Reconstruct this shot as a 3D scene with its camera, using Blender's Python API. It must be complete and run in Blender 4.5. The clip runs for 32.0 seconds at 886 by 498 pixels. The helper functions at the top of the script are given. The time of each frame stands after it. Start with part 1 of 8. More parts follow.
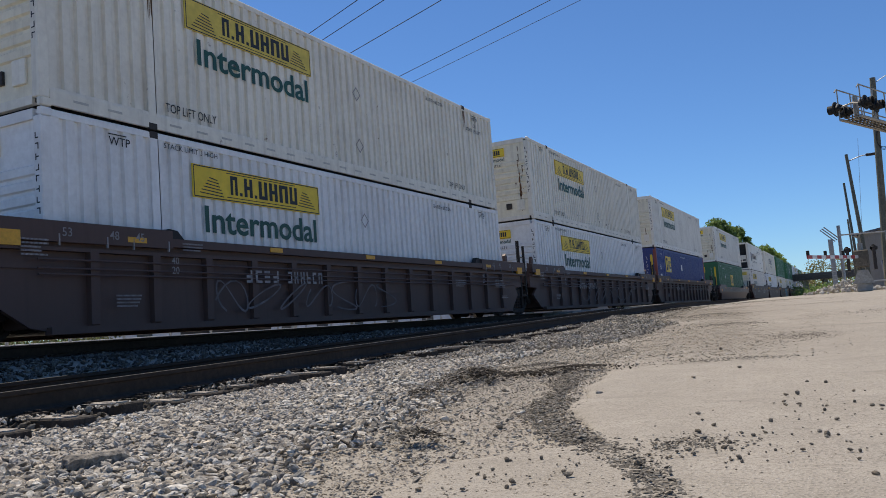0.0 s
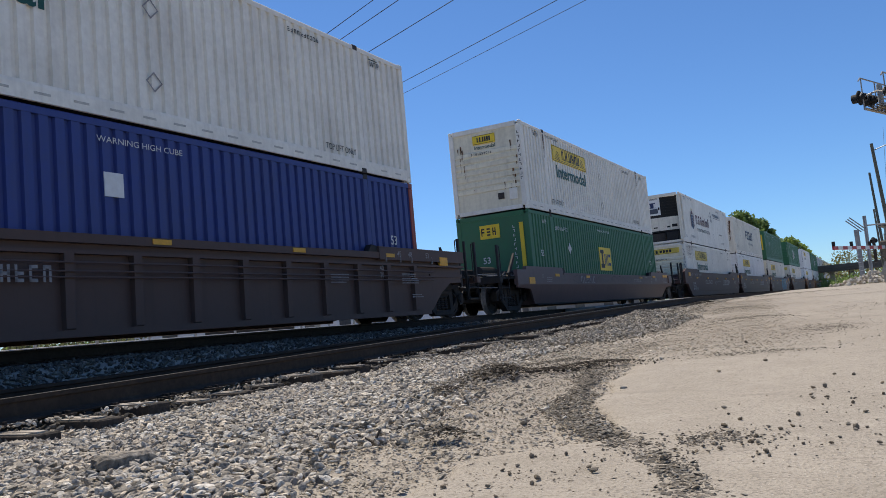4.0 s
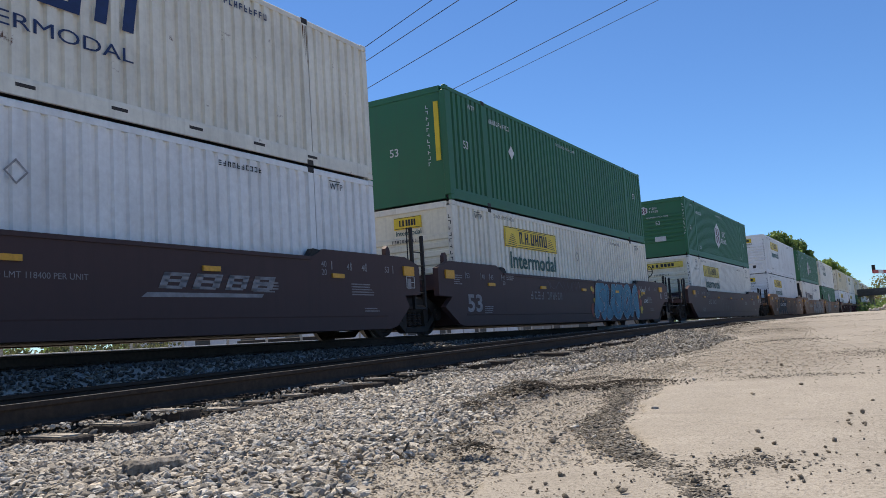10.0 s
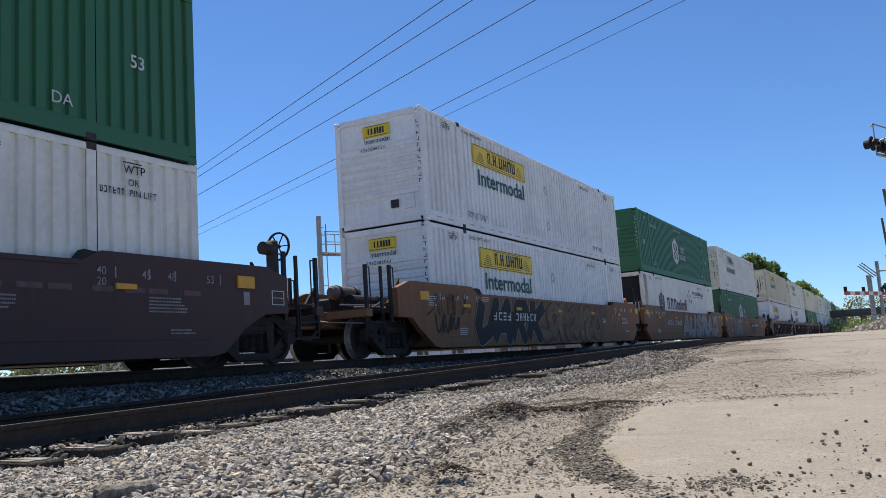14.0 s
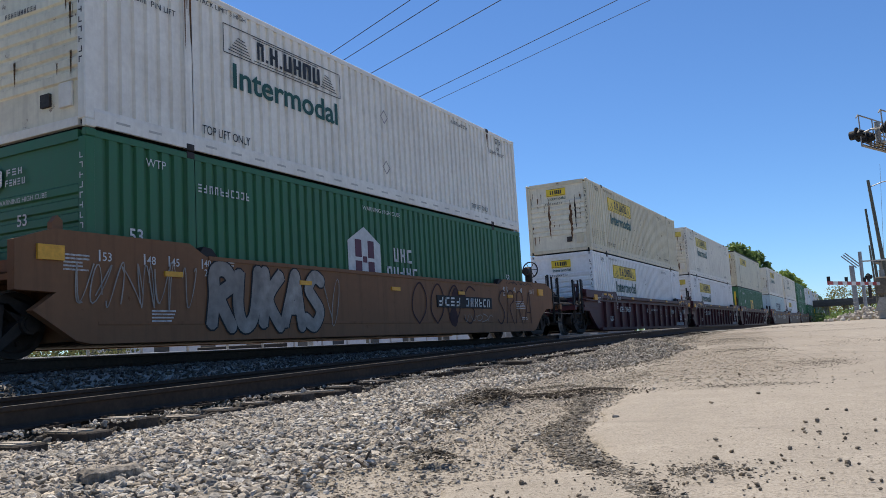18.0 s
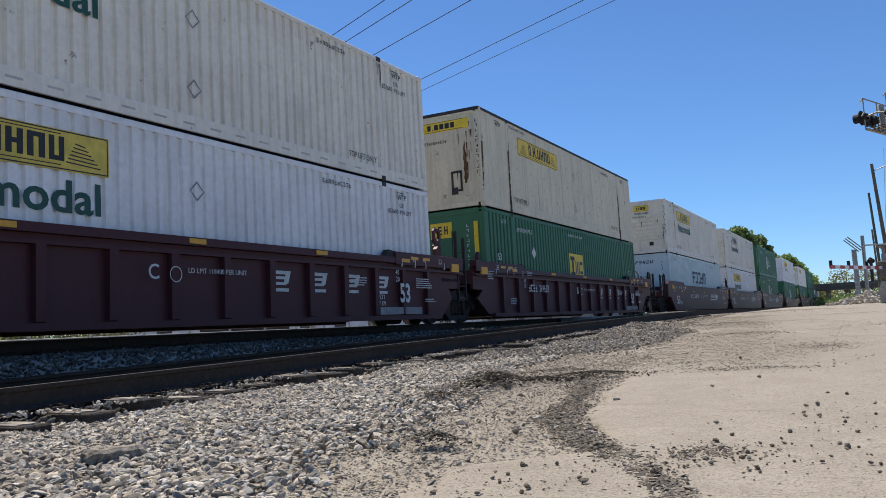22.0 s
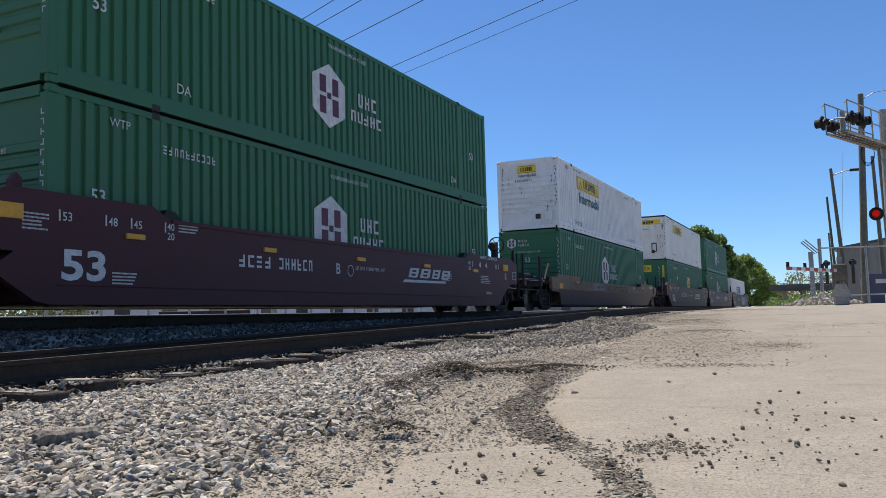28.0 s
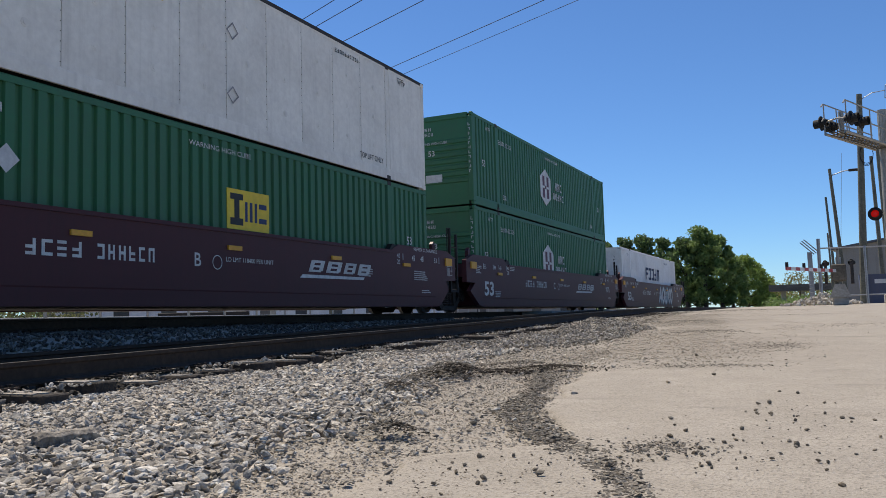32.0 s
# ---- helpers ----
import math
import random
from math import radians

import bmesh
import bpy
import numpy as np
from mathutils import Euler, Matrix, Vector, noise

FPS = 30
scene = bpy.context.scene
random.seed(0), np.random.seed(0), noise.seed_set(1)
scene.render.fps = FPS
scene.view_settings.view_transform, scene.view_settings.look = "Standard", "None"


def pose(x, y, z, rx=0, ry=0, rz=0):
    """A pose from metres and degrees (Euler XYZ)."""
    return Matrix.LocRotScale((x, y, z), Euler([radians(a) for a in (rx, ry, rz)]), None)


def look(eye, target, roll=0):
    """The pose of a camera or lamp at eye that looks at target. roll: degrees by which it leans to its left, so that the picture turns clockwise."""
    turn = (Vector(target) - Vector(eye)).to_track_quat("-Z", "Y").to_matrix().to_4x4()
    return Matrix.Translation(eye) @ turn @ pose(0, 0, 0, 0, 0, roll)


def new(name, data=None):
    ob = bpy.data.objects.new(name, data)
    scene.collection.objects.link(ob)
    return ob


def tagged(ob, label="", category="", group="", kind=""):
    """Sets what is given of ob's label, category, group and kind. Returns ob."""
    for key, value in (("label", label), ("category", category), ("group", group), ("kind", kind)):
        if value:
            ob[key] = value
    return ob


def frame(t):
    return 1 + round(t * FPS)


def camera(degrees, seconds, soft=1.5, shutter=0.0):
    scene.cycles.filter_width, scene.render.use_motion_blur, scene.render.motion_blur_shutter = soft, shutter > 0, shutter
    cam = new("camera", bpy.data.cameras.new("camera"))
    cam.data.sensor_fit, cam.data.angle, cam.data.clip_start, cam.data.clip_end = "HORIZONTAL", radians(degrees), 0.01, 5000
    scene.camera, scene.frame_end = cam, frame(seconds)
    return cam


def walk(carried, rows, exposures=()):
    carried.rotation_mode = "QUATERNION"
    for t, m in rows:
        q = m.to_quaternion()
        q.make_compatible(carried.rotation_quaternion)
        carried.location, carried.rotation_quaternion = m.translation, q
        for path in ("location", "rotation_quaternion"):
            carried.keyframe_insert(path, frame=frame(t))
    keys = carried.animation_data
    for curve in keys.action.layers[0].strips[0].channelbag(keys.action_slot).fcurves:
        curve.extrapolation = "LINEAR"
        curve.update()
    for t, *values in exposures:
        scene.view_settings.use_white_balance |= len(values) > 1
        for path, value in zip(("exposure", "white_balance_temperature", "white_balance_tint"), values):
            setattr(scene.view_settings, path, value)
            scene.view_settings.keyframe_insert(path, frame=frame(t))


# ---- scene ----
cam = camera(56.31, 32.0, soft=0.6)
# the camera stands still at knee height and only turns: seconds, tilt, lean, turn
EYE = (0.0, 0.0, 0.60)
PATH = [
    (0.0, 95.23, 4.33, 26.64), (0.5, 95.24, 4.35, 26.76), (1.0, 95.22, 4.64, 26.97),
    (1.5, 95.22, 4.86, 27.08), (2.0, 95.16, 5.06, 27.22), (2.5, 95.12, 5.12, 27.34),
    (3.0, 95.12, 5.11, 27.48), (3.5, 95.13, 5.14, 27.77), (5.5, 95.14, 4.61, 29.50),
    (6.0, 95.03, 4.27, 29.68), (6.5, 95.01, 3.99, 29.87), (7.0, 94.90, 3.54, 29.97),
    (7.5, 95.02, 3.39, 30.03), (8.0, 95.28, 3.51, 30.18), (8.5, 95.50, 3.62, 30.13),
    (9.0, 95.70, 3.66, 30.24), (9.5, 95.87, 3.62, 30.27), (10.0, 96.30, 3.65, 30.29),
    (10.5, 96.74, 3.60, 30.30), (11.0, 97.06, 3.59, 30.32), (11.5, 97.21, 3.52, 30.30),
    (12.0, 97.23, 3.56, 30.03), (12.5, 97.33, 3.54, 29.89), (13.0, 97.49, 3.65, 29.55),
    (13.5, 97.58, 3.76, 29.01), (14.0, 97.68, 3.75, 28.72), (14.5, 97.75, 3.85, 28.36),
    (15.0, 97.80, 3.94, 28.10), (15.5, 97.78, 3.95, 27.93), (17.5, 97.10, 3.48, 27.72),
    (18.0, 96.69, 3.34, 27.74), (18.5, 96.11, 3.24, 27.82), (19.0, 95.89, 3.21, 27.89),
    (19.5, 95.57, 3.20, 27.97), (20.0, 95.28, 3.20, 27.99), (20.5, 95.18, 3.26, 27.90),
    (21.0, 95.19, 3.31, 27.85), (21.5, 95.36, 3.28, 27.88), (22.0, 95.51, 3.17, 27.86),
    (22.5, 95.69, 3.14, 27.87), (23.0, 95.77, 2.89, 27.89), (23.5, 95.82, 2.49, 27.88),
    (24.0, 95.73, 2.07, 27.34), (24.5, 95.62, 1.60, 26.27), (25.0, 95.60, 1.41, 25.62),
    (25.5, 95.54, 1.41, 25.08), (26.0, 95.37, 1.47, 24.87), (26.5, 94.99, 1.56, 24.93),
    (28.5, 94.67, 1.43, 25.36), (29.0, 94.90, 1.10, 25.35), (29.5, 95.11, 0.76, 25.33),
    (30.0, 95.20, 0.65, 25.34), (30.5, 95.05, 0.79, 25.36), (31.0, 94.89, 1.07, 25.37),
    (31.5, 94.79, 1.21, 25.35), (32.0, 94.76, 1.65, 25.20),
]
walk(cam, [(t, pose(*EYE, rx, ry, rz)) for t, rx, ry, rz in PATH], [(t, stops, 7200, 10) for t, stops in ((0.0, -0.15), (3.5, -0.06), (6.0, 0.08), (8.0, 0.03), (11.0, 0.14), (13.0, 0.14), (15.0, 0.03), (18.0, 0.08), (20.0, 0.02), (22.0, 0.03), (24.0, 0.02), (25.0, -0.07), (26.0, -0.11), (29.0, 0.12), (30.5, -0.05), (32.0, -0.04))])

# ---- world, sun ----
SUN_DIR = Vector((-0.72, 0.42, 1.62)).normalized()      # towards the sun: high, behind the train
world = bpy.data.worlds.new("sky")
world.use_nodes = True
scene.world = world
wn = world.node_tree
sky = wn.nodes.new("ShaderNodeTexSky")
sky.sky_type = "NISHITA"
sky.sun_disc = False
sky.sun_elevation = math.asin(SUN_DIR.z)
sky.sun_rotation = math.atan2(SUN_DIR.x, SUN_DIR.y)
sky.air_density, sky.dust_density, sky.ozone_density = 0.88, 0.0, 10.0
bg = wn.nodes["Background"]
bg.inputs["Strength"].default_value = 0.129
tint = wn.nodes.new("ShaderNodeMix")
tint.data_type, tint.blend_type = "RGBA", "MULTIPLY"
tint.inputs[0].default_value, tint.inputs[7].default_value = 1.0, (0.745, 0.955, 1.135, 1)
wn.links.new(sky.outputs[0], tint.inputs[6])
wn.links.new(tint.outputs[2], bg.inputs[0])
sun = new("sun", bpy.data.lights.new("sun", "SUN"))
sun.data.energy, sun.data.angle, sun.data.color = 5.35, radians(0.53), (1.0, 0.94, 0.85)
sun.matrix_basis = look(SUN_DIR * 100, (0, 0, 0))
scene.view_settings.exposure = 0.0

# ---- plan ----
HEAD = 0.755           # top of the rails under the train
TRACK_X = -11.0        # its centre line
SIDING_X = -6.52       # centre line of the nearer, empty track
BEND = 0.43e-4         # the line bends away very slightly beyond 20 m
SPEED = (11.254, 0.04385, 0.0008616)
FRONTS = (7.57, 26.95, 46.37, 69.85, 93.35, 112.85, 132.32, 155.88, 179.57, 199.05, 218.42,
          242.0, 261.5, 280.95, 304.35, 323.8, 343.35, 367.12, 390.9, 410.35, 429.8)


def run(t):
    return SPEED[0] * t + SPEED[1] * t * t / 2 + SPEED[2] * t ** 3 / 6


def line_x(y):
    return TRACK_X - BEND * max(0.0, y - 20) ** 2


def grade(y):
    """Height of the open ground, which climbs gently to the road crossing."""
    k = min(max(y, -30.0), 27.0)
    g = 0.022 * k
    return g + 0.10 * min(max((y - 27) / 12, 0), 1) if y > 27 else g


def siding_head(y):
    return min(0.28 + 0.0165 * max(y, -30.0), HEAD)


def smooth(a, b, x):
    k = min(max((x - a) / (b - a), 0.0), 1.0)
    return k * k * (3 - 2 * k)


def ground_z(x, y):
    g = grade(y)
    bed = siding_head(y) - 0.255                       # ballast under the siding
    side = siding_head(y) - 0.288 + 0.06 * noise.noise((x * 0.7, y * 1.7, 5))   # and beside its tie ends
    bed2 = HEAD - 0.235                                # ballast under the running track
    z = g + (side - g) * smooth(-3.6, -4.9, x)
    z = z + (bed - z) * smooth(-5.25, -5.7, x)
    z = z + (bed2 - z) * smooth(-8.2, -9.4, x)
    z += 0.075 * math.exp(-((x + 2.64) / 0.24) ** 2 - ((y - 5.82) / 0.30) ** 2)  # a clump of dark rubble
    z += 0.15 * math.exp(-((x + 3.95) / 0.55) ** 2 - ((y - 15) / 1.7) ** 2)      # a low mound of ballast
    z = z + (0.25 - z) * smooth(-12.6, -15.0, x - line_x(y) + TRACK_X) * (1 - smooth(24, 28, y) * (1 - smooth(38, 42, y)))
    return z


# ---- materials ----
def nodes_of(name):
    m = bpy.data.materials.new(name)
    m.use_nodes = True
    nt = m.node_tree
    return m, nt, nt.nodes["Principled BSDF"]


def noise_node(nt, scale, detail=4, vec=None, stretch=None, rough=0.6):
    n = nt.nodes.new("ShaderNodeTexNoise")
    n.inputs["Scale"].default_value, n.inputs["Detail"].default_value, n.inputs["Roughness"].default_value = scale, detail, rough
    tc = nt.nodes.new("ShaderNodeTexCoord")
    src = tc.outputs["Object"] if vec is None else vec
    if stretch:
        mp = nt.nodes.new("ShaderNodeMapping")
        mp.inputs["Scale"].default_value = stretch
        nt.links.new(src, mp.inputs[0])
        src = mp.outputs[0]
    nt.links.new(src, n.inputs["Vector"])
    return n.outputs["Fac"]


def ramp(nt, fac, a, b):
    n = nt.nodes.new("ShaderNodeMapRange")
    n.inputs["From Min"].default_value, n.inputs["From Max"].default_value = a, b
    nt.links.new(fac, n.inputs["Value"])
    return n.outputs[0]


def mix(nt, fac, a, b):
    n = nt.nodes.new("ShaderNodeMix")
    n.data_type = "RGBA"
    for sock, v in ((n.inputs[0], fac), (n.inputs[6], a), (n.inputs[7], b)):
        if isinstance(v, (int, float)):
            sock.default_value = v
        elif isinstance(v, tuple):
            sock.default_value = (*v, 1)
        else:
            nt.links.new(v, sock)
    return n.outputs[2]


def bump(nt, bsdf, fac, strength, dist):
    n = nt.nodes.new("ShaderNodeBump")
    n.inputs["Strength"].default_value, n.inputs["Distance"].default_value = strength, dist
    nt.links.new(fac, n.inputs["Height"])
    nt.links.new(n.outputs[0], bsdf.inputs["Normal"])


def shift_by_object(nt):
    """Object coordinates moved by a random step, so that alike things differ."""
    tc, oi = nt.nodes.new("ShaderNodeTexCoord"), nt.nodes.new("ShaderNodeObjectInfo")
    mul = nt.nodes.new("ShaderNodeMath")
    mul.operation = "MULTIPLY"
    mul.inputs[1].default_value = 40.0
    nt.links.new(oi.outputs["Random"], mul.inputs[0])
    add = nt.nodes.new("ShaderNodeVectorMath")
    nt.links.new(tc.outputs["Object"], add.inputs[0])
    nt.links.new(mul.outputs[0], add.inputs[1])
    return add.outputs[0], oi.outputs["Random"]


def painted(name, col, dirt=(0.16, 0.11, 0.07), amount=0.35, rough=0.55, rust=0.0, streak=True, metal=0.0, spec=0.5):
    """Weathered paint: streaked dirt, blotches, rust spots, slight dents."""
    m, nt, b = nodes_of(name)
    vec, rnd = shift_by_object(nt)
    blotch = ramp(nt, noise_node(nt, 0.9, 5, vec), 0.42, 0.75)
    fine = ramp(nt, noise_node(nt, 9, 6, vec), 0.35, 0.8)
    c = mix(nt, blotch, col, tuple(0.8 * k + 0.2 * d for k, d in zip(col, dirt)))
    c = mix(nt, ramp(nt, rnd, 0, 12), c, dirt)
    if streak:
        st = noise_node(nt, 1.0, 6, vec, (7, 7, 0.35))
        mul = nt.nodes.new("ShaderNodeMath")
        mul.operation = "MULTIPLY"
        nt.links.new(ramp(nt, st, 0.5, 0.85), mul.inputs[0])
        mul.inputs[1].default_value = amount
        c = mix(nt, mul.outputs[0], c, dirt)
    mul2 = nt.nodes.new("ShaderNodeMath")
    mul2.operation = "MULTIPLY"
    nt.links.new(fine, mul2.inputs[0])
    mul2.inputs[1].default_value = 0.18
    c = mix(nt, mul2.outputs[0], c, dirt)
    if rust:
        spot = ramp(nt, noise_node(nt, 2.6, 8, vec, None, 0.72), 0.66 - rust * 0.2, 0.72 - rust * 0.2)
        c = mix(nt, spot, c, (0.13, 0.055, 0.025))
    nt.links.new(c, b.inputs["Base Color"])
    b.inputs["Roughness"].default_value, b.inputs["Metallic"].default_value = rough, metal
    b.inputs["Specular IOR Level"].default_value = spec
    bump(nt, b, noise_node(nt, 3, 3, vec), 0.05, 0.02)
    return m


def plain(name, col, rough=0.6, metal=0.0, var=0.25, scale=12.0, bumps=0.15):
    m, nt, b = nodes_of(name)
    vec, rnd = shift_by_object(nt)
    n = noise_node(nt, scale, 5, vec)
    n2 = noise_node(nt, scale / 9, 3, vec)
    dark = tuple(k * (1 - var) for k in col)
    light = tuple(min(1, k * (1 + var)) for k in col)
    c = mix(nt, ramp(nt, n, 0.3, 0.7), dark, light)
    c = mix(nt, ramp(nt, n2, 0.35, 0.9), c, tuple(k * (1 - var * 1.4) for k in col))
    nt.links.new(c, b.inputs["Base Color"])
    b.inputs["Roughness"].default_value, b.inputs["Metallic"].default_value = rough, metal
    if bumps:
        bump(nt, b, n, bumps, 0.02)
    return m


def glow(name, col, strength):
    m, nt, b = nodes_of(name)
    b.inputs["Base Color"].default_value = (*col, 1)
    b.inputs["Emission Color"].default_value = (*col, 1)
    b.inputs["Emission Strength"].default_value = strength
    return m


def leaves(name, col):
    """Thin leaves that let some light through."""
    m, nt, b = nodes_of(name)
    c = mix(nt, ramp(nt, noise_node(nt, 0.7, 4), 0.3, 0.7), tuple(0.6 * k for k in col), tuple(1.35 * k for k in col))
    nt.links.new(c, b.inputs["Base Color"])
    b.inputs["Roughness"].default_value = 0.6
    tr = nt.nodes.new("ShaderNodeBsdfTranslucent")
    nt.links.new(c, tr.inputs["Color"])
    mx = nt.nodes.new("ShaderNodeMixShader")
    mx.inputs[0].default_value = 0.5
    nt.links.new(b.outputs[0], mx.inputs[1])
    nt.links.new(tr.outputs[0], mx.inputs[2])
    nt.links.new(mx.outputs[0], nt.nodes["Material Output"].inputs[0])
    return m


WHITE_NEW = painted("white_paint", (0.875, 0.87, 0.855), amount=0.14)
WHITE_MID = painted("warm_white_paint", (0.88, 0.84, 0.75), amount=0.2)
WHITE_OLD = painted("aged_white_paint", (0.86, 0.81, 0.69), amount=0.34, rust=0.05)
# warmer cream tone for front walls of boxes not in clean white
NOSE = painted("cream_front_paint", (0.87, 0.80, 0.62), amount=0.35, rust=0.05)
CREAM = painted("cream_paint", (0.755, 0.665, 0.465), amount=0.5, rust=0.12)
PALE_BLUE = painted("pale_blue_paint", (0.58, 0.72, 0.73), amount=0.2)
GREEN = painted("green_paint", (0.023, 0.150, 0.061), amount=0.2, dirt=(0.06, 0.07, 0.05))
BLUE = painted("blue_paint", (0.02, 0.045, 0.22), amount=0.2, dirt=(0.06, 0.06, 0.07))
RED_POST = painted("red_paint", (0.28, 0.045, 0.035), amount=0.3)
MAROON = painted("maroon_paint", (0.082, 0.0260, 0.0310), dirt=(0.048, 0.024, 0.025), amount=0.4, rough=0.45, spec=0.17)
BROWN_WELL = painted("brown_maroon_paint", (0.128, 0.082, 0.078), dirt=(0.06, 0.042, 0.037), amount=0.5, rough=0.45, spec=0.3)
PURPLE = painted("faded_maroon_paint", (0.084, 0.049, 0.047), dirt=(0.056, 0.038, 0.034), amount=0.45, rough=0.5, spec=0.14)
BROWN = painted("brown_paint", (0.245, 0.122, 0.064), dirt=(0.10, 0.054, 0.034), amount=0.6, rust=0.1, rough=0.55, spec=0.10)
OCHRE = painted("ochre_paint", (0.20, 0.115, 0.052), dirt=(0.095, 0.06, 0.038), amount=0.9, rust=0.5, rough=0.55, spec=0.5)
GREY_WELL = painted("grey_brown_paint", (0.112, 0.072, 0.063), dirt=(0.070, 0.049, 0.042), amount=0.5, rough=0.5, spec=0.14)
BLACK_STEEL = plain("dark_steel", (0.014, 0.012, 0.011), 0.7, 0.0, 0.4)
TRUCK_STEEL = plain("grimy_cast_steel", (0.026, 0.021, 0.018), 0.8, 0.0, 0.4, 9)
GALV_DULL = plain("worn_bright_steel", (0.26, 0.25, 0.24), 0.55, 0.3, 0.3, 14, 0.05)
BRIGHT_STEEL = plain("polished_steel", (0.55, 0.55, 0.56), 0.22, 1.0, 0.1, 30, 0.02)
RAIL_STEEL = plain("rusted_rail_steel", (0.040, 0.027, 0.019), 0.9, 0.0, 0.4, 18)
YELLOW = plain("yellow_reflector", (0.75, 0.36, 0.03), 0.5, 0, 0.15, 20, 0)
DECAL_YELLOW = plain("yellow_decal", (0.82, 0.56, 0.03), 0.5, 0, 0.12, 6, 0)
DECAL_FADED = plain("faded_yellow_decal", (0.72, 0.54, 0.09), 0.55, 0, 0.2, 6, 0)
INK = plain("black_ink", (0.02, 0.02, 0.022), 0.6, 0, 0.3, 8, 0)
INK_GREEN = plain("dark_green_ink", (0.008, 0.075, 0.055), 0.55, 0, 0.2, 8, 0)
INK_NAVY = plain("navy_ink", (0.012, 0.028, 0.10), 0.55, 0, 0.2, 8, 0)
INK_SLATE = plain("slate_ink", (0.07, 0.085, 0.12), 0.5, 0, 0.15, 6, 0)
INK_WHITE = plain("white_ink", (0.62, 0.62, 0.60), 0.6, 0, 0.2, 8, 0)
INK_GREY = plain("worn_white_ink", (0.30, 0.28, 0.28), 0.7, 0, 0.35, 5, 0)
INK_RED = plain("red_ink", (0.10, 0.015, 0.035), 0.55, 0, 0.2, 8, 0)
INK_MAROON = plain("dark_red_ink", (0.10, 0.018, 0.03), 0.55, 0, 0.2, 8, 0)
RESERVOIR = plain("dusty_brown_tank", (0.16, 0.125, 0.10), 0.8, 0, 0.4, 5, 0.1)
CASTING = plain("casting_steel", (0.055, 0.045, 0.040), 0.7, 0.3, 0.4, 20)
SLOT_GREY = plain("grey_slot_paint", (0.50, 0.48, 0.43), 0.7, 0, 0.2, 8, 0)
RUBBER = plain("black_rubber", (0.015, 0.015, 0.015), 0.8, 0, 0.3)
# tie wood: weathering and creosote, with sun on tops and shade on sides painted in
WOOD_TIE = plain("sunlit_weathered_wood", (0.40, 0.36, 0.315), 0.95, 0, 0.5, 14, 0.7)
TIE_TAR_SHADE = plain("shade_dark_creosoted_wood", (0.050, 0.041, 0.034), 0.95, 0, 0.5, 25, 0.8)
POLE_WOOD = plain("pole_wood", (0.135, 0.132, 0.10), 0.9, 0, 0.35, 10, 0.4)
GALV = plain("galvanised_steel", (0.34, 0.35, 0.36), 0.5, 0.6, 0.2, 20, 0.05)
ALU = plain("dull_aluminium", (0.36, 0.34, 0.30), 0.6, 0.3, 0.25, 16, 0.05)
CONCRETE = plain("concrete", (0.38, 0.36, 0.32), 0.9, 0, 0.2, 8, 0.3)


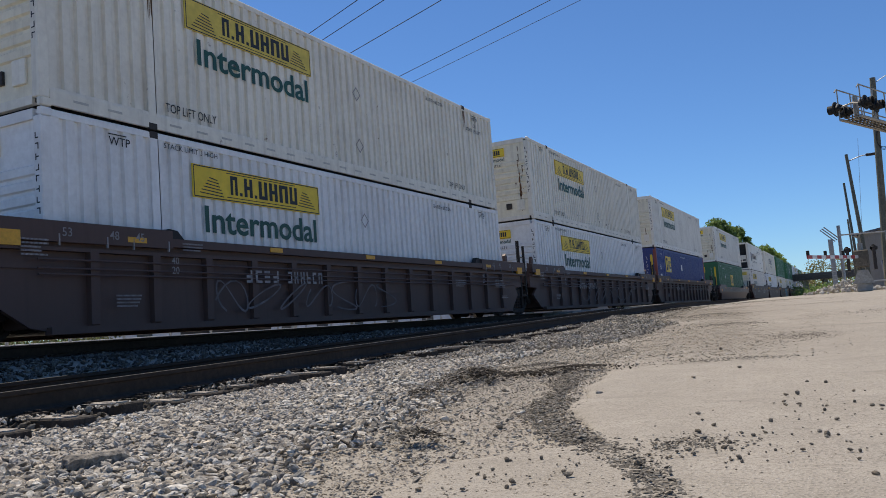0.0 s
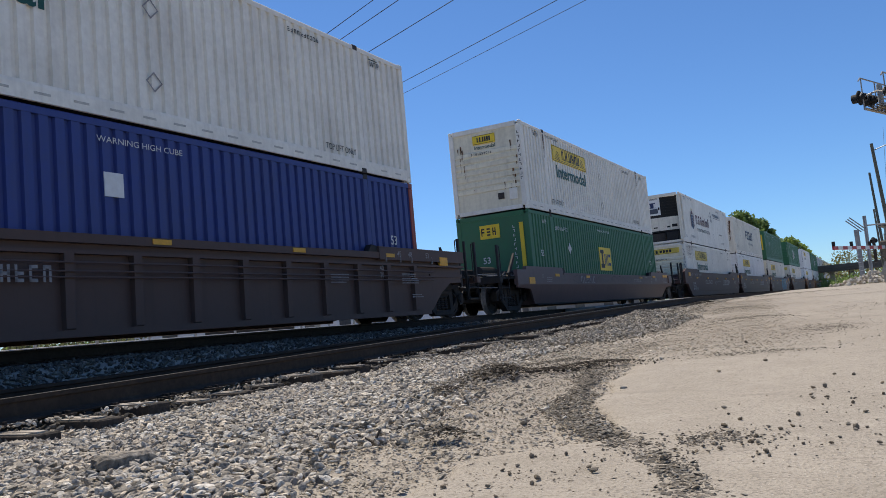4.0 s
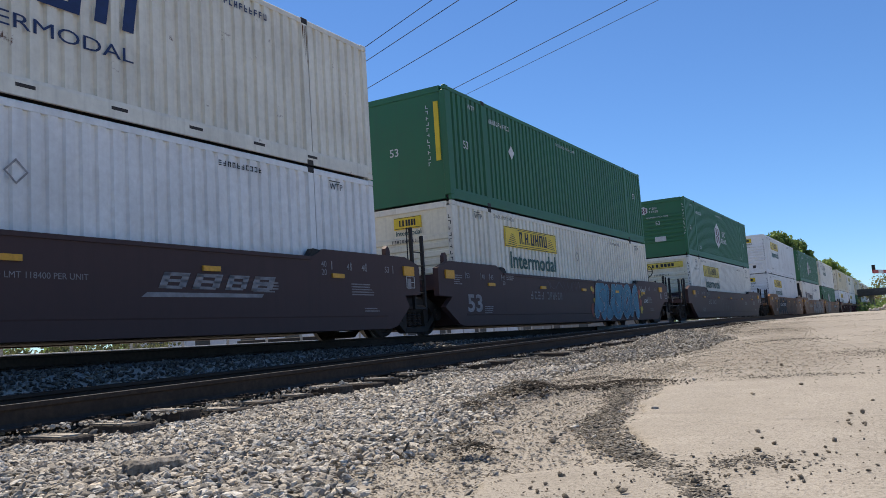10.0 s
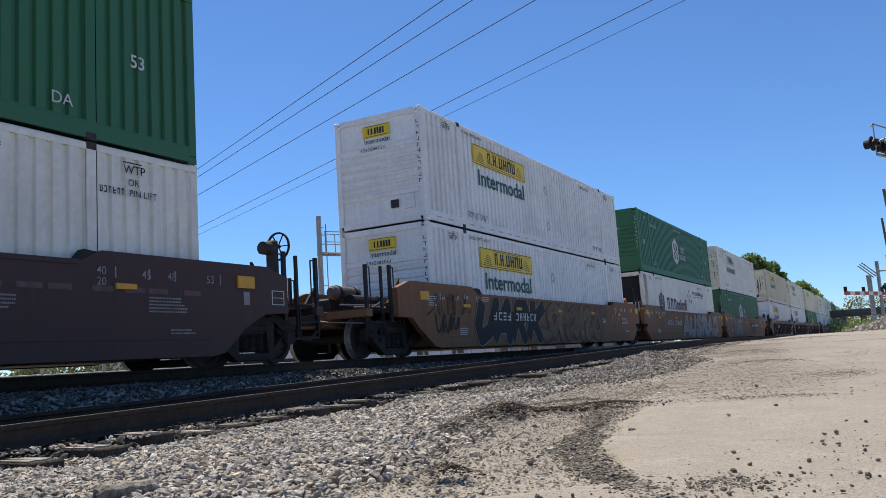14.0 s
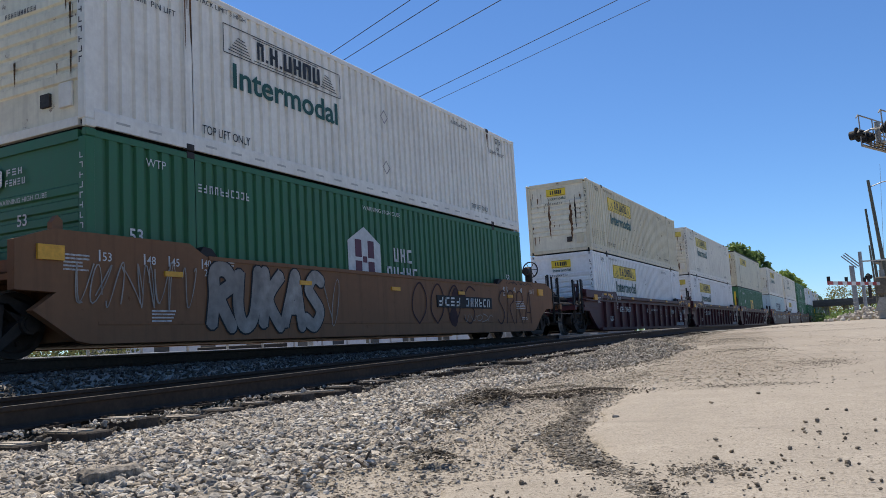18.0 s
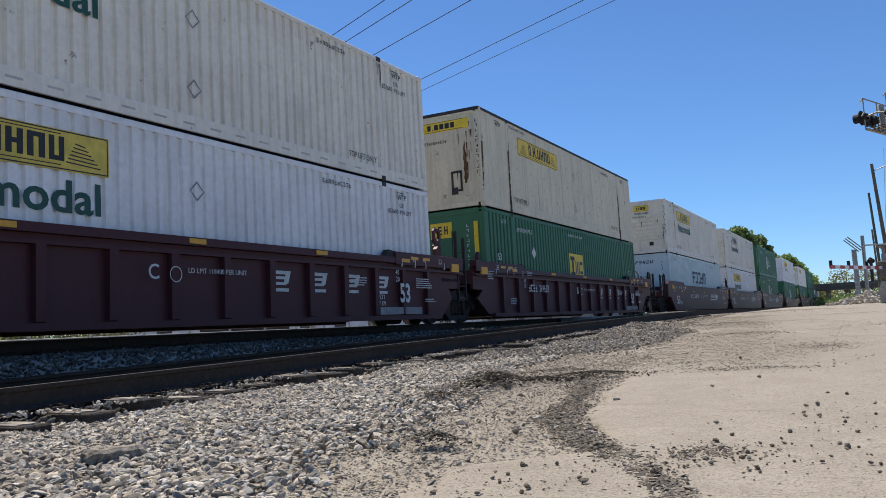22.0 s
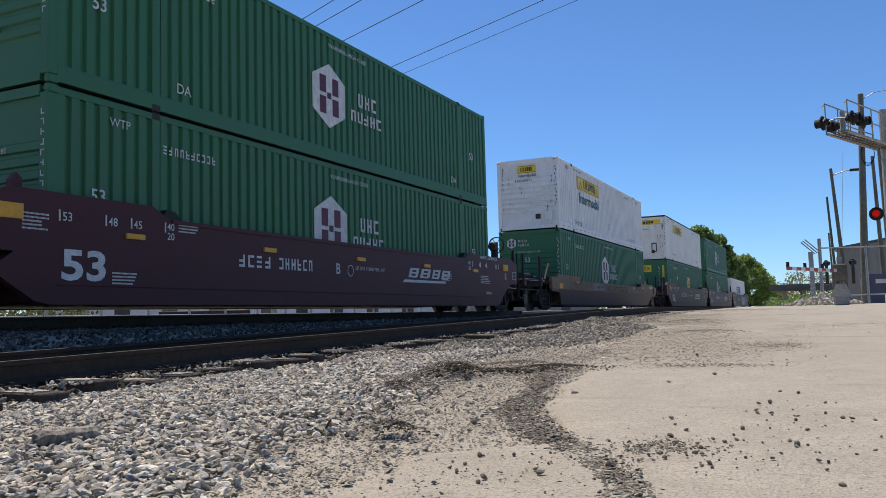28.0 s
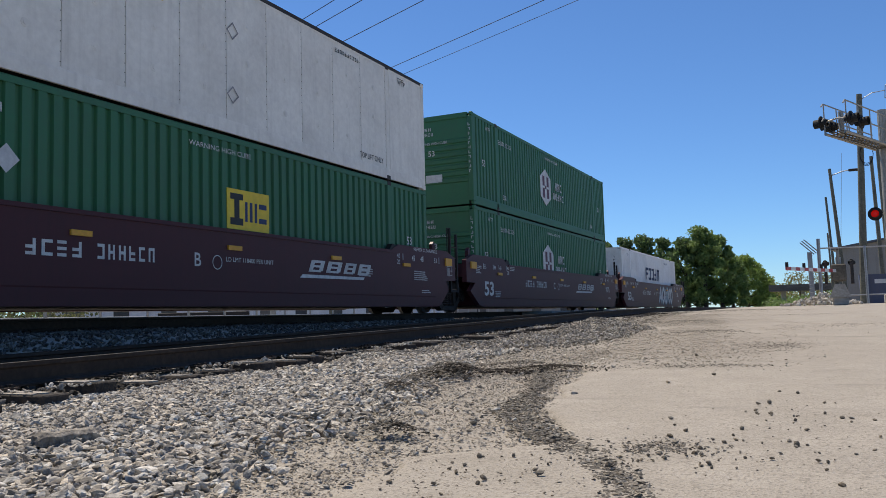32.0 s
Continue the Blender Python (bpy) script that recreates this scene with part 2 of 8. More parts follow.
# ---- mesh helpers ----
class Shape:
    """Collects vertices and faces of one part."""

    def __init__(self):
        self.v, self.f = [], []

    def add(self, verts, faces):
        o = len(self.v)
        self.v += [tuple(p) for p in verts]
        self.f += [tuple(i + o for i in q) for q in faces]
        return self

    def box(self, x0, x1, y0, y1, z0, z1):
        v = [(x, y, z) for z in (z0, z1) for y in (y0, y1) for x in (x0, x1)]
        return self.add(v, [(0, 2, 3, 1), (4, 5, 7, 6), (0, 1, 5, 4), (2, 6, 7, 3), (0, 4, 6, 2), (1, 3, 7, 5)])

    def cbox(self, x0, x1, y0, y1, z0, z1, c=0.01):
        """A box with chamfered edges."""
        bm = bmesh.new()
        bmesh.ops.create_cube(bm, size=1)
        for p in bm.verts:
            p.co = ((x0 + x1) / 2 + p.co.x * (x1 - x0), (y0 + y1) / 2 + p.co.y * (y1 - y0), (z0 + z1) / 2 + p.co.z * (z1 - z0))
        bmesh.ops.bevel(bm, geom=bm.edges[:], offset=c, segments=1, affect="EDGES")
        return self.take(bm)

    def take(self, bm):
        bm.verts.index_update()
        self.add([p.co[:] for p in bm.verts], [[p.index for p in q.verts] for q in bm.faces])
        bm.free()
        return self

    def prism(self, outline, a, b, axis):
        """An outline of (u, w) pushed from a to b along x, y or z."""
        n = len(outline)
        put = {"x": lambda u, w, k: (k, u, w), "y": lambda u, w, k: (u, k, w), "z": lambda u, w, k: (u, w, k)}[axis]
        v = [put(u, w, a) for u, w in outline] + [put(u, w, b) for u, w in outline]
        f = [tuple(range(n))[::-1], tuple(range(n, 2 * n))] + [(i, (i + 1) % n, n + (i + 1) % n, n + i) for i in range(n)]
        return self.add(v, f)

    def tube(self, p, q, r, n=8, r2=None):
        p, q = Vector(p), Vector(q)
        w = (q - p).normalized()
        u = w.orthogonal().normalized()
        s = w.cross(u)
        r2 = r if r2 is None else r2
        ring = [(math.cos(2 * math.pi * i / n), math.sin(2 * math.pi * i / n)) for i in range(n)]
        v = [p + u * (c * r) + s * (d * r) for c, d in ring] + [q + u * (c * r2) + s * (d * r2) for c, d in ring]
        f = [tuple(range(n))[::-1], tuple(range(n, 2 * n))] + [(i, (i + 1) % n, n + (i + 1) % n, n + i) for i in range(n)]
        return self.add(v, f)

    def pipe(self, pts, r, n=6):
        for p, q in zip(pts, pts[1:]):
            self.tube(p, q, r, n)
        return self

    def lathe(self, prof, centre, axis, n=24):
        """Outline of (radius, along) turned about the x, y or z axis through centre."""
        cx, cy, cz = centre
        v = []
        for i in range(n):
            a = 2 * math.pi * i / n
            for r, k in prof:
                u, w = r * math.cos(a), r * math.sin(a)
                v.append({"x": (cx + k, cy + u, cz + w), "y": (cx + u, cy + k, cz + w), "z": (cx + u, cy + w, cz + k)}[axis])
        m = len(prof)
        f = [(i * m + j, ((i + 1) % n) * m + j, ((i + 1) % n) * m + j + 1, i * m + j + 1) for i in range(n) for j in range(m - 1)]
        return self.add(v, f)

    def mesh(self, name, material):
        me = bpy.data.meshes.new(name)
        me.from_pydata(self.v, [], self.f)
        me.materials.append(material)
        bm = bmesh.new()
        bm.from_mesh(me)
        bmesh.ops.recalc_face_normals(bm, faces=bm.faces[:])
        bm.to_mesh(me)
        bm.free()
        return me


MESHES = {}


def shared(key, material, build):
    """One mesh for all alike parts of one material."""
    k = (key, material.name)
    if k not in MESHES:
        s = Shape()
        build(s)
        MESHES[k] = s.mesh(key, material)
    return MESHES[k]


LETTERED = ("lettering", "marking", "plate_lettering", "name_lettering", "number_lettering", "emblem_lettering", "spray_paint", "rust_run")


def put(name, me, parent=None, m=None, label=""):
    ob = new(name, me)
    if name in LETTERED:
        ob["kind"] = "stuff"
    if parent is not None:
        ob.parent = parent
    if m is not None:
        ob.matrix_basis = m
    return tagged(ob, label)


def part(name, shape, material, parent, label=""):
    return put(name, shape.mesh(name, material), parent, None, label)


def empty(name, label, category, group="", m=None, kind=""):
    ob = new(name)
    ob.empty_display_size = 0.2
    if m is not None:
        ob.matrix_basis = m
    return tagged(ob, label, category, group, kind)


TEXTS = {}


def text_mesh(words, material, bold=0.0):
    """Flat lettering with the built-in font; height of a capital about 1, lying in x, y from the origin."""
    k = (words, material.name, bold)
    if k not in TEXTS:
        cu = bpy.data.curves.new("lettering", "FONT")
        cu.body, cu.size, cu.offset, cu.resolution_u, cu.fill_mode = words, 1.45, bold, 3, "BOTH"
        ob = bpy.data.objects.new("lettering", cu)
        scene.collection.objects.link(ob)
        dg = bpy.context.evaluated_depsgraph_get()
        me = bpy.data.meshes.new_from_object(ob.evaluated_get(dg))
        bpy.data.objects.remove(ob)
        me.name = "lettering"
        me.materials.clear()
        me.materials.append(material)
        w = max((p.co.x for p in me.vertices), default=1.0)
        TEXTS[k] = (me, w)
    return TEXTS[k]


def on_side(x, y, z, sx, sz, lean=0.0):
    """Pose on the side that faces +x: letters run along +y."""
    return Matrix(((0, 0, 1, x), (sx, lean * sz, 0, y), (0, sz, 0, z), (0, 0, 0, 1)))


def on_front(x, y, z, sx, sz):
    """Pose on the end that faces -y: letters run along +x."""
    return Matrix(((sx, 0, 0, x), (0, 0, -1, y), (0, sz, 0, z), (0, 0, 0, 1)))


STROKES = ((0, 0.3, 0, 1), (0.7, 1, 0, 1), (0, 1, 0.8, 1), (0, 1, 0, 0.2), (0, 1, 0.4, 0.6))


def bars(s, a, b, z0, z1, n, place, gap=0.3, lean=0.0, seed=1):
    """A row of n broken blocks that stand in for lettering and spell nothing."""
    r = random.Random(seed)
    w = (b - a) / n
    h = z1 - z0
    for i in range(n):
        k = w * (1 - gap) * r.uniform(0.85, 1.0)
        u = a + i * w
        for c, d, e, g in (r.sample(STROKES, 3) if h > 0.06 else ((0, 1, 0, 1),)):
            q = [(u + c * k + e * lean, z0 + e * h), (u + d * k + e * lean, z0 + e * h), (u + d * k + g * lean, z0 + g * h), (u + c * k + g * lean, z0 + g * h)]
            s.add([place(*p) for p in q], [(0, 1, 2, 3)])
    return s


# ---- ground ----
def ground_material():
    m, nt, b = nodes_of("dusty_ground")
    tc = nt.nodes.new("ShaderNodeTexCoord")
    P = tc.outputs["Object"]
    big = noise_node(nt, 0.35, 5, P)
    mid = noise_node(nt, 2.2, 6, P)
    fine = noise_node(nt, 38, 5, P)
    grit = noise_node(nt, 120, 3, P)
    c = mix(nt, ramp(nt, mid, 0.3, 0.72), (0.24, 0.212, 0.177), (0.38, 0.337, 0.284))
    c = mix(nt, ramp(nt, big, 0.45, 0.75), c, (0.25, 0.22, 0.18))
    c = mix(nt, ramp(nt, fine, 0.38, 0.72), c, (0.37, 0.34, 0.29))
    c = mix(nt, ramp(nt, grit, 0.55, 0.75), c, (0.13, 0.12, 0.105))
    nt.links.new(c, b.inputs["Base Color"])
    b.inputs["Roughness"].default_value = 0.95
    bump(nt, b, fine, 0.5, 0.02)
    return m


def paving_material():
    m, nt, b = nodes_of("sun_bleached_paving")
    tc = nt.nodes.new("ShaderNodeTexCoord")
    P = tc.outputs["Object"]
    big = noise_node(nt, 0.5, 5, P)
    mid = noise_node(nt, 3.5, 6, P)
    grit = noise_node(nt, 90, 4, P)
    c = mix(nt, ramp(nt, mid, 0.3, 0.75), (0.312, 0.279, 0.232), (0.405, 0.365, 0.310))
    c = mix(nt, ramp(nt, big, 0.5, 0.8), c, (0.285, 0.258, 0.22))
    c = mix(nt, ramp(nt, noise_node(nt, 14, 6, P, None, 0.7), 0.56, 0.74), c, (0.23, 0.20, 0.165))
    c = mix(nt, ramp(nt, grit, 0.50, 0.66), c, (0.19, 0.17, 0.142))
    c = mix(nt, ramp(nt, noise_node(nt, 170, 2, P), 0.62, 0.72), c, (0.52, 0.48, 0.42))
    c = mix(nt, ramp(nt, noise_node(nt, 0.9, 5, P, (0.35, 1.6, 1)), 0.60, 0.72), c, (0.20, 0.18, 0.155))
    xyz = nt.nodes.new("ShaderNodeSeparateXYZ")
    nt.links.new(P, xyz.inputs[0])
    dirt = nt.nodes.new("ShaderNodeMath")
    dirt.operation = "MULTIPLY"
    edge = nt.nodes.new("ShaderNodeMath")
    edge.operation = "MULTIPLY_ADD"
    edge.inputs[1].default_value = 0.14
    nt.links.new(xyz.outputs[1], edge.inputs[0])
    nt.links.new(xyz.outputs[0], edge.inputs[2])
    near_edge = nt.nodes.new("ShaderNodeMath")
    near_edge.operation = "MULTIPLY"
    nt.links.new(ramp(nt, xyz.outputs[1], 6.0, 9.0), near_edge.inputs[0])
    nt.links.new(ramp(nt, edge.outputs[0], 2.0, 0.2), near_edge.inputs[1])
    nt.links.new(near_edge.outputs[0], dirt.inputs[0])
    nt.links.new(ramp(nt, noise_node(nt, 0.8, 8, P, (1, 0.45, 1), 0.72), 0.30, 0.56), dirt.inputs[1])
    c = mix(nt, dirt.outputs[0], c, (0.27, 0.237, 0.197))
    c = mix(nt, ramp(nt, noise_node(nt, 26, 5, P, None, 0.75), 0.52, 0.8), c, (0.21, 0.185, 0.15))
    nt.links.new(c, b.inputs["Base Color"])
    b.inputs["Roughness"].default_value = 0.95
    bump(nt, b, grit, 0.9, 0.010)
    return m


def stone_material(name, dark, light, warm):
    m, nt, b = nodes_of(name)
    ge, oi = nt.nodes.new("ShaderNodeNewGeometry"), nt.nodes.new("ShaderNodeObjectInfo")
    add = nt.nodes.new("ShaderNodeMath")
    nt.links.new(ge.outputs["Random Per Island"], add.inputs[0])
    nt.links.new(oi.outputs["Random"], add.inputs[1])
    fr = nt.nodes.new("ShaderNodeMath")
    fr.operation = "FRACT"
    nt.links.new(add.outputs[0], fr.inputs[0])
    c = mix(nt, fr.outputs[0], dark, light)
    seven = nt.nodes.new("ShaderNodeMath")
    seven.operation = "MULTIPLY"
    seven.inputs[1].default_value = 7.0
    nt.links.new(add.outputs[0], seven.inputs[0])
    hue = nt.nodes.new("ShaderNodeMath")
    hue.operation = "FRACT"
    nt.links.new(seven.outputs[0], hue.inputs[0])
    tint = nt.nodes.new("ShaderNodeMix")
    tint.data_type, tint.blend_type = "RGBA", "MULTIPLY"
    tint.inputs[0].default_value = 1.0
    nt.links.new(c, tint.inputs[6])
    nt.links.new(mix(nt, hue.outputs[0], (1.06, 0.97, 0.84), (0.93, 0.98, 1.02)), tint.inputs[7])
    c = tint.outputs[2]
    c = mix(nt, ramp(nt, noise_node(nt, 1.2, 4), 0.45, 0.75), c, warm)
    c = mix(nt, ramp(nt, noise_node(nt, 45, 4), 0.4, 0.8), c, tuple(0.6 * k for k in dark))
    nt.links.new(c, b.inputs["Base Color"])
    b.inputs["Roughness"].default_value = 0.95
    b.inputs["Specular IOR Level"].default_value = 0.2
    bump(nt, b, noise_node(nt, 70, 4), 0.6, 0.012)
    return m


GROUND = ground_material()
PAVING = paving_material()
STONE = stone_material("ballast_stone", (0.135, 0.128, 0.117), (0.80, 0.75, 0.675), (0.45, 0.40, 0.335))
DEBRIS = stone_material("dark_debris", (0.030, 0.026, 0.022), (0.12, 0.105, 0.09), (0.07, 0.058, 0.048))
FINE_STONE = stone_material("fine_tan_gravel", (0.28, 0.256, 0.222), (0.58, 0.53, 0.46), (0.45, 0.40, 0.335))
# ballast with the train's shade put into its colour
SHADED_STONE = stone_material("shade_toned_ballast_stone", (0.036, 0.034, 0.032), (0.23, 0.219, 0.203), (0.10, 0.09, 0.08))
GREY_STONE = stone_material("weathered_grey_stone", (0.13, 0.122, 0.110), (0.60, 0.56, 0.50), (0.38, 0.343, 0.29))
LOOSE_STONE = stone_material("dusty_loose_stone", (0.15, 0.133, 0.112), (0.36, 0.32, 0.265), (0.30, 0.255, 0.205))
DARK_STONE = stone_material("dark_rubble", (0.075, 0.071, 0.065), (0.33, 0.305, 0.27), (0.21, 0.185, 0.155))


def steps_between(cuts):
    out = []
    for a, b, d in cuts:
        n = max(1, round((b - a) / d))
        out += [a + (b - a) * i / n for i in range(n)]
    return out + [cuts[-1][1]]


def relief(x, y):
    """Small unevenness of the ground."""
    k = 0.012 * noise.noise((x * 0.9, y * 0.9, 0)) + 0.006 * noise.noise((x * 3.1, y * 3.1, 2))
    far = max(0.0, math.hypot(x, y) - 45)
    return k * (1 if far == 0 else 0)


def ground():
    xs = steps_between(((-2200, -200, 250), (-200, -40, 16), (-40, -16, 2), (-16, 10, 0.2), (10, 40, 3), (40, 200, 20), (200, 2200, 250)))
    ys = steps_between(((-600, -20, 80), (-20, 0, 2), (0, 34, 0.25), (34, 60, 2), (60, 300, 20), (300, 3000, 300)))
    v = [(x, y, ground_z(x, y) + relief(x, y)) for y in ys for x in xs]
    n = len(xs)
    f = [(j * n + i, j * n + i + 1, (j + 1) * n + i + 1, (j + 1) * n + i) for j in range(len(ys) - 1) for i in range(n - 1)]
    me = bpy.data.meshes.new("ground")
    me.from_pydata(v, [], f)
    me.materials.append(GROUND)
    me.shade_smooth()
    return tagged(new("ground", me), "dusty beige gravel ground rising towards the crossing", "ground", kind="structure")


GROUND_OB = ground()


def rail_profile(x, head, gauge_side):
    """Flat-bottomed rail."""
    h = 0.18
    half = [(0.036, 0.0), (0.036, -0.03), (0.010, -0.045), (0.009, -0.135), (0.03, -0.155), (0.07, -0.165), (0.07, -h)]
    return [(x + u, head + w) for u, w in half] + [(x - u, head + w) for u, w in half[::-1]]


def rails(track, x_of, head_of, y0, y1, step):
    for side in (-0.755, 0.755):
        s, t = Shape(), Shape()
        ys = [y0 + (y1 - y0) * i / max(1, round((y1 - y0) / step)) for i in range(round((y1 - y0) / step) + 1)]
        rings = [[(px, y, pz) for px, pz in rail_profile(x_of(y) + side, head_of(y) - 0.003, 0)] for y in ys]
        n = len(rings[0])
        s.add([p for r in rings for p in r], [(j * n + i, j * n + (i + 1) % n, (j + 1) * n + (i + 1) % n, (j + 1) * n + i) for j in range(len(rings) - 1) for i in range(n)])
        part("rail", s, RAIL_STEEL, track, "rust-brown steel rail")
        for y, y2 in zip(ys, ys[1:]):
            a, b = x_of(y) + side, x_of(y2) + side
            za, zb = head_of(y), head_of(y2)
            t.add([(a - 0.033, y, za), (a + 0.033, y, za), (b + 0.033, y2, zb), (b - 0.033, y2, zb)], [(0, 1, 2, 3)])
        part("running_surface", t, BRIGHT_STEEL, track, "polished running surface")


def tie_mesh(variant):
    r = random.Random(variant)
    def build(s):
        s.cbox(-1.3 + r.uniform(-0.03, 0.03), 1.3 + r.uniform(-0.06, 0.05), -0.115, 0.115, -0.18, 0.0, 0.012)
    return shared("tie_%d" % variant, TIE_TAR_SHADE, build)


def weathered_top(s):
    """Split and bleached upper boards of a tie, paler still for painted-in sunlight."""
    for y0, y1, z, x in ((-0.103, -0.045, 0.006, 1.20), (-0.040, 0.022, 0.010, 1.24), (0.028, 0.103, 0.005, 1.17)):
        s.box(-x, x, y0, y1, -0.01, z)


def fittings(s):
    for x in (-0.755, 0.755):
        s.box(x - 0.17, x + 0.17, -0.095, 0.095, -0.002, 0.012)
        for dx in (-0.095, 0.095, -0.14, 0.14):
            s.box(x + dx - 0.013, x + dx + 0.013, -0.055, -0.03, 0.01, 0.030)
            s.box(x + dx - 0.013, x + dx + 0.013, 0.03, 0.055, 0.01, 0.034)


def track(name, label, x_of, head_of, y0, y1, r0, r1):
    tr = empty(name, label, "railway track", kind="structure")
    rails(tr, x_of, head_of, r0, r1, 5.0)
    r = random.Random(len(name))
    n = int((y1 - y0) / 0.53)
    for i in range(n):
        y = y0 + i * 0.53 + r.uniform(-0.05, 0.05)
        m = pose(x_of(y) + r.uniform(-0.07, 0.09), y, head_of(y) - 0.192, 0, r.uniform(-0.8, 0.8), r.uniform(-2.5, 2.5))
        sunk = r.choice((0.0, 0.0, 0.015, 0.03, 0.045)) if name == "siding_track" else 0.0
        tie = put("tie", tie_mesh(r.randrange(5)), tr, pose(0, 0, -sunk) @ m)
        if name == "siding_track" and 1.5 < y < 27:
            put("weathered_top", shared("weathered_top", WOOD_TIE, weathered_top), tie, None, "pale weathered top of the tie, toned as if sunlit")
        put("tie_plate", shared("fittings", RAIL_STEEL, fittings), tr, pose(x_of(y), y, head_of(y) - 0.19))
    return tr


SIDING = track("siding_track", "rusty empty siding on weathered wooden ties", lambda y: SIDING_X, siding_head, -9.0, 50.0, -110, 80)
MAIN = track("main_track", "running track under the train on wooden ties", line_x, lambda y: HEAD, -9.0, 50.0, -430, 480)


# ---- containers ----
CL, CW, CH = 16.154, 1.295, 2.896          # length, half width, height
POST_1, POST_2 = 2.05, 14.12               # lifting posts


def rib_line(y0, y1, depth, pitch=0.25):
    """Plan of a corrugated wall: wide flats with narrow grooves."""
    n = max(1, round((y1 - y0) / pitch))
    p = (y1 - y0) / n
    out = []
    for i in range(n):
        a = y0 + i * p
        out += [(a, 0), (a + p * 0.56, 0), (a + p * 0.64, -depth), (a + p * 0.92, -depth)]
    return out + [(y1, 0)]


BAYS = ((0.16, POST_1 - 0.1), (POST_1 + 0.1, POST_2 - 0.1), (POST_2 + 0.1, CL - 0.16))


def corrugated_bay(a, b):
    def build(s):
        line = rib_line(a, b, 0.050)
        v = [(CW - 0.012 + d, y, z) for z in (0.27, CH - 0.11) for y, d in line]
        n = len(line)
        s.add(v, [(i, i + 1, n + i + 1, n + i) for i in range(n - 1)])
    return build


def flat_edges(first):
    """Joints between smooth panels."""
    return [first, POST_1 - 0.1, POST_1 + 0.1] + [POST_1 + 0.1 + i * (POST_2 - POST_1 - 0.2) / 10 for i in range(1, 10)] + [POST_2 - 0.1, POST_2 + 0.1, CL - 0.16]


def side_rivets(s):
    for i in range(11):
        y = POST_1 + 0.1 + i * (POST_2 - POST_1 - 0.2) / 10
        for j in range(16):
            z = 0.35 + j * 0.15
            s.box(CW - 0.009, CW - 0.002, y - 0.02, y - 0.008, z, z + 0.012)


def front_sheet(s):
    s.box(-CW + 0.15, CW - 0.15, 0.045, 0.07, 0.16, CH - 0.16)


def front_rib(s):
    s.prism([(0.046, 0), (0.012, 0.025), (0.012, 0.135), (0.046, 0.16)], -CW + 0.17, CW - 0.17, "x")


def front_flat(s):
    s.box(-CW + 0.14, CW - 0.14, 0.02, 0.06, 0.16, CH - 0.16)


def door_leaf(s):
    s.cbox(0.01, CW - 0.1, CL - 0.07, CL - 0.02, 0.14, CH - 0.12, 0.008)


def lock_bar(s):
    s.tube((0, CL - 0.005, 0.16), (0, CL - 0.005, CH - 0.14), 0.018, 6)


def diamond(s, x, y, z, r=0.17):
    w = 0.018
    for (a, b), (c, d) in (((0, r), (r, 0)), ((r, 0), (0, -r)), ((0, -r), (-r, 0)), ((-r, 0), (0, r))):
        s.add([(x, y + a, z + b), (x, y + c, z + d), (x, y + c * (1 - w / r * 2), z + d * (1 - w / r * 2)), (x, y + a * (1 - w / r * 2), z + b * (1 - w / r * 2))], [(0, 1, 2, 3)])


def solid_diamond(s, x, y, z, r=0.2):
    s.add([(x, y - r, z), (x, y, z - r), (x, y + r, z), (x, y, z + r)], [(0, 1, 2, 3)])


def side_of(x):
    return lambda u, w: (x, u, w)


def end_of(y):
    return lambda u, w: (u, y, w)


DX = CW + 0.002          # lettering stands a hair off the wall


def lettering(root, words, y, z, height, material, width=None, bold=0.0, x=None, name="lettering"):
    me, w = text_mesh(words, material, bold)
    sx = height if width is None else width / w
    return put(name, me, root, on_side(DX if x is None else x, y, z, sx, height))


def end_lettering(root, words, x, z, height, material, bold=0.0, y=-0.004):
    me, w = text_mesh(words, material, bold)
    return put("lettering", me, root, on_front(x - w * height / 2, y, z, height, height))


def number_bars(root, y, z, n, w, h, material, key):
    put("marking", shared("marking_%s" % key, material, lambda s: bars(s, y, y + w, z, z + h, n, side_of(DX), 0.35, 0, n)), root)


def tall_bars(root, x, z0, z1, n, w, material, key, y=-0.003):
    def build(s):
        step = (z1 - z0) / n
        for i in range(n):
            a, h = z0 + i * step, step * 0.6
            for u0, u1, v0, v1 in (STROKES[i % 2], STROKES[2 + i % 3]):
                s.add([(x + w * u0, y, a + h * v0), (x + w * u1, y, a + h * v0), (x + w * u1, y, a + h * v1), (x + w * u0, y, a + h * v1)], [(0, 1, 2, 3)])
    put("marking", shared("tall_marking_%s" % key, material, build), root)


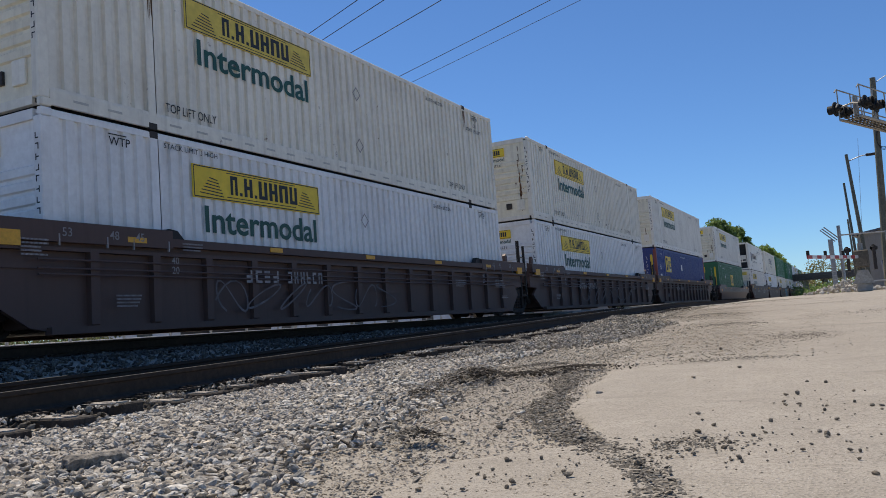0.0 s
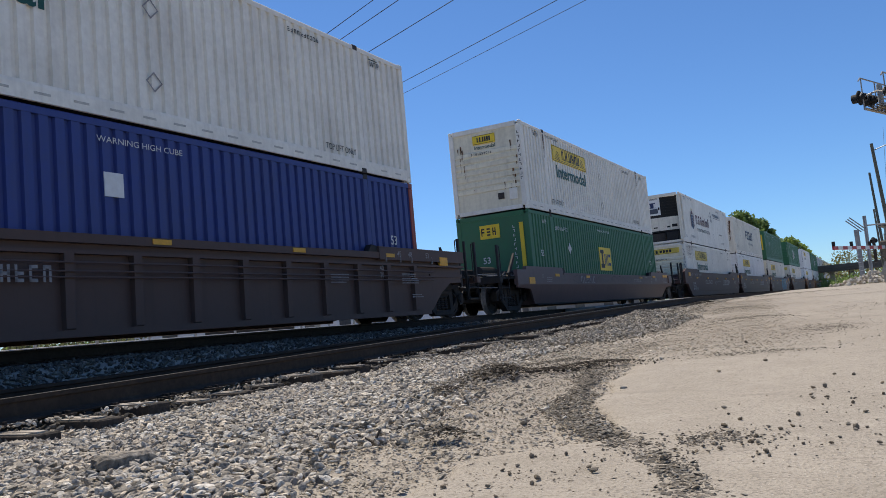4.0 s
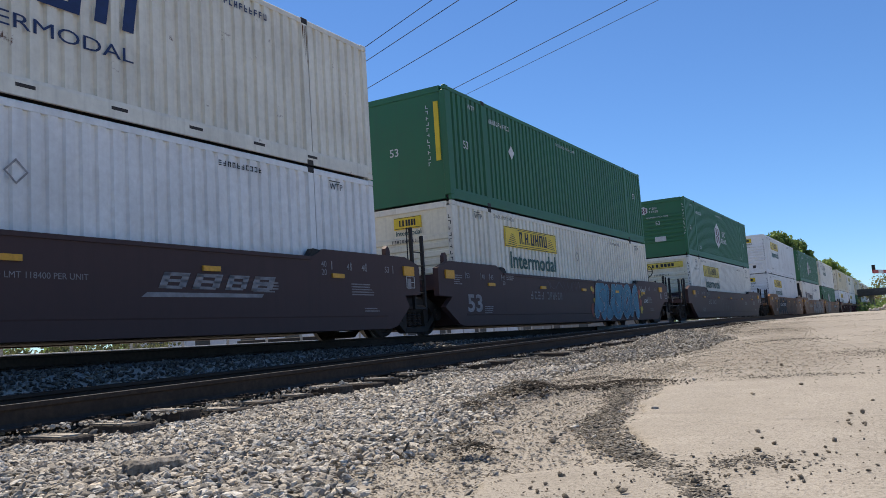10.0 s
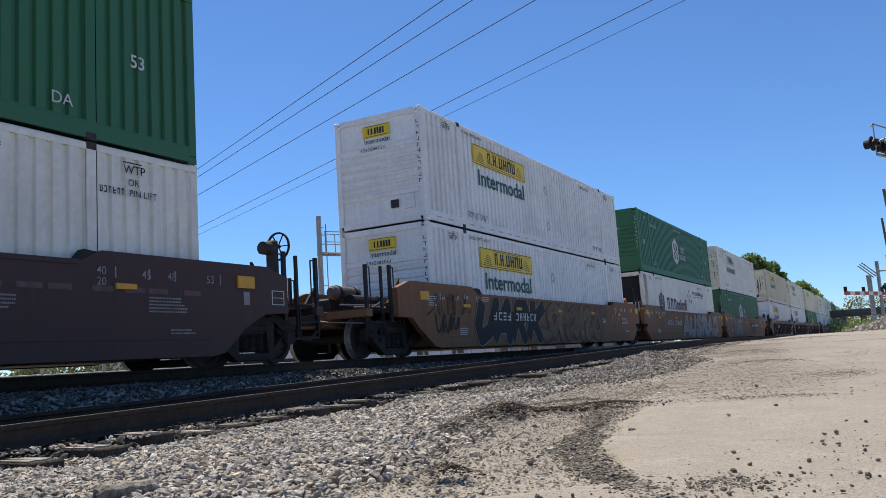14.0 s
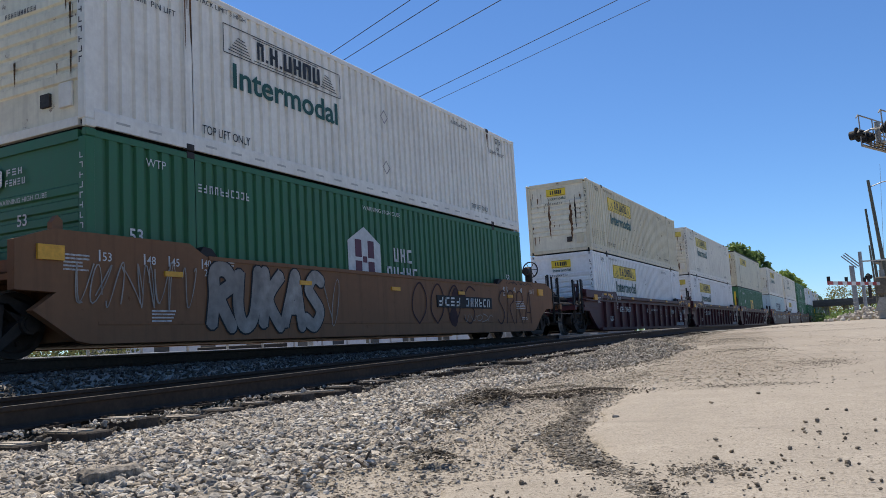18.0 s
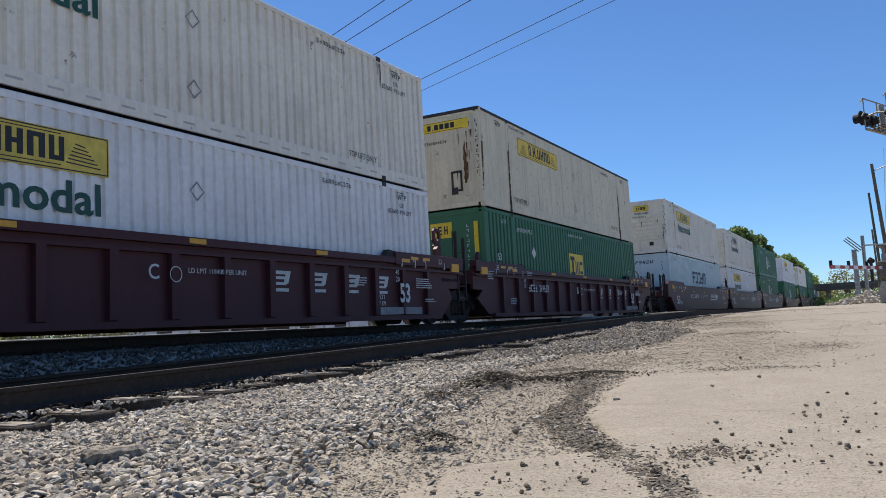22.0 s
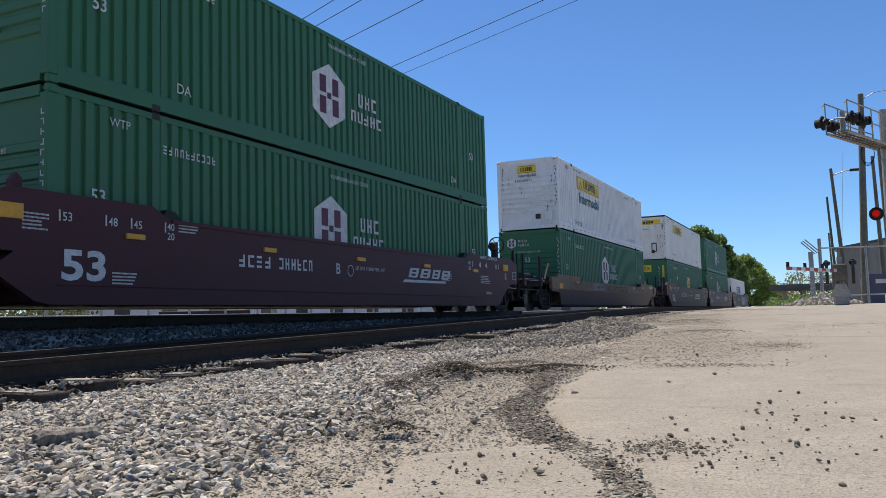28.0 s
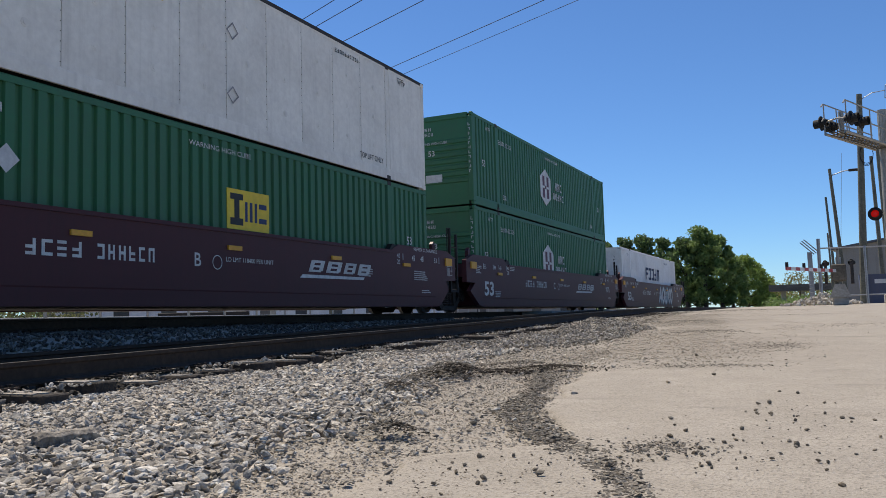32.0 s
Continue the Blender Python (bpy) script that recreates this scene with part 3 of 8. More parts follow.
def hauler_panel(root, plate, ink):
    """The long plate with a row of block shapes and a winged scroll at either end."""
    if plate is not None:
        put("plate", shared("plate", plate, lambda s: s.box(CW - 0.02, CW + 0.002, 2.87, 6.5, 1.93, 2.50)), root, None, "weathered plate with dark block marks")

    def marks(s):
        at = side_of(CW + 0.005)
        for z in (1.945, 2.47):
            s.add([at(2.9, z), at(6.47, z), at(6.47, z + 0.018), at(2.9, z + 0.018)], [(0, 1, 2, 3)])
        for y in (2.89, 6.465):
            s.add([at(y, 1.95), at(y + 0.018, 1.95), at(y + 0.018, 2.48), at(y, 2.48)], [(0, 1, 2, 3)])
        h0, h1 = 2.06, 2.40
        y = 3.80
        for k, w in enumerate((0.19, 0.07, 0.23, 0.07, 0.25, 0.25, 0.27, 0.24)):
            top = h0 + 0.06 if w < 0.1 else h1
            if w < 0.1:
                s.add([at(y, h0), at(y + w, h0), at(y + w, top), at(y, top)], [(0, 1, 2, 3)])
            else:
                for a, b, c, d in (STROKES[0], STROKES[1], STROKES[2 + k % 3]):
                    a, b = (0, 0.36) if a == 0 and b < 1 else (0.64, 1) if a > 0 else (0, 1)
                    s.add([at(y + a * w, h0 + c * (h1 - h0)), at(y + b * w, h0 + c * (h1 - h0)), at(y + b * w, h0 + d * (h1 - h0)), at(y + a * w, h0 + d * (h1 - h0))], [(0, 1, 2, 3)])
            y += w + 0.055
        for i in range(6):
            z = 2.02 + i * 0.055
            a, b = 3.02 + 0.05 * i, 3.62 - 0.03 * i
            s.add([at(a, z), at(b, z - 0.03), at(b, z - 0.012), at(a, z + 0.018)], [(0, 1, 2, 3)])
            s.add([at(6.35 - 0.05 * i, z), at(5.78 + 0.03 * i, z + 0.03), at(5.78 + 0.03 * i, z + 0.048), at(6.35 - 0.05 * i, z + 0.018)], [(0, 1, 2, 3)])
        for z in (2.0, 2.43):
            s.add([at(3.7, z), at(5.7, z), at(5.7, z + 0.014), at(3.7, z + 0.014)], [(0, 1, 2, 3)])
    put("plate_lettering", shared("plate_lettering", ink, marks), root)


def hauler_front(root, plate, ink, wide):
    a = 0.95 if wide else 0.42
    if plate is not None:
        put("front_plate", shared("front_plate_%d" % wide, plate, lambda s: s.box(-a, a * (1 if wide else 0.9), 0.005, 0.05, 2.33, 2.63)), root)

    def marks(s):
        at = end_of(0.002)
        y = -a * 0.62
        for w in (0.10, 0.03, 0.12, 0.03, 0.14, 0.14, 0.15, 0.13):
            w *= a
            top = 2.43 if w < 0.05 * a else 2.56
            s.add([at(y, 2.40), at(y + w, 2.40), at(y + w, top), at(y, top)], [(0, 1, 2, 3)])
            y += w + 0.045 * a
        for z in (2.345, 2.61):
            s.add([at(-a * 0.95, z), at(a * 0.86, z), at(a * 0.86, z + 0.012), at(-a * 0.95, z + 0.012)], [(0, 1, 2, 3)])
    put("plate_lettering", shared("front_marks_%d" % wide, ink, marks), root)
    if not wide:
        end_lettering(root, "Intermodal", 0.0, 2.17, 0.12, INK_GREEN, 0.015, 0.002)


def shell(root, paint, side, front, post=None, rails=None, nose=None):
    """The steel box itself, part by part."""
    post, rails, nose = post or paint, rails or paint, nose or paint
    flip = pose(0, CL, 0, 0, 0, 180)
    if side == "corrugated":
        for k, (a, b) in enumerate(BAYS):
            me = shared("bay_%d" % k, paint, corrugated_bay(a, b))
            far_me = shared("far_bay_%d" % k, paint, corrugated_bay(CL - b, CL - a))
            put("side_panel", me, root)
            put("side_panel", far_me, root, flip)
    else:
        edges = flat_edges(0.16 if side == "flat" else 0.72)
        for k, (a, b) in enumerate(zip(edges, edges[1:])):
            put("side_panel", shared("flat_panel_%s_%d" % (side, k), paint, lambda s: s.box(CW - 0.035, CW - 0.008, a + 0.006, b - 0.006, 0.25, CH - 0.10)), root)
        put("side_wall", shared("far_wall_" + side, paint, lambda s: s.box(-CW + 0.01, -CW + 0.035, edges[0], CL - 0.16, 0.25, CH - 0.1)), root)
    if side == "flat":
        tagged(put("rivets", shared("rivets", CASTING, side_rivets), root), kind="stuff")
    if front == "ribbed":
        put("front_wall", shared("front_sheet", nose, front_sheet), root)
        for i in range(7):
            put("front_rib", shared("front_rib", nose, front_rib), root, pose(0, 0, 0.72 + i * 0.205))
    elif front == "flat":
        put("front_wall", shared("front_flat", paint, front_flat), root)
    else:
        put("front_wall", shared("front_bay", paint, lambda s: s.box(-CW + 0.02, CW - 0.02, 0.70, 0.76, 0.03, CH - 0.03)), root)
    first = 0.72 if front == "bay" else 0.05
    for mx in (0, 1):
        put("door_leaf", shared("door_leaf", paint, door_leaf), root, pose(0, 0, 0) if mx else pose(-CW + 0.09, 0, 0))
        for x in (0.4, 0.95):
            put("lock_bar", shared("lock_bar", CASTING, lock_bar), root, pose(x if mx else -x, 0, 0))
    put("roof", shared("roof_%d" % (first * 100), paint, lambda s: s.box(-CW + 0.06, CW - 0.06, first, CL - 0.05, CH - 0.07, CH - 0.03)), root)
    put("floor", shared("floor_%d" % (first * 100), CASTING, lambda s: s.box(-CW + 0.05, CW - 0.05, first, CL - 0.1, 0.06, 0.15)), root)
    low = shared("bottom_rail", rails, lambda s: s.prism([(CW - 0.05, 0.03), (CW - 0.002, 0.03), (CW - 0.002, 0.24), (CW - 0.012, 0.29), (CW - 0.05, 0.29)], 0.16, CL - 0.16, "y"))
    top = shared("top_rail", rails, lambda s: s.prism([(CW - 0.07, CH - 0.12), (CW - 0.003, CH - 0.12), (CW - 0.003, CH - 0.03), (CW - 0.03, CH - 0.006), (CW - 0.07, CH - 0.006)], 0.16, CL - 0.16, "y"))
    corner = shared("corner_post", post, lambda s: s.cbox(CW - 0.165, CW, 0.0, 0.165, 0.12, CH - 0.12, 0.014))
    lift = shared("lift_post", paint, lambda s: s.cbox(CW - 0.06, CW - 0.002, -0.086, 0.086, 0.03, CH - 0.1, 0.012))
    for m in (None, flip):
        put("bottom_rail", low, root, m)
        put("top_rail", top, root, m)
    for mx in (1, -1):
        for my in (0, 1):
            m = pose(0, 0, 0) if (mx, my) == (1, 0) else flip if (mx, my) == (-1, 1) else pose(CW * 2 - 0.165, CL - 0.165, 0) if False else None
            if m is None:
                m = pose(-2 * CW + 0.165, 0, 0) if mx < 0 else pose(0, CL - 0.165, 0)
            put("corner_post", corner, root, m)
        for y in (POST_1, POST_2):
            put("lift_post", lift, root, pose(0, y, 0) if mx > 0 else pose(0, y, 0, 0, 0, 180))
    for z0, z1 in ((0.03, 0.16), (CH - 0.16, CH - 0.01)):
        sill = shared("end_rail_%d" % (z0 * 100), rails, lambda s: s.box(-CW + 0.16, CW - 0.16, 0.0, 0.09, z0, z1))
        put("end_rail", sill, root)
        put("end_rail", sill, root, flip)
    cast = shared("corner_casting", CASTING, lambda s: s.cbox(-0.085, 0.006, -0.09, 0.09, 0.0, 0.118, 0.012))
    end_cast = shared("end_casting", post, lambda s: s.cbox(-0.085, 0.006, -0.09, 0.09, 0.0, 0.118, 0.012))
    for z in (0.0, CH - 0.118):
        for y in (0.095, CL - 0.095):
            put("corner_casting", end_cast, root, pose(CW, y, z))
            put("corner_casting", end_cast, root, pose(-CW, y, z, 0, 0, 180))
        for y in (POST_1, POST_2):
            put("corner_casting", cast, root, pose(CW, y, z))
            put("corner_casting", cast, root, pose(-CW, y, z, 0, 0, 180))


CONTAINERS = "containers on the train"


def common_words(root, ink, pin=False):
    lettering(root, "STACK LIMIT 3 HIGH", 2.25, 2.66, 0.085, ink, 1.25)
    for y in (1.15, POST_2 + 0.55):
        lettering(root, "WTP", y, 2.54, 0.13, ink, None, 0.006)
        put("marking", shared("overline", ink, lambda s: s.box(DX - 0.01, DX, 0, 0.34, 2.70, 2.715)), root, pose(0, y, 0))
        if pin:
            lettering(root, "OR", y + 0.08, 2.36, 0.10, ink)
            lettering(root, "PIN LIFT", y + 0.10, 2.20, 0.10, ink)
            number_bars(root, y - 0.42, 2.20, 6, 0.46, 0.10, ink, "pin_%d" % y)
    number_bars(root, 11.75, 2.57, 10, 1.05, 0.09, ink, "side")
    lettering(root, "TOP LIFT ONLY", 2.33, 0.36, 0.15, ink, 1.2)
    lettering(root, "TOP LIFT ONLY", 12.75, 0.36, 0.13, ink, 1.1)


def hauler_box(paint, plate, ink=INK, wide=False, flat=False, label=""):
    root = empty("container", label, "container", CONTAINERS)
    shell(root, paint, "flat" if flat else "corrugated", "flat" if flat else "ribbed", nose=None if paint is WHITE_NEW else NOSE)
    hauler_panel(root, plate, ink)
    hauler_front(root, plate, ink, wide or flat)
    if not flat:
        lettering(root, "Intermodal", 3.08, 1.36, 0.44, INK_GREEN, 3.27, 0.028)
    common_words(root, INK, wide)
    tall_bars(root, 1.17, 0.95, 2.6, 11, 0.07, INK, "serial")
    put("marking", shared("front_serial", INK, lambda s: bars(s, -0.5, 0.25, 1.98, 2.06, 10, end_of(0.004), 0.35)), root)
    frames = shared("placard_frames", INK_GREY, lambda s: diamond(s, CW + 0.004, 8.25, 0))
    for z in (0.75, 1.95):
        put("placard_frame", frames, root, pose(0, 0, z))
    if not flat:
        tagged(put("slots", shared("rail_slots", SLOT_GREY, lambda s: [s.box(CW - 0.01, CW + 0.0005, y, y + 0.26, 0.13, 0.165) for y in [0.55 + 0.62 * i for i in range(25)] if not POST_1 - 0.4 < y < POST_1 + 0.15 and not POST_2 - 0.4 < y < POST_2 + 0.15]), root, None, "grey slots along the bottom rail"), kind="stuff")
    put("hatch", shared("hatch", paint, lambda s: s.cbox(0.72, 1.0, 0.0, 0.05, 0.35, 0.72, 0.01)), root)
    put("vent", shared("vent", CASTING, lambda s: s.box(0.32, 0.52, -0.002, 0.05, 0.42, 0.62)), root)
    if flat:
        put("hatch_frame", shared("hatch_frame", CASTING, lambda s: [s.box(0.33, 0.38, -0.01, 0.03, 0.55, 1.05), s.box(0.62, 0.67, -0.01, 0.03, 0.55, 1.05), s.box(0.33, 0.67, -0.01, 0.03, 0.5, 0.56), s.box(0.33, 0.67, -0.01, 0.03, 1.04, 1.1)]), root)
        put("roof_edge", shared("roof_edge", CASTING, lambda s: [s.box(CW - 0.03, CW + 0.004, 0.0, CL, CH - 0.075, CH + 0.006), s.box(-CW, CW, -0.006, 0.03, CH - 0.09, CH + 0.006)]), root, None, "dark steel roof edge")
    return root


def pool_box(paint, at, post=None, ghost=False, label="", big=False, small=False):
    """Box with a square yellow plate and dark block shapes."""
    root = empty("container", label, "container", CONTAINERS)
    shell(root, paint, "corrugated", "flat" if not ghost else "flat", post)
    w, h = (1.52, 0.92)
    z0 = 1.02 if not big else 1.56
    k = 0.80 if small else 1.0
    if small:
        z0 = 1.2
    if not ghost:
        put("plate", shared("pool_plate_%d_%d" % (at * 10, big), DECAL_YELLOW, lambda s: s.box(CW - 0.02, CW + 0.002, at, at + w * k, z0, z0 + h * k)), root, None, "yellow square plate with dark blocks")

        def black(s):
            q = side_of(CW + 0.005)
            for a, b, c, d in ((0.1, 0.55, 0.1, 0.26), (0.1, 0.55, 0.68, 0.82), (0.24, 0.42, 0.26, 0.68)):
                s.add([q(at + u * k, z0 + v * k) for u, v in ((a, c), (b, c), (b, d), (a, d))], [(0, 1, 2, 3)])

        def navy(s):
            q = side_of(CW + 0.005)
            for a, b, c, d in ((0.62, 0.71, 0.2, 0.66), (0.79, 0.89, 0.2, 0.66), (0.97, 1.06, 0.2, 0.66), (1.13, 1.42, 0.54, 0.66), (1.13, 1.42, 0.2, 0.32)):
                s.add([q(at + u * k, z0 + v * k) for u, v in ((a, c), (b, c), (b, d), (a, d))], [(0, 1, 2, 3)])
        put("plate_lettering", shared("pool_black_%d_%d" % (at * 10, big), INK, black), root)
        put("plate_lettering", shared("pool_navy_%d_%d" % (at * 10, big), INK_NAVY, navy), root)
        if not big:
            put("front_plate", shared("pool_front", DECAL_YELLOW, lambda s: s.box(-0.45, 0.25, -0.004, 0.03, 2.1, 2.55)), root)
            put("plate_lettering", shared("pool_front_marks", INK, lambda s: [bars(s, -0.4, 0.2, 2.2, 2.45, 3, end_of(-0.008), 0.35)]), root)
    lettering(root, "WARNING HIGH CUBE", 7.1, 2.55, 0.09, INK_WHITE, 1.65)
    lettering(root, "WTP", 1.15, 2.5, 0.13, INK_WHITE)
    if big:
        for y, z, w, h in ((0.80, 1.0, 0.36, 0.42), (7.2, 1.75, 0.34, 0.36)):
            put("label_sheet", shared("label_sheet_%d" % (y * 10), WHITE_NEW, lambda s: s.box(CW - 0.02, CW + 0.003, y, y + w, z, z + h)), root, None, "white label sheet")
    else:
        lettering(root, "53", 0.8, 1.40, 0.2, INK_WHITE, None, 0.02)
    lettering(root, "53", POST_2 + 0.85, 1.38 if not ghost else 1.75, 0.2, INK_WHITE, None, 0.02)
    lettering(root, "53", 0.78, 1.68, 0.26, INK_WHITE, None, 0.02) if big else None
    number_bars(root, 2.35, 2.35, 11, 1.3, 0.13, INK_WHITE, "pool")
    put("placard", shared("placard", INK_WHITE, lambda s: solid_diamond(s, CW + 0.004, 3.68, 1.75, 0.2)), root, None, "white diamond placard")
    put("warning_strip", shared("warning_strip", DECAL_YELLOW, lambda s: s.box(0.95, 1.08, -0.004, 0.02, 1.0, 2.5)), root)
    tall_bars(root, 0.72, 0.9, 2.5, 11, 0.07, INK_WHITE, "pool", -0.002)
    end_lettering(root, "53", -0.3, 1.3, 0.2, INK_WHITE, 0.02, 0.012)
    return root


def hex_box(label="", ghost_words=False):
    """Green box with a white hexagon, two red uprights and white block shapes."""
    root = empty("container", label, "container", CONTAINERS)
    shell(root, GREEN, "corrugated", "ribbed")

    def hexagon(s, place, c, z, r):
        s.add([place(c + dx * r, z + dz * r) for dx, dz in ((0, -1.05), (0.95, -0.55), (0.95, 0.55), (0, 1.05), (-0.95, 0.55), (-0.95, -0.55))], [(0, 1, 2, 3, 4, 5)])

    def uprights(s, place, c, z, r):
        for a, b, d, e in ((-0.55, -0.18, -0.62, -0.06), (0.18, 0.55, -0.62, -0.06), (-0.55, -0.18, 0.06, 0.62), (0.18, 0.55, 0.06, 0.62), (-0.12, 0.12, -0.1, 0.1)):
            s.add([place(c + a * r, z + d * r), place(c + b * r, z + d * r), place(c + b * r, z + e * r), place(c + a * r, z + e * r)], [(0, 1, 2, 3)])
    put("emblem", shared("hexagon", INK_WHITE, lambda s: hexagon(s, side_of(CW + 0.004), 7.15, 1.45, 0.68)), root, None, "white hexagon emblem")
    put("emblem_lettering", shared("hex_marks", INK_RED, lambda s: uprights(s, side_of(CW + 0.007), 7.15, 1.45, 0.68)), root)

    def words(s):
        q = side_of(CW + 0.004)
        bars(s, 8.38, 9.28, 1.48, 1.80, 3, q, 0.22, 0, 4)
        bars(s, 8.05, 9.5, 1.10, 1.36, 5, q, 0.22, 0, 5)
    put("emblem_lettering", shared("hex_words", INK_WHITE, words), root, None, "white block shapes")
    put("front_emblem", shared("hex_front", INK_WHITE, lambda s: hexagon(s, end_of(0.0), -0.75, 2.4, 0.2)), root)
    put("emblem_lettering", shared("hex_front_marks", INK_RED, lambda s: uprights(s, end_of(-0.003), -0.75, 2.4, 0.2)), root)
    put("emblem_lettering", shared("hex_front_words", INK_WHITE, lambda s: [bars(s, -0.45, -0.05, 2.42, 2.52, 3, end_of(0.0), 0.25), bars(s, -0.48, 0.0, 2.26, 2.36, 5, end_of(0.0), 0.25)]), root)
    end_lettering(root, "WARNING HIGH CUBE", -0.1, 1.98, 0.075, INK_WHITE, 0.0, 0.002)
    end_lettering(root, "53", -0.1, 1.62, 0.17, INK_WHITE, 0.02, 0.002)
    put("data_plate", shared("data_plate", INK_WHITE, lambda s: s.box(-0.3, 0.25, 0.0, 0.03, 0.78, 1.02)), root)
    lettering(root, "WARNING HIGH CUBE", 7.15, 2.55, 0.09, INK_WHITE, 1.6)
    lettering(root, "WTP", 1.1, 2.5, 0.13, INK_WHITE)
    lettering(root, "53", 0.75, 1.3, 0.2, INK_WHITE, None, 0.02)
    lettering(root, "53", POST_2 + 0.7, 1.3, 0.2, INK_WHITE, None, 0.02)
    lettering(root, "DA", POST_2 - 0.65, 0.42, 0.17, INK_WHITE)
    lettering(root, "DA", 2.5, 0.42, 0.17, INK_WHITE)
    number_bars(root, 2.2, 2.25, 10, 1.3, 0.14, INK_WHITE, "hex")
    tall_bars(root, 1.17, 1.0, 2.6, 11, 0.07, INK_WHITE, "hexserial")
    return root


def slant_box(paint, label=""):
    """Box with a row of slanted navy blocks for a name."""
    root = empty("container", label, "container", CONTAINERS)
    shell(root, paint, "corrugated", "flat")

    def name(s):
        q = side_of(CW + 0.005)
        bars(s, 5.95, 10.3, 1.38, 2.08, 5, q, 0.14, 0.1, 12)
    put("name_lettering", shared("slant_name", INK_NAVY, name), root, None, "slanted navy block shapes")
    lettering(root, "INTERMODAL", 7.2, 0.92, 0.2, INK_NAVY, 2.9)
    lettering(root, "53ft", 0.7, 0.5, 0.24, INK, None, 0.01)
    lettering(root, "WTP", 1.2, 2.5, 0.12, INK)
    number_bars(root, 12.0, 2.5, 9, 1.1, 0.12, INK_NAVY, "slant")
    end_lettering(root, "53ft", 0.0, 1.5, 0.2, INK, 0.01, 0.012)
    put("name_lettering", shared("slant_front", INK_NAVY, lambda s: bars(s, -0.55, 0.45, 2.38, 2.55, 5, end_of(0.012), 0.25, 0.04)), root)
    tall_bars(root, 0.85, 1.0, 2.5, 10, 0.07, INK, "slantserial", 0.014)
    put("slots", shared("fork_slots", CASTING, lambda s: [s.box(CW - 0.01, CW + 0.001, 1.0 + i * 1.45, 1.28 + i * 1.45, 0.15, 0.20) for i in range(10)]), root)
    put("placard", shared("front_placard", INK_WHITE, lambda s: s.add([(-0.75, 0.012, 1.95), (-0.55, 0.012, 1.75), (-0.35, 0.012, 1.95), (-0.55, 0.012, 2.15)], [(0, 1, 2, 3)])), root)
    return root


def cold_box(label=""):
    """White refrigerated box: flat sides, a crest, blackletter-like dark red blocks, a cooling unit inside an open end frame."""
    root = empty("container", label, "container", CONTAINERS)
    shell(root, WHITE_MID, "reefer", "bay", WHITE_OLD)
    put("bay_back", shared("bay_back", CASTING, lambda s: s.box(-CW + 0.16, CW - 0.16, 0.60, 0.70, 0.16, 0.8)), root)

    def bulge(x0, x1, lift, deep=0.72):
        """Plan outline of a panel on the unit's bowed front."""
        xs = [x0 + (x1 - x0) * i / 10 for i in range(11)]
        return [(x, 0.10 + 0.20 * (x / 1.06) ** 2 - lift) for x in xs] + [(x1, deep), (x0, deep)]
    unit = put("cooling_unit", shared("cooling_unit", RUBBER, lambda s: s.prism(bulge(-1.06, 1.06, 0.0), 0.70, 2.80, "z")), root, None, "bowed cooling unit with white panels and black grilles")
    for x0, x1 in ((-1.06, -0.42), (-0.41, 0.20), (0.21, 1.06)):
        put("cowl", shared("cowl_%d" % (x1 * 100), WHITE_OLD, lambda s: s.prism(bulge(x0, x1, 0.025, 0.60), 0.78, 1.54, "z")), unit, None, "white lower cowl panel")
    put("top_panel", shared("cold_top_panel", WHITE_NEW, lambda s: [s.prism(bulge(-0.74, 0.14, 0.022, 0.6), 1.70, 2.76, "z"), s.prism(bulge(-0.90, 0.98, 0.015, 0.66), 2.72, 2.86, "z")]), unit, None, "white upper panel with a rounded top")
    for i in range(6):
        put("slat", shared("slat", BLACK_STEEL, lambda s: s.prism(bulge(0.2, 1.02, 0.03, 0.5), 0, 0.035, "z")), unit, pose(0, 0, 1.74 + i * 0.165))
        put("slat", shared("side_slat", BLACK_STEEL, lambda s: s.prism(bulge(-1.05, -0.8, 0.03, 0.5), 0, 0.035, "z")), unit, pose(0, 0, 1.74 + i * 0.165))
    put("badge", shared("badge", INK_NAVY, lambda s: [s.prism(bulge(-0.56, -0.12, 0.028, 0.3), 2.13, 2.16, "z"), s.prism(bulge(-0.42, -0.22, 0.028, 0.3), 2.16, 2.38, "z"), s.prism(bulge(-0.52, -0.12, 0.028, 0.3), 2.38, 2.44, "z"), s.prism(bulge(-0.55, -0.48, 0.028, 0.3), 2.16, 2.32, "z")]), unit)
    put("display", shared("display", INK_SLATE, lambda s: s.prism(bulge(-0.66, 0.0, 0.028, 0.3), 1.80, 2.08, "z")), unit, None, "slate grey control door")
    put("latch", shared("unit_latch", RUBBER, lambda s: s.cbox(0.03, 0.10, 0.03, 0.09, 1.98, 2.14, 0.01)), unit)
    put("marking", shared("unit_name", INK, lambda s: bars(s, -0.60, 0.06, 2.60, 2.68, 9, lambda u, w: (u, 0.066 + 0.2 * (u / 1.06) ** 2, w), 0.3)), unit)
    for x0, x1, z0, z1 in ((-0.75, -0.56, 0.92, 0.98), (-0.34, -0.12, 0.94, 1.01), (0.42, 0.60, 0.92, 1.01), (0.70, 0.98, 0.94, 1.10)):
        put("vent", shared("unit_vent_%d" % (x0 * 100), RUBBER, lambda s: s.prism(bulge(x0, x1, 0.030, 0.4), z0, z1, "z")), unit)
    put("fuel_tank", shared("fuel_tank", CASTING, lambda s: s.cbox(-0.95, 0.28, 0.16, 0.66, 0.17, 0.66, 0.04)), unit, None, "grey steel fuel tank")
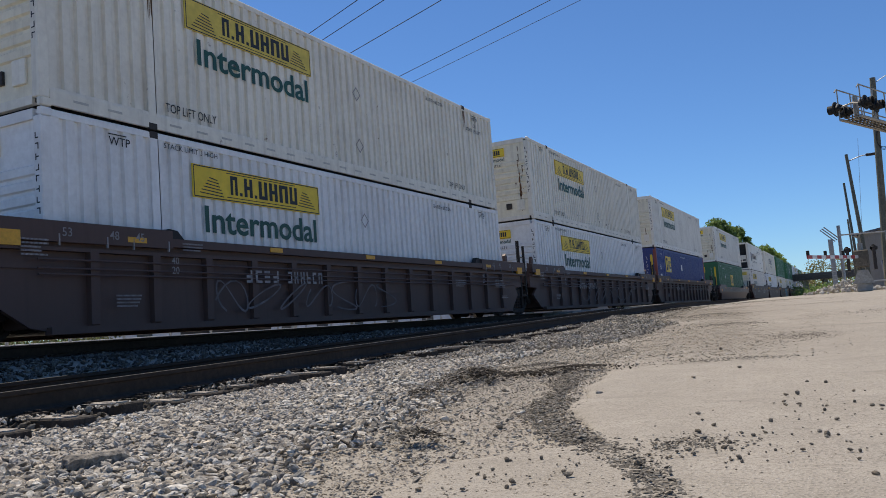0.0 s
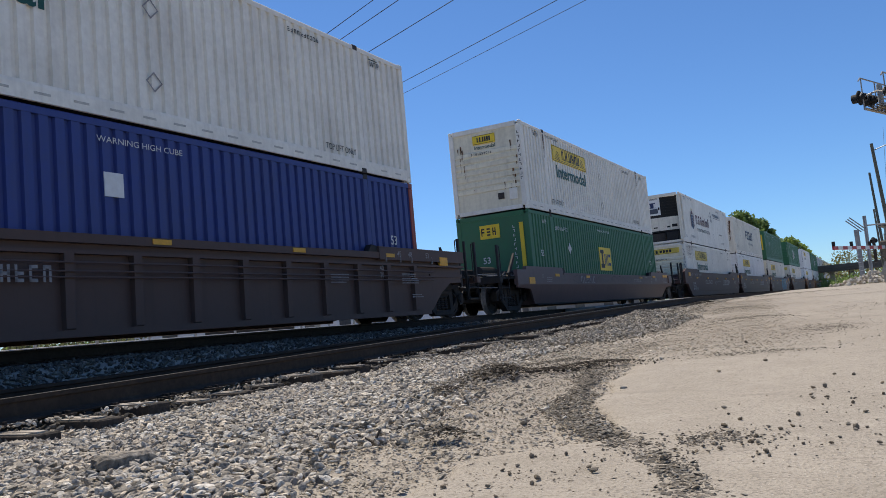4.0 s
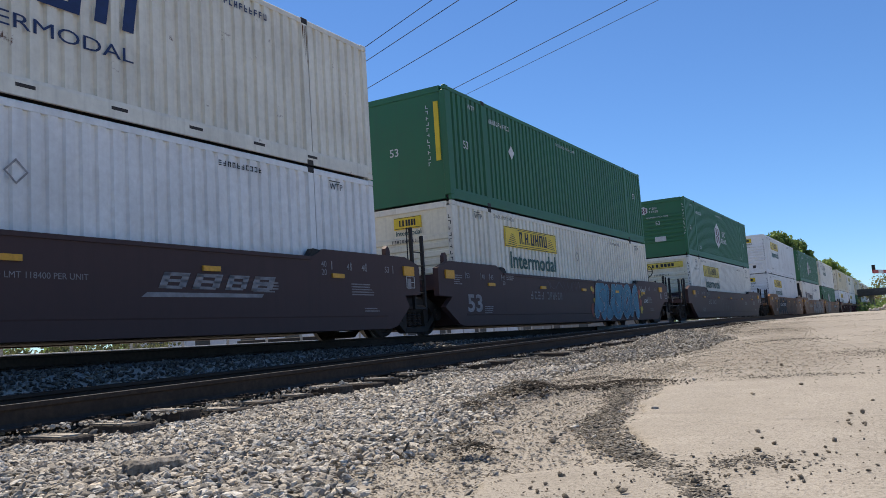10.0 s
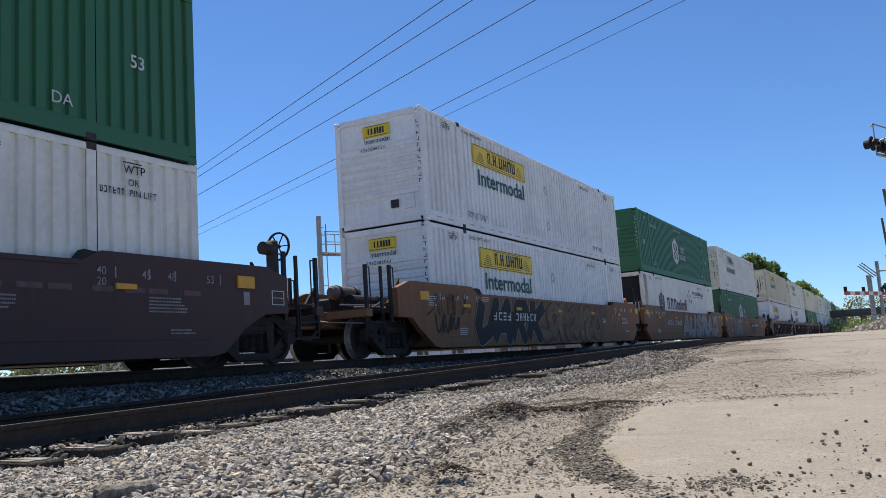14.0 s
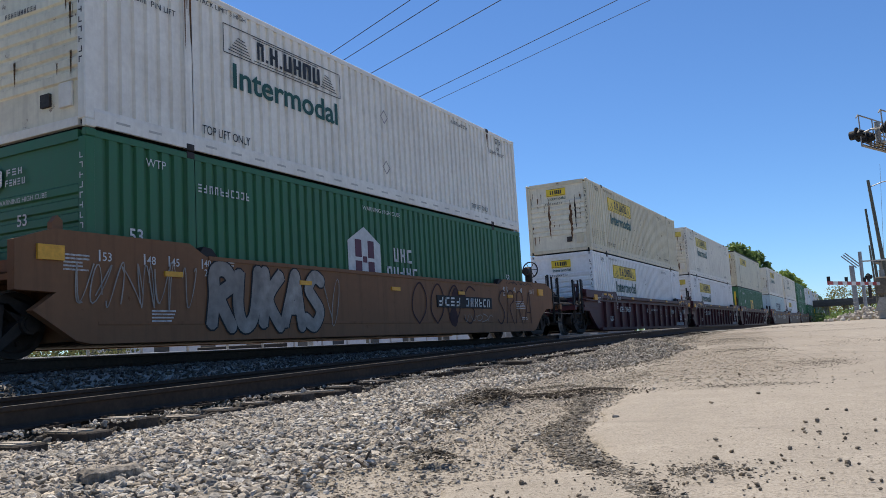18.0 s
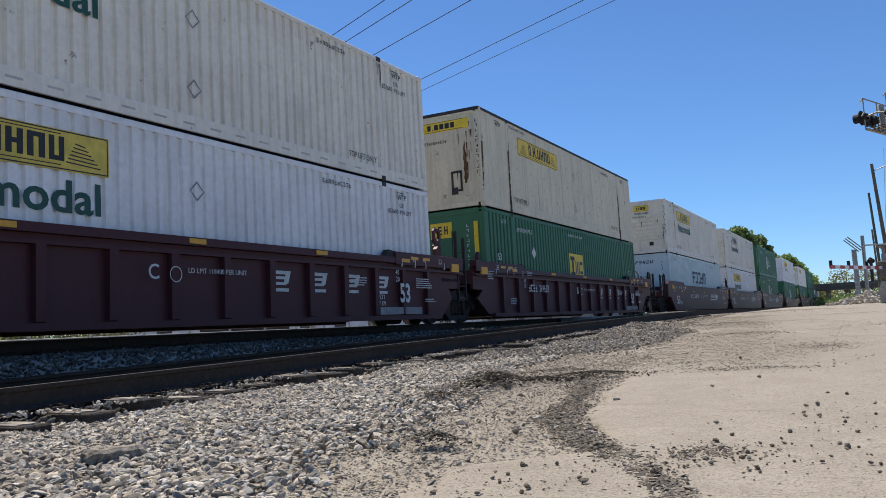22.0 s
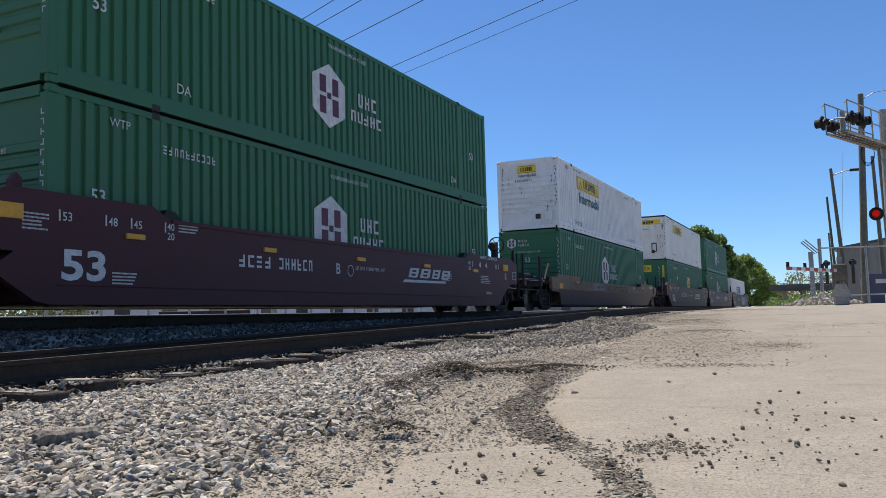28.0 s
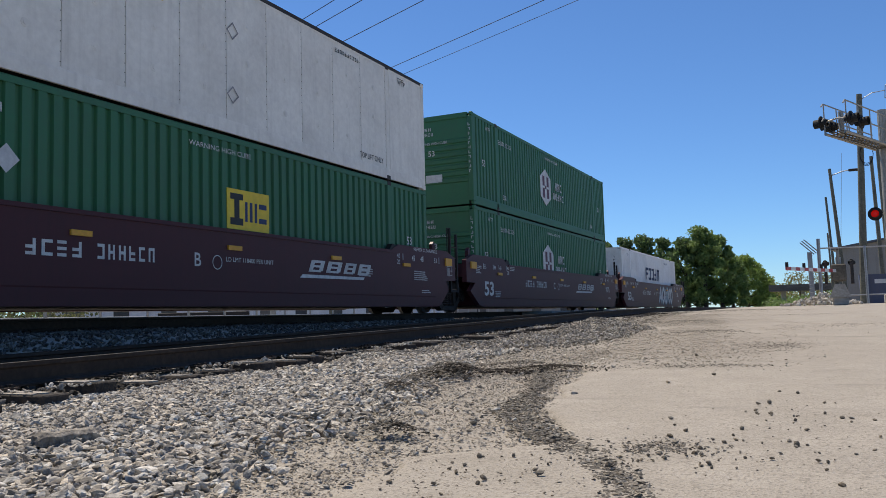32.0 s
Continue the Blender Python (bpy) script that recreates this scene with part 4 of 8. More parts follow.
    put("battery_box", shared("battery_box", RUBBER, lambda s: s.cbox(0.32, 1.0, 0.14, 0.66, 0.17, 0.68, 0.04)), unit)
    for x in (-0.62, 0.22):
        put("tank_strap", shared("tank_strap", BLACK_STEEL, lambda s: s.box(-0.025, 0.025, 0.145, 0.17, 0.16, 0.68)), unit, pose(x, 0, 0))
    for mx in (1, -1):
        put("brace", shared("bay_brace", WHITE_OLD, lambda s: [s.tube((CW - 0.07, 0.1, 0.15), (CW - 0.07, 0.64, 1.45), 0.035, 6), s.tube((CW - 0.07, 0.1, CH - 0.1), (CW - 0.07, 0.64, 1.45), 0.035, 6), s.tube((CW - 0.07, 0.1, 1.45), (CW - 0.07, 0.70, 1.45), 0.03, 6), s.cbox(CW - 0.13, CW - 0.02, 0.56, 0.72, 1.33, 1.57, 0.01)]), root, pose(0, 0, 0) if mx > 0 else pose(-2 * CW + 0.14, 0, 0))
    put("side_box", shared("side_box", WHITE_OLD, lambda s: s.cbox(CW - 0.12, CW - 0.01, 0.42, 0.68, 0.32, 0.68, 0.015)), root)
    put("cable", shared("bay_cable", RUBBER, lambda s: s.pipe([(CW - 0.3, 0.3, 2.75), (CW - 0.1, 0.4, 2.6), (CW - 0.12, 0.6, 2.2), (CW - 0.1, 0.66, 1.7)], 0.015)), root)

    def shield(s):
        q = side_of(CW + 0.004)
        s.add([q(2.85, 1.75), q(3.4, 1.75), q(3.4, 1.05), q(3.12, 0.86), q(2.85, 1.05)], [(0, 1, 2, 3, 4)])

    def supporters(s):
        q = side_of(CW + 0.003)
        s.add([q(2.62, 1.9), q(2.8, 1.95), q(2.82, 1.1), q(2.68, 1.0)], [(0, 1, 2, 3)])
        s.add([q(3.45, 1.1), q(3.62, 1.0), q(3.66, 1.9), q(3.48, 1.95)], [(0, 1, 2, 3)])
        s.add([q(2.9, 1.78), q(3.36, 1.78), q(3.3, 2.02), q(2.96, 2.02)], [(0, 1, 2, 3)])

    def crown(s):
        q = side_of(CW + 0.004)
        for i in range(3):
            s.add([q(2.98 + i * 0.1, 2.03), q(3.06 + i * 0.1, 2.03), q(3.02 + i * 0.1, 2.25)], [(0, 1, 2)])

    def rows(s):
        q = side_of(CW + 0.006)
        for i in range(3):
            bars(s, 2.95, 3.3, 1.2 + i * 0.17, 1.31 + i * 0.17, 3, q, 0.25)
    put("crest", shared("crest_shield", INK_NAVY, shield), root, None, "navy crest shield")
    put("crest", shared("crest_supporters", INK_MAROON, supporters), root)
    put("crest", shared("crest_crown", DECAL_FADED, crown), root)
    put("crest", shared("crest_rows", INK_WHITE, rows), root)

    def name(s):
        q = side_of(CW + 0.004)
        r = random.Random(5)
        for y, w, h in ((4.2, 0.52, 0.58), (4.78, 0.07, 0.09), (4.95, 0.5, 0.56), (5.5, 0.07, 0.09), (5.66, 0.48, 0.56), (6.2, 0.38, 0.40), (6.62, 0.36, 0.40), (7.03, 0.2, 0.56), (7.28, 0.36, 0.40), (7.7, 0.38, 0.40), (8.13, 0.40, 0.58)):
            if w < 0.1:
                s.add([q(y, 1.28), q(y + w, 1.28), q(y + w, 1.28 + h), q(y, 1.28 + h)], [(0, 1, 2, 3)])
                continue
            for k in range(2):
                a = y + k * w * 0.58
                s.add([q(a, 1.24 + 0.05 * k), q(a + w * 0.3, 1.29), q(a + w * 0.34, 1.26 + h), q(a + 0.03, 1.22 + h)], [(0, 1, 2, 3)])
            s.add([q(y, 1.22 + h), q(y + w * 0.5, 1.3 + h), q(y + w, 1.2 + h), q(y + w * 0.5, 1.14 + h)], [(0, 1, 2, 3)])
    put("name_lettering", shared("cold_name", INK_MAROON, name), root, None, "dark red pointed block shapes")
    lettering(root, "GLOBAL TRANSPORTATION", 4.42, 0.84, 0.2, INK, 4.1, 0.008)
    put("name_lettering", shared("cold_sub", INK_NAVY, lambda s: [bars(s, 10.2, 13.2, 2.18, 2.36, 9, side_of(CW + 0.004), 0.22), bars(s, 10.3, 13.1, 2.06, 2.1, 26, side_of(CW + 0.004), 0.3)]), root)
    put("emblem", shared("cold_star", INK_GREY, lambda s: [solid_diamond(s, CW + 0.004, 9.3 + dx, 2.0 + dz, 0.13) for dx, dz in ((0, 0.35), (0.28, 0.1), (-0.28, 0.1), (0.1, -0.15), (0.5, -0.2))]), root)
    put("name_lettering", shared("cold_site", INK, lambda s: bars(s, 12.1, 13.5, 0.95, 1.05, 13, side_of(CW + 0.004), 0.3)), root)
    common_words(root, INK)
    lettering(root, "53'", 0.9, 0.3, 0.16, INK)
    put("placard_frame", shared("cold_placard", INK_GREY, lambda s: diamond(s, CW + 0.004, 9.9, 0.75, 0.22)), root)
    return root


# ---- well cars ----
SILL = 1.52            # half width over the sides


def side_outline(a, b, step=True):
    """Elevation of a well side: raised ends, a low middle, and bottoms that rise over the trucks."""
    top = [(a, 1.50), (a + 0.55, 1.68), (1.75, 1.68), (2.1, 1.50), (13.75, 1.50), (14.1, 1.66), (b - 0.55, 1.66), (b, 1.50)] if step else [(a, 1.50), (b, 1.50)]
    low = [(b, 0.86), (b - 0.6, 0.84), (16.95, 0.60), (16.45, 0.20), (16.2, 0.15), (-0.1, 0.15), (-0.35, 0.20), (-1.0, 0.60), (a + 0.6, 0.84), (a, 0.86)]
    return top + low


def side_pieces(style, a, b):
    """Name and builder of each piece of one well side."""
    if style == "smooth":
        return (("well_side", lambda s: s.prism(side_outline(a, b), 1.38, SILL, "x")),
                ("top_chord", lambda s: s.box(SILL, SILL + 0.025, 2.15, 13.7, 1.44, 1.505)),
                ("bottom_chord", lambda s: s.prism([(1.30, 0.15), (1.40, 0.15), (SILL - 0.02, 0.33), (SILL + 0.006, 0.42), (SILL + 0.006, 0.46), (1.40, 0.3)], 0.0, 16.1, "y")))
    if style == "low":
        top = [(a, 0.80), (a, 1.25), (-1.2, 1.25), (-1.15, 1.36), (2.04, 1.36), (2.08, 1.19), (14.05, 1.19), (14.1, 1.36), (17.25, 1.36), (17.32, 1.25), (b, 1.25), (b, 0.80)]
        low = [(a, 0.80), (b, 0.80), (b, 0.72), (17.0, 0.67), (16.45, 0.21), (-0.3, 0.21), (-0.85, 0.67), (a, 0.72)]

        def folded(s):
            n = len(low)
            s.add([(SILL - 0.17 * (0.80 - z) / 0.59 - d, y, z) for d in (0.0, 0.06) for y, z in low], [tuple(range(n)), tuple(range(n, 2 * n))[::-1]] + [(k, (k + 1) % n, n + (k + 1) % n, n + k) for k in range(n)])
        return (("well_side", lambda s: s.prism(top, 1.40, SILL, "x")),
                ("lower_side", folded),
                ("end_box", lambda s: s.cbox(1.36, SILL + 0.05, 17.32, 18.0, 0.86, 1.22, 0.02)),
                ("top_chord", lambda s: s.box(SILL, SILL + 0.02, 2.1, 14.0, 1.13, 1.18)))
    end = [(1.498, 1.34), (SILL + 0.03, 1.34), (SILL + 0.03, 1.62), (1.36, 1.66), (1.36, 1.5)]
    return (("well_side", lambda s: s.prism(side_outline(a, b, False), 1.34, 1.42, "x")),
            ("top_chord", lambda s: s.box(1.36, SILL + 0.02, a, b, 1.37, 1.50)),
            ("middle_rail", lambda s: s.box(1.36, SILL + 0.01, a, b, 1.22, 1.27)),
            ("bottom_chord", lambda s: s.box(1.38, SILL, -0.1, 16.2, 0.10, 0.20)),
            ("raised_chord", lambda s: s.prism(end, a, 2.1, "y")),
            ("raised_chord", lambda s: s.prism(end, 14.05, b, "y")))


def truss_rib(s):
    s.prism([(1.40, 0.14), (SILL - 0.01, 0.22), (SILL + 0.012, 1.24), (1.40, 1.24)], -0.075, 0.075, "y")


def sideframe(s):
    """Cast side frame seen from outside: bowed top, triangular windows left open."""
    x0, x1 = 0.92, 1.08
    pts = [(-1.12, 0.62), (-1.12, 0.40), (-0.86, 0.34), (-0.42, 0.12), (0.42, 0.12), (0.86, 0.34), (1.12, 0.40), (1.12, 0.62), (0.62, 0.80), (-0.62, 0.80)]
    s.prism([(-1.12, 0.62), (-0.62, 0.82), (0.62, 0.82), (1.12, 0.62), (1.12, 0.44), (0.58, 0.64), (-0.58, 0.64), (-1.12, 0.44)], x0, x1, "x")
    for k in (-1, 1):
        s.prism([(k * 1.14, 0.62), (k * 1.14, 0.36), (k * 0.80, 0.33), (k * 0.44, 0.06), (k * 0.38, 0.06), (k * 0.38, 0.24), (k * 0.50, 0.26), (k * 0.74, 0.48), (k * 0.95, 0.56)], x0, x1 + 0.02, "x")
        s.prism([(k * 0.52, 0.20), (k * 0.38, 0.20), (k * 0.34, 0.70), (k * 0.56, 0.70)], x0, x1 + 0.01, "x")
        s.prism([(k * 0.50, 0.72), (k * 0.62, 0.72), (k * 0.88, 0.50), (k * 0.78, 0.46)], x0, x1, "x")
    s.cbox(x0, x1 + 0.03, -0.44, 0.44, 0.05, 0.19, 0.02)
    s.cbox(x0, x1 + 0.04, -0.34, 0.34, 0.56, 0.68, 0.02)
    for y in (-0.89, 0.89):
        s.tube((x0, y, 0.45), (x1 + 0.08, y, 0.45), 0.14, 14)
        s.tube((x1 + 0.08, y, 0.45), (x1 + 0.10, y, 0.45), 0.10, 14)


def spring_coil(s):
    s.lathe([(0.075 + 0.03 * (k % 2), 0.21 + k * 0.0265) for k in range(13)], (0, 0, 0), "z", 10)


def wheelset(s):
    for k in (1, -1):
        prof = [(0.10, -0.10), (0.14, -0.05), (0.34, -0.03), (0.38, -0.065), (0.485, -0.075), (0.475, -0.045), (0.455, -0.04), (0.448, 0.065), (0.375, 0.068), (0.345, 0.02), (0.15, 0.03), (0.11, 0.1)]
        s.lathe([(r, k * q) for r, q in prof], (k * 0.765, 0, 0), "x", 28)
    s.tube((-1.0, 0, 0), (1.0, 0, 0), 0.085, 10)
    for k in (0.80, -0.80):
        for i in range(4):
            a = i * math.pi / 2
            s.box(k - 0.03, k + 0.03, 0.25 * math.cos(a) - 0.03, 0.25 * math.cos(a) + 0.03, 0.25 * math.sin(a) - 0.03, 0.25 * math.sin(a) + 0.03)


WHEELS = []


def truck(car, y):
    t = put("truck", shared("bolster", BLACK_STEEL, lambda s: [s.cbox(-1.0, 1.0, -0.2, 0.2, 0.48, 0.72, 0.03), s.tube((0, 0, 0.7), (0, 0, 0.86), 0.2, 14)]), car, pose(0, y, 0), "dark cast-steel truck")
    put("side_frame", shared("side_frame", TRUCK_STEEL, sideframe), t)
    put("side_frame", shared("side_frame", TRUCK_STEEL, sideframe), t, pose(0, 0, 0, 0, 0, 180))
    for x in (1.0, -1.0):
        for dy in (-0.2, 0.0, 0.2):
            put("spring", shared("spring_coil", CASTING, spring_coil), t, pose(x, dy, 0))
        put("bolster_end", shared("bolster_end", BLACK_STEEL, lambda s: s.box(-0.1, 0.1, -0.32, 0.32, 0.53, 0.66)), t, pose(x * 0.97, 0, 0))
    for dy in (-0.89, 0.89):
        me = shared("wheelset", TRUCK_STEEL, wheelset)
        if len(me.materials) == 1:                     # bright running tread
            me.materials.append(GALV_DULL)
            for q in me.polygons:
                if all(math.hypot(me.vertices[i].co.y, me.vertices[i].co.z) > 0.44 for i in q.vertices):
                    q.material_index = 1
        w = put("wheelset", me, t, pose(0, dy, 0.448))
        WHEELS.append(w)
    return t


def grab(s, x, y, z0, z1, w=0.28):
    """An upright post with a bent round rail."""
    s.box(x - 0.03, x + 0.03, y - 0.04, y + 0.04, z0, z1)
    s.pipe([(x + 0.02, y + 0.02, z1 - 0.05), (x + 0.02, y + w * 0.45, z1 - 0.05), (x + 0.02, y + w * 0.45, z0 + 0.35), (x + 0.02, y, z0 + 0.35)], 0.014)


def end_coupled(car, paint, side, brake, low=False):
    """Free end: deck, draft sill, coupler, posts, ladder and steps. side: -1 front, +1 rear."""
    m = pose(0, 0, 0) if side < 0 else pose(0, CL, 0, 0, 0, 180)

    def deck(s):
        s.prism([(-0.2, 0.62), (-0.2, 1.12), (-1.95, 1.12), (-3.05, 1.02), (-3.05, 0.72), (-1.9, 0.70)], -0.36, 0.36, "x")
        s.box(-1.45, 1.45, -1.92, -0.25, 0.98, 1.06)
        s.box(-1.45, 1.45, -3.02, -2.82, 0.86, 1.02)
        s.prism([(-1.0, 1.06), (-0.2, 1.06), (-0.2, 1.34)], -1.2, 1.2, "x")
    put("end_deck", shared("end_deck", paint, deck), car, m)

    walk_way = put("walkway", shared("walkway", BLACK_STEEL, lambda s: s.box(-1.3, 1.3, -2.82, -1.98, 0.99, 1.03)), car, m)
    for i in range(9):
        put("grating_bar", shared("grating_bar", BLACK_STEEL, lambda s: s.box(-1.3, 1.3, 0, 0.04, 1.031, 1.06)), walk_way, pose(0, -2.8 + i * 0.09, 0))
    for x in (1.2, -1.2):
        put("gusset", shared("gusset", TRUCK_STEEL, lambda s: s.prism([(-1.95, 1.06), (-1.80, 1.06), (-1.32, 1.62), (-1.32, 1.78)], -0.03, 0.03, "x")), car, m @ pose(x, 0, 0))
        put("air_hose", shared("air_hose", RUBBER, lambda s: s.pipe([(0, -2.0, 1.15), (0.05, -1.7, 1.2), (0.12, -1.45, 1.05), (0.14, -1.4, 0.8), (0.1, -1.3, 0.6)], 0.022)), car, m @ pose(x, 0, 0))
    put("deck_rod", shared("deck_rod", GALV_DULL, lambda s: s.pipe([(0.9, -2.7, 1.1), (0.95, -0.5, 1.14)], 0.018)), car, m)
    put("deck_rod", shared("deck_rod", GALV_DULL, lambda s: None), car, m @ pose(-0.35, 0, 0.08))
    put("cut_lever", shared("cut_lever", GALV_DULL, lambda s: s.pipe([(1.35, -3.04, 0.72), (0.5, -3.06, 0.80), (0.2, -3.2, 0.86)], 0.014)), car, m)

    def coupler(s):
        s.cbox(-0.13, 0.13, -3.62, -3.0, 0.76, 1.0, 0.03)
        s.cbox(-0.2, 0.12, -3.80, -3.52, 0.72, 1.04, 0.05)
        s.tube((0.3, -3.0, 0.8), (0.25, -3.4, 0.45), 0.025, 6)
        s.tube((0.25, -3.4, 0.45), (0.1, -3.72, 0.5), 0.025, 6)
    put("coupler", shared("coupler", CASTING, coupler), car, m)

    for x in (1.38, -1.38):
        for y, z0, z1 in ((-2.92, 0.55, 1.95), (-1.98, 0.75, 2.0))[:1 if low else 2]:
            put("handrail", shared("grab_%d" % (z0 * 100), BLACK_STEEL, lambda s: grab(s, 0, 0, z0, z1)), car, m @ pose(x, y, 0))
        for z in (0.42, 0.72):
            put("step", shared("step", BLACK_STEEL, lambda s: s.pipe([(0, -2.9, 0.3), (0, -2.9, 0), (0, -2.35, 0), (0, -2.35, 0.3)], 0.014)), car, m @ pose(x * 1.03, 0, z))

    def gear(s):
        s.cbox(-0.9, -0.35, -1.7, -0.9, 1.1, 1.45, 0.04)
        s.tube((0.25, -1.9, 1.3), (0.25, -0.8, 1.3), 0.16, 12)
        s.tube((0.7, -2.6, 1.12), (0.9, -0.6, 1.12), 0.03, 6)
        s.pipe([(1.3, -2.8, 0.95), (1.25, -2.2, 1.18), (1.35, -1.6, 0.95), (1.3, -1.5, 0.7)], 0.02)
    put("brake_gear", shared("brake_gear", BLACK_STEEL, gear), car, m)
    if not low:
        z, y0, y1 = (2.06, -1.55, -2.75) if brake is True else (1.52, -1.25, -2.25)
        put("air_reservoir", shared("air_reservoir_%d" % brake, RESERVOIR, lambda s: s.lathe([(0.0, y0 + 0.05), (0.10, y0 + 0.04), (0.155, y0 - 0.04), (0.155, y1 + 0.04), (0.10, y1 - 0.04), (0.0, y1 - 0.05)], (0.0, 0, z), "y", 18)), car, m, "dusty steel air reservoir")
        for y in (y0 - 0.2, y1 + 0.2):
            put("reservoir_strap", shared("reservoir_strap_%d" % brake, BLACK_STEEL, lambda s: [s.lathe([(0.158, -0.03), (0.168, -0.03), (0.168, 0.03), (0.158, 0.03)], (0, 0, z), "y", 18), s.box(-0.2, -0.15, -0.04, 0.04, 1.1, z), s.box(0.15, 0.2, -0.04, 0.04, 1.1, z)]), car, m @ pose(0, y, 0))
        for k, run_ in enumerate(([(-1.3, -0.5, 1.2), (-1.2, -1.1, 1.28), (-0.9, -2.4, 1.16), (-0.5, -2.75, 1.12)], [(-1.1, -0.5, 1.32), (-1.02, -1.6, 1.36), (-0.7, -2.0, 1.2), (-0.7, -2.7, 1.12)], [(1.1, -0.4, 1.3), (1.2, -1.5, 1.34), (1.28, -1.9, 1.1)])):
            put("brake_pipe", shared("brake_pipe_%d" % k, BLACK_STEEL, lambda s: s.pipe(run_, 0.024)), car, m)
        put("valve_box", shared("valve_box", BLACK_STEEL, lambda s: s.cbox(-1.36, -1.02, -1.85, -1.45, 1.07, 1.30, 0.03)), car, m)
        for x in (1.38, -1.38):
            put("end_ladder", shared("end_ladder", BLACK_STEEL, lambda s: [s.box(-0.025, 0.025, -2.36, -2.30, 0.42, 1.95), *[s.tube((0, -2.9, z_), (0, -2.33, z_), 0.014, 6) for z_ in (0.45, 0.75, 1.05)]]), car, m @ pose(x, 0, 0))
    if brake:
        put("brake_wheel", shared("brake_wheel", BLACK_STEEL, lambda s: [
            s.lathe([(0.255, -0.018), (0.29, -0.018), (0.29, 0.018), (0.255, 0.018), (0.255, -0.018)], (-0.35, -3.1, 2.32), "y", 24),
            *[s.tube((-0.35, -3.1, 2.32), (-0.35 + 0.27 * math.cos(k * 1.05), -3.1, 2.32 + 0.27 * math.sin(k * 1.05)), 0.013, 6) for k in range(6)],
            s.tube((-0.35, -3.14, 2.32), (-0.35, -2.85, 2.32), 0.04, 8)]), car, m @ pose(0, 0, -0.42 if brake == 3 else 0))
        put("brake_stand", shared("brake_stand", CASTING, lambda s: [s.cbox(-0.47, -0.23, -2.98, -2.84, 1.0, 2.42, 0.03), s.tube((-0.35, -2.86, 2.25), (-0.35, -2.62, 2.25), 0.13, 14), s.cbox(-0.6, -0.1, -2.80, -2.45, 1.06, 1.75, 0.05), s.pipe([(-0.35, -2.9, 1.7), (0.2, -2.85, 1.4), (0.3, -2.4, 1.2)], 0.02)]), car, m @ pose(0, 0, -0.42 if brake == 3 else 0))


def end_shared(car, paint, side):
    """Inner end over a truck that two wells share: a ladder and guide posts."""
    m = pose(0, 0, 0) if side < 0 else pose(0, CL, 0, 0, 0, 180)
    put("end_deck", shared("inner_deck", paint, lambda s: [s.prism([(-0.2, 0.62), (-0.2, 1.2), (-0.9, 1.2), (-1.6, 1.0), (-1.6, 0.72)], -0.5, 0.5, "x"),
                                                          s.box(-1.42, 1.42, -1.1, -0.25, 1.02, 1.10)]), car, m)

    for x in (1.22, -1.22):
        put("guide_post", shared("guide_post", paint, lambda s: s.prism([(-0.52, 1.05), (-0.36, 1.05), (-0.36, 1.85), (-0.44, 1.92), (-0.52, 1.82)], -0.05, 0.05, "x")), car, m @ pose(x, 0, 0))
    if side > 0:
        for x in (1.40, -1.40):
            lad = put("ladder", shared("ladder", BLACK_STEEL, lambda s: [s.box(-0.035, 0.035, -1.65, -1.59, 0.55, 2.2), s.box(-0.035, 0.035, -1.21, -1.15, 0.55, 2.35), s.box(-0.03, 0.03, -1.6, -1.2, 0.56, 0.60)]), car, m @ pose(x, 0, 0))
            for k in range(5):
                put("rung", shared("rung", BLACK_STEEL, lambda s: s.tube((0, -1.62, 0), (0, -1.18, 0), 0.014, 6)), lad, pose(0, 0, 0.62 + k * 0.3))
            put("grab_rail", shared("ladder_grab", BLACK_STEEL, lambda s: s.pipe([(0, -1.18, 2.33), (0, -1.02, 2.33), (0, -1.02, 1.3)], 0.014)), lad)


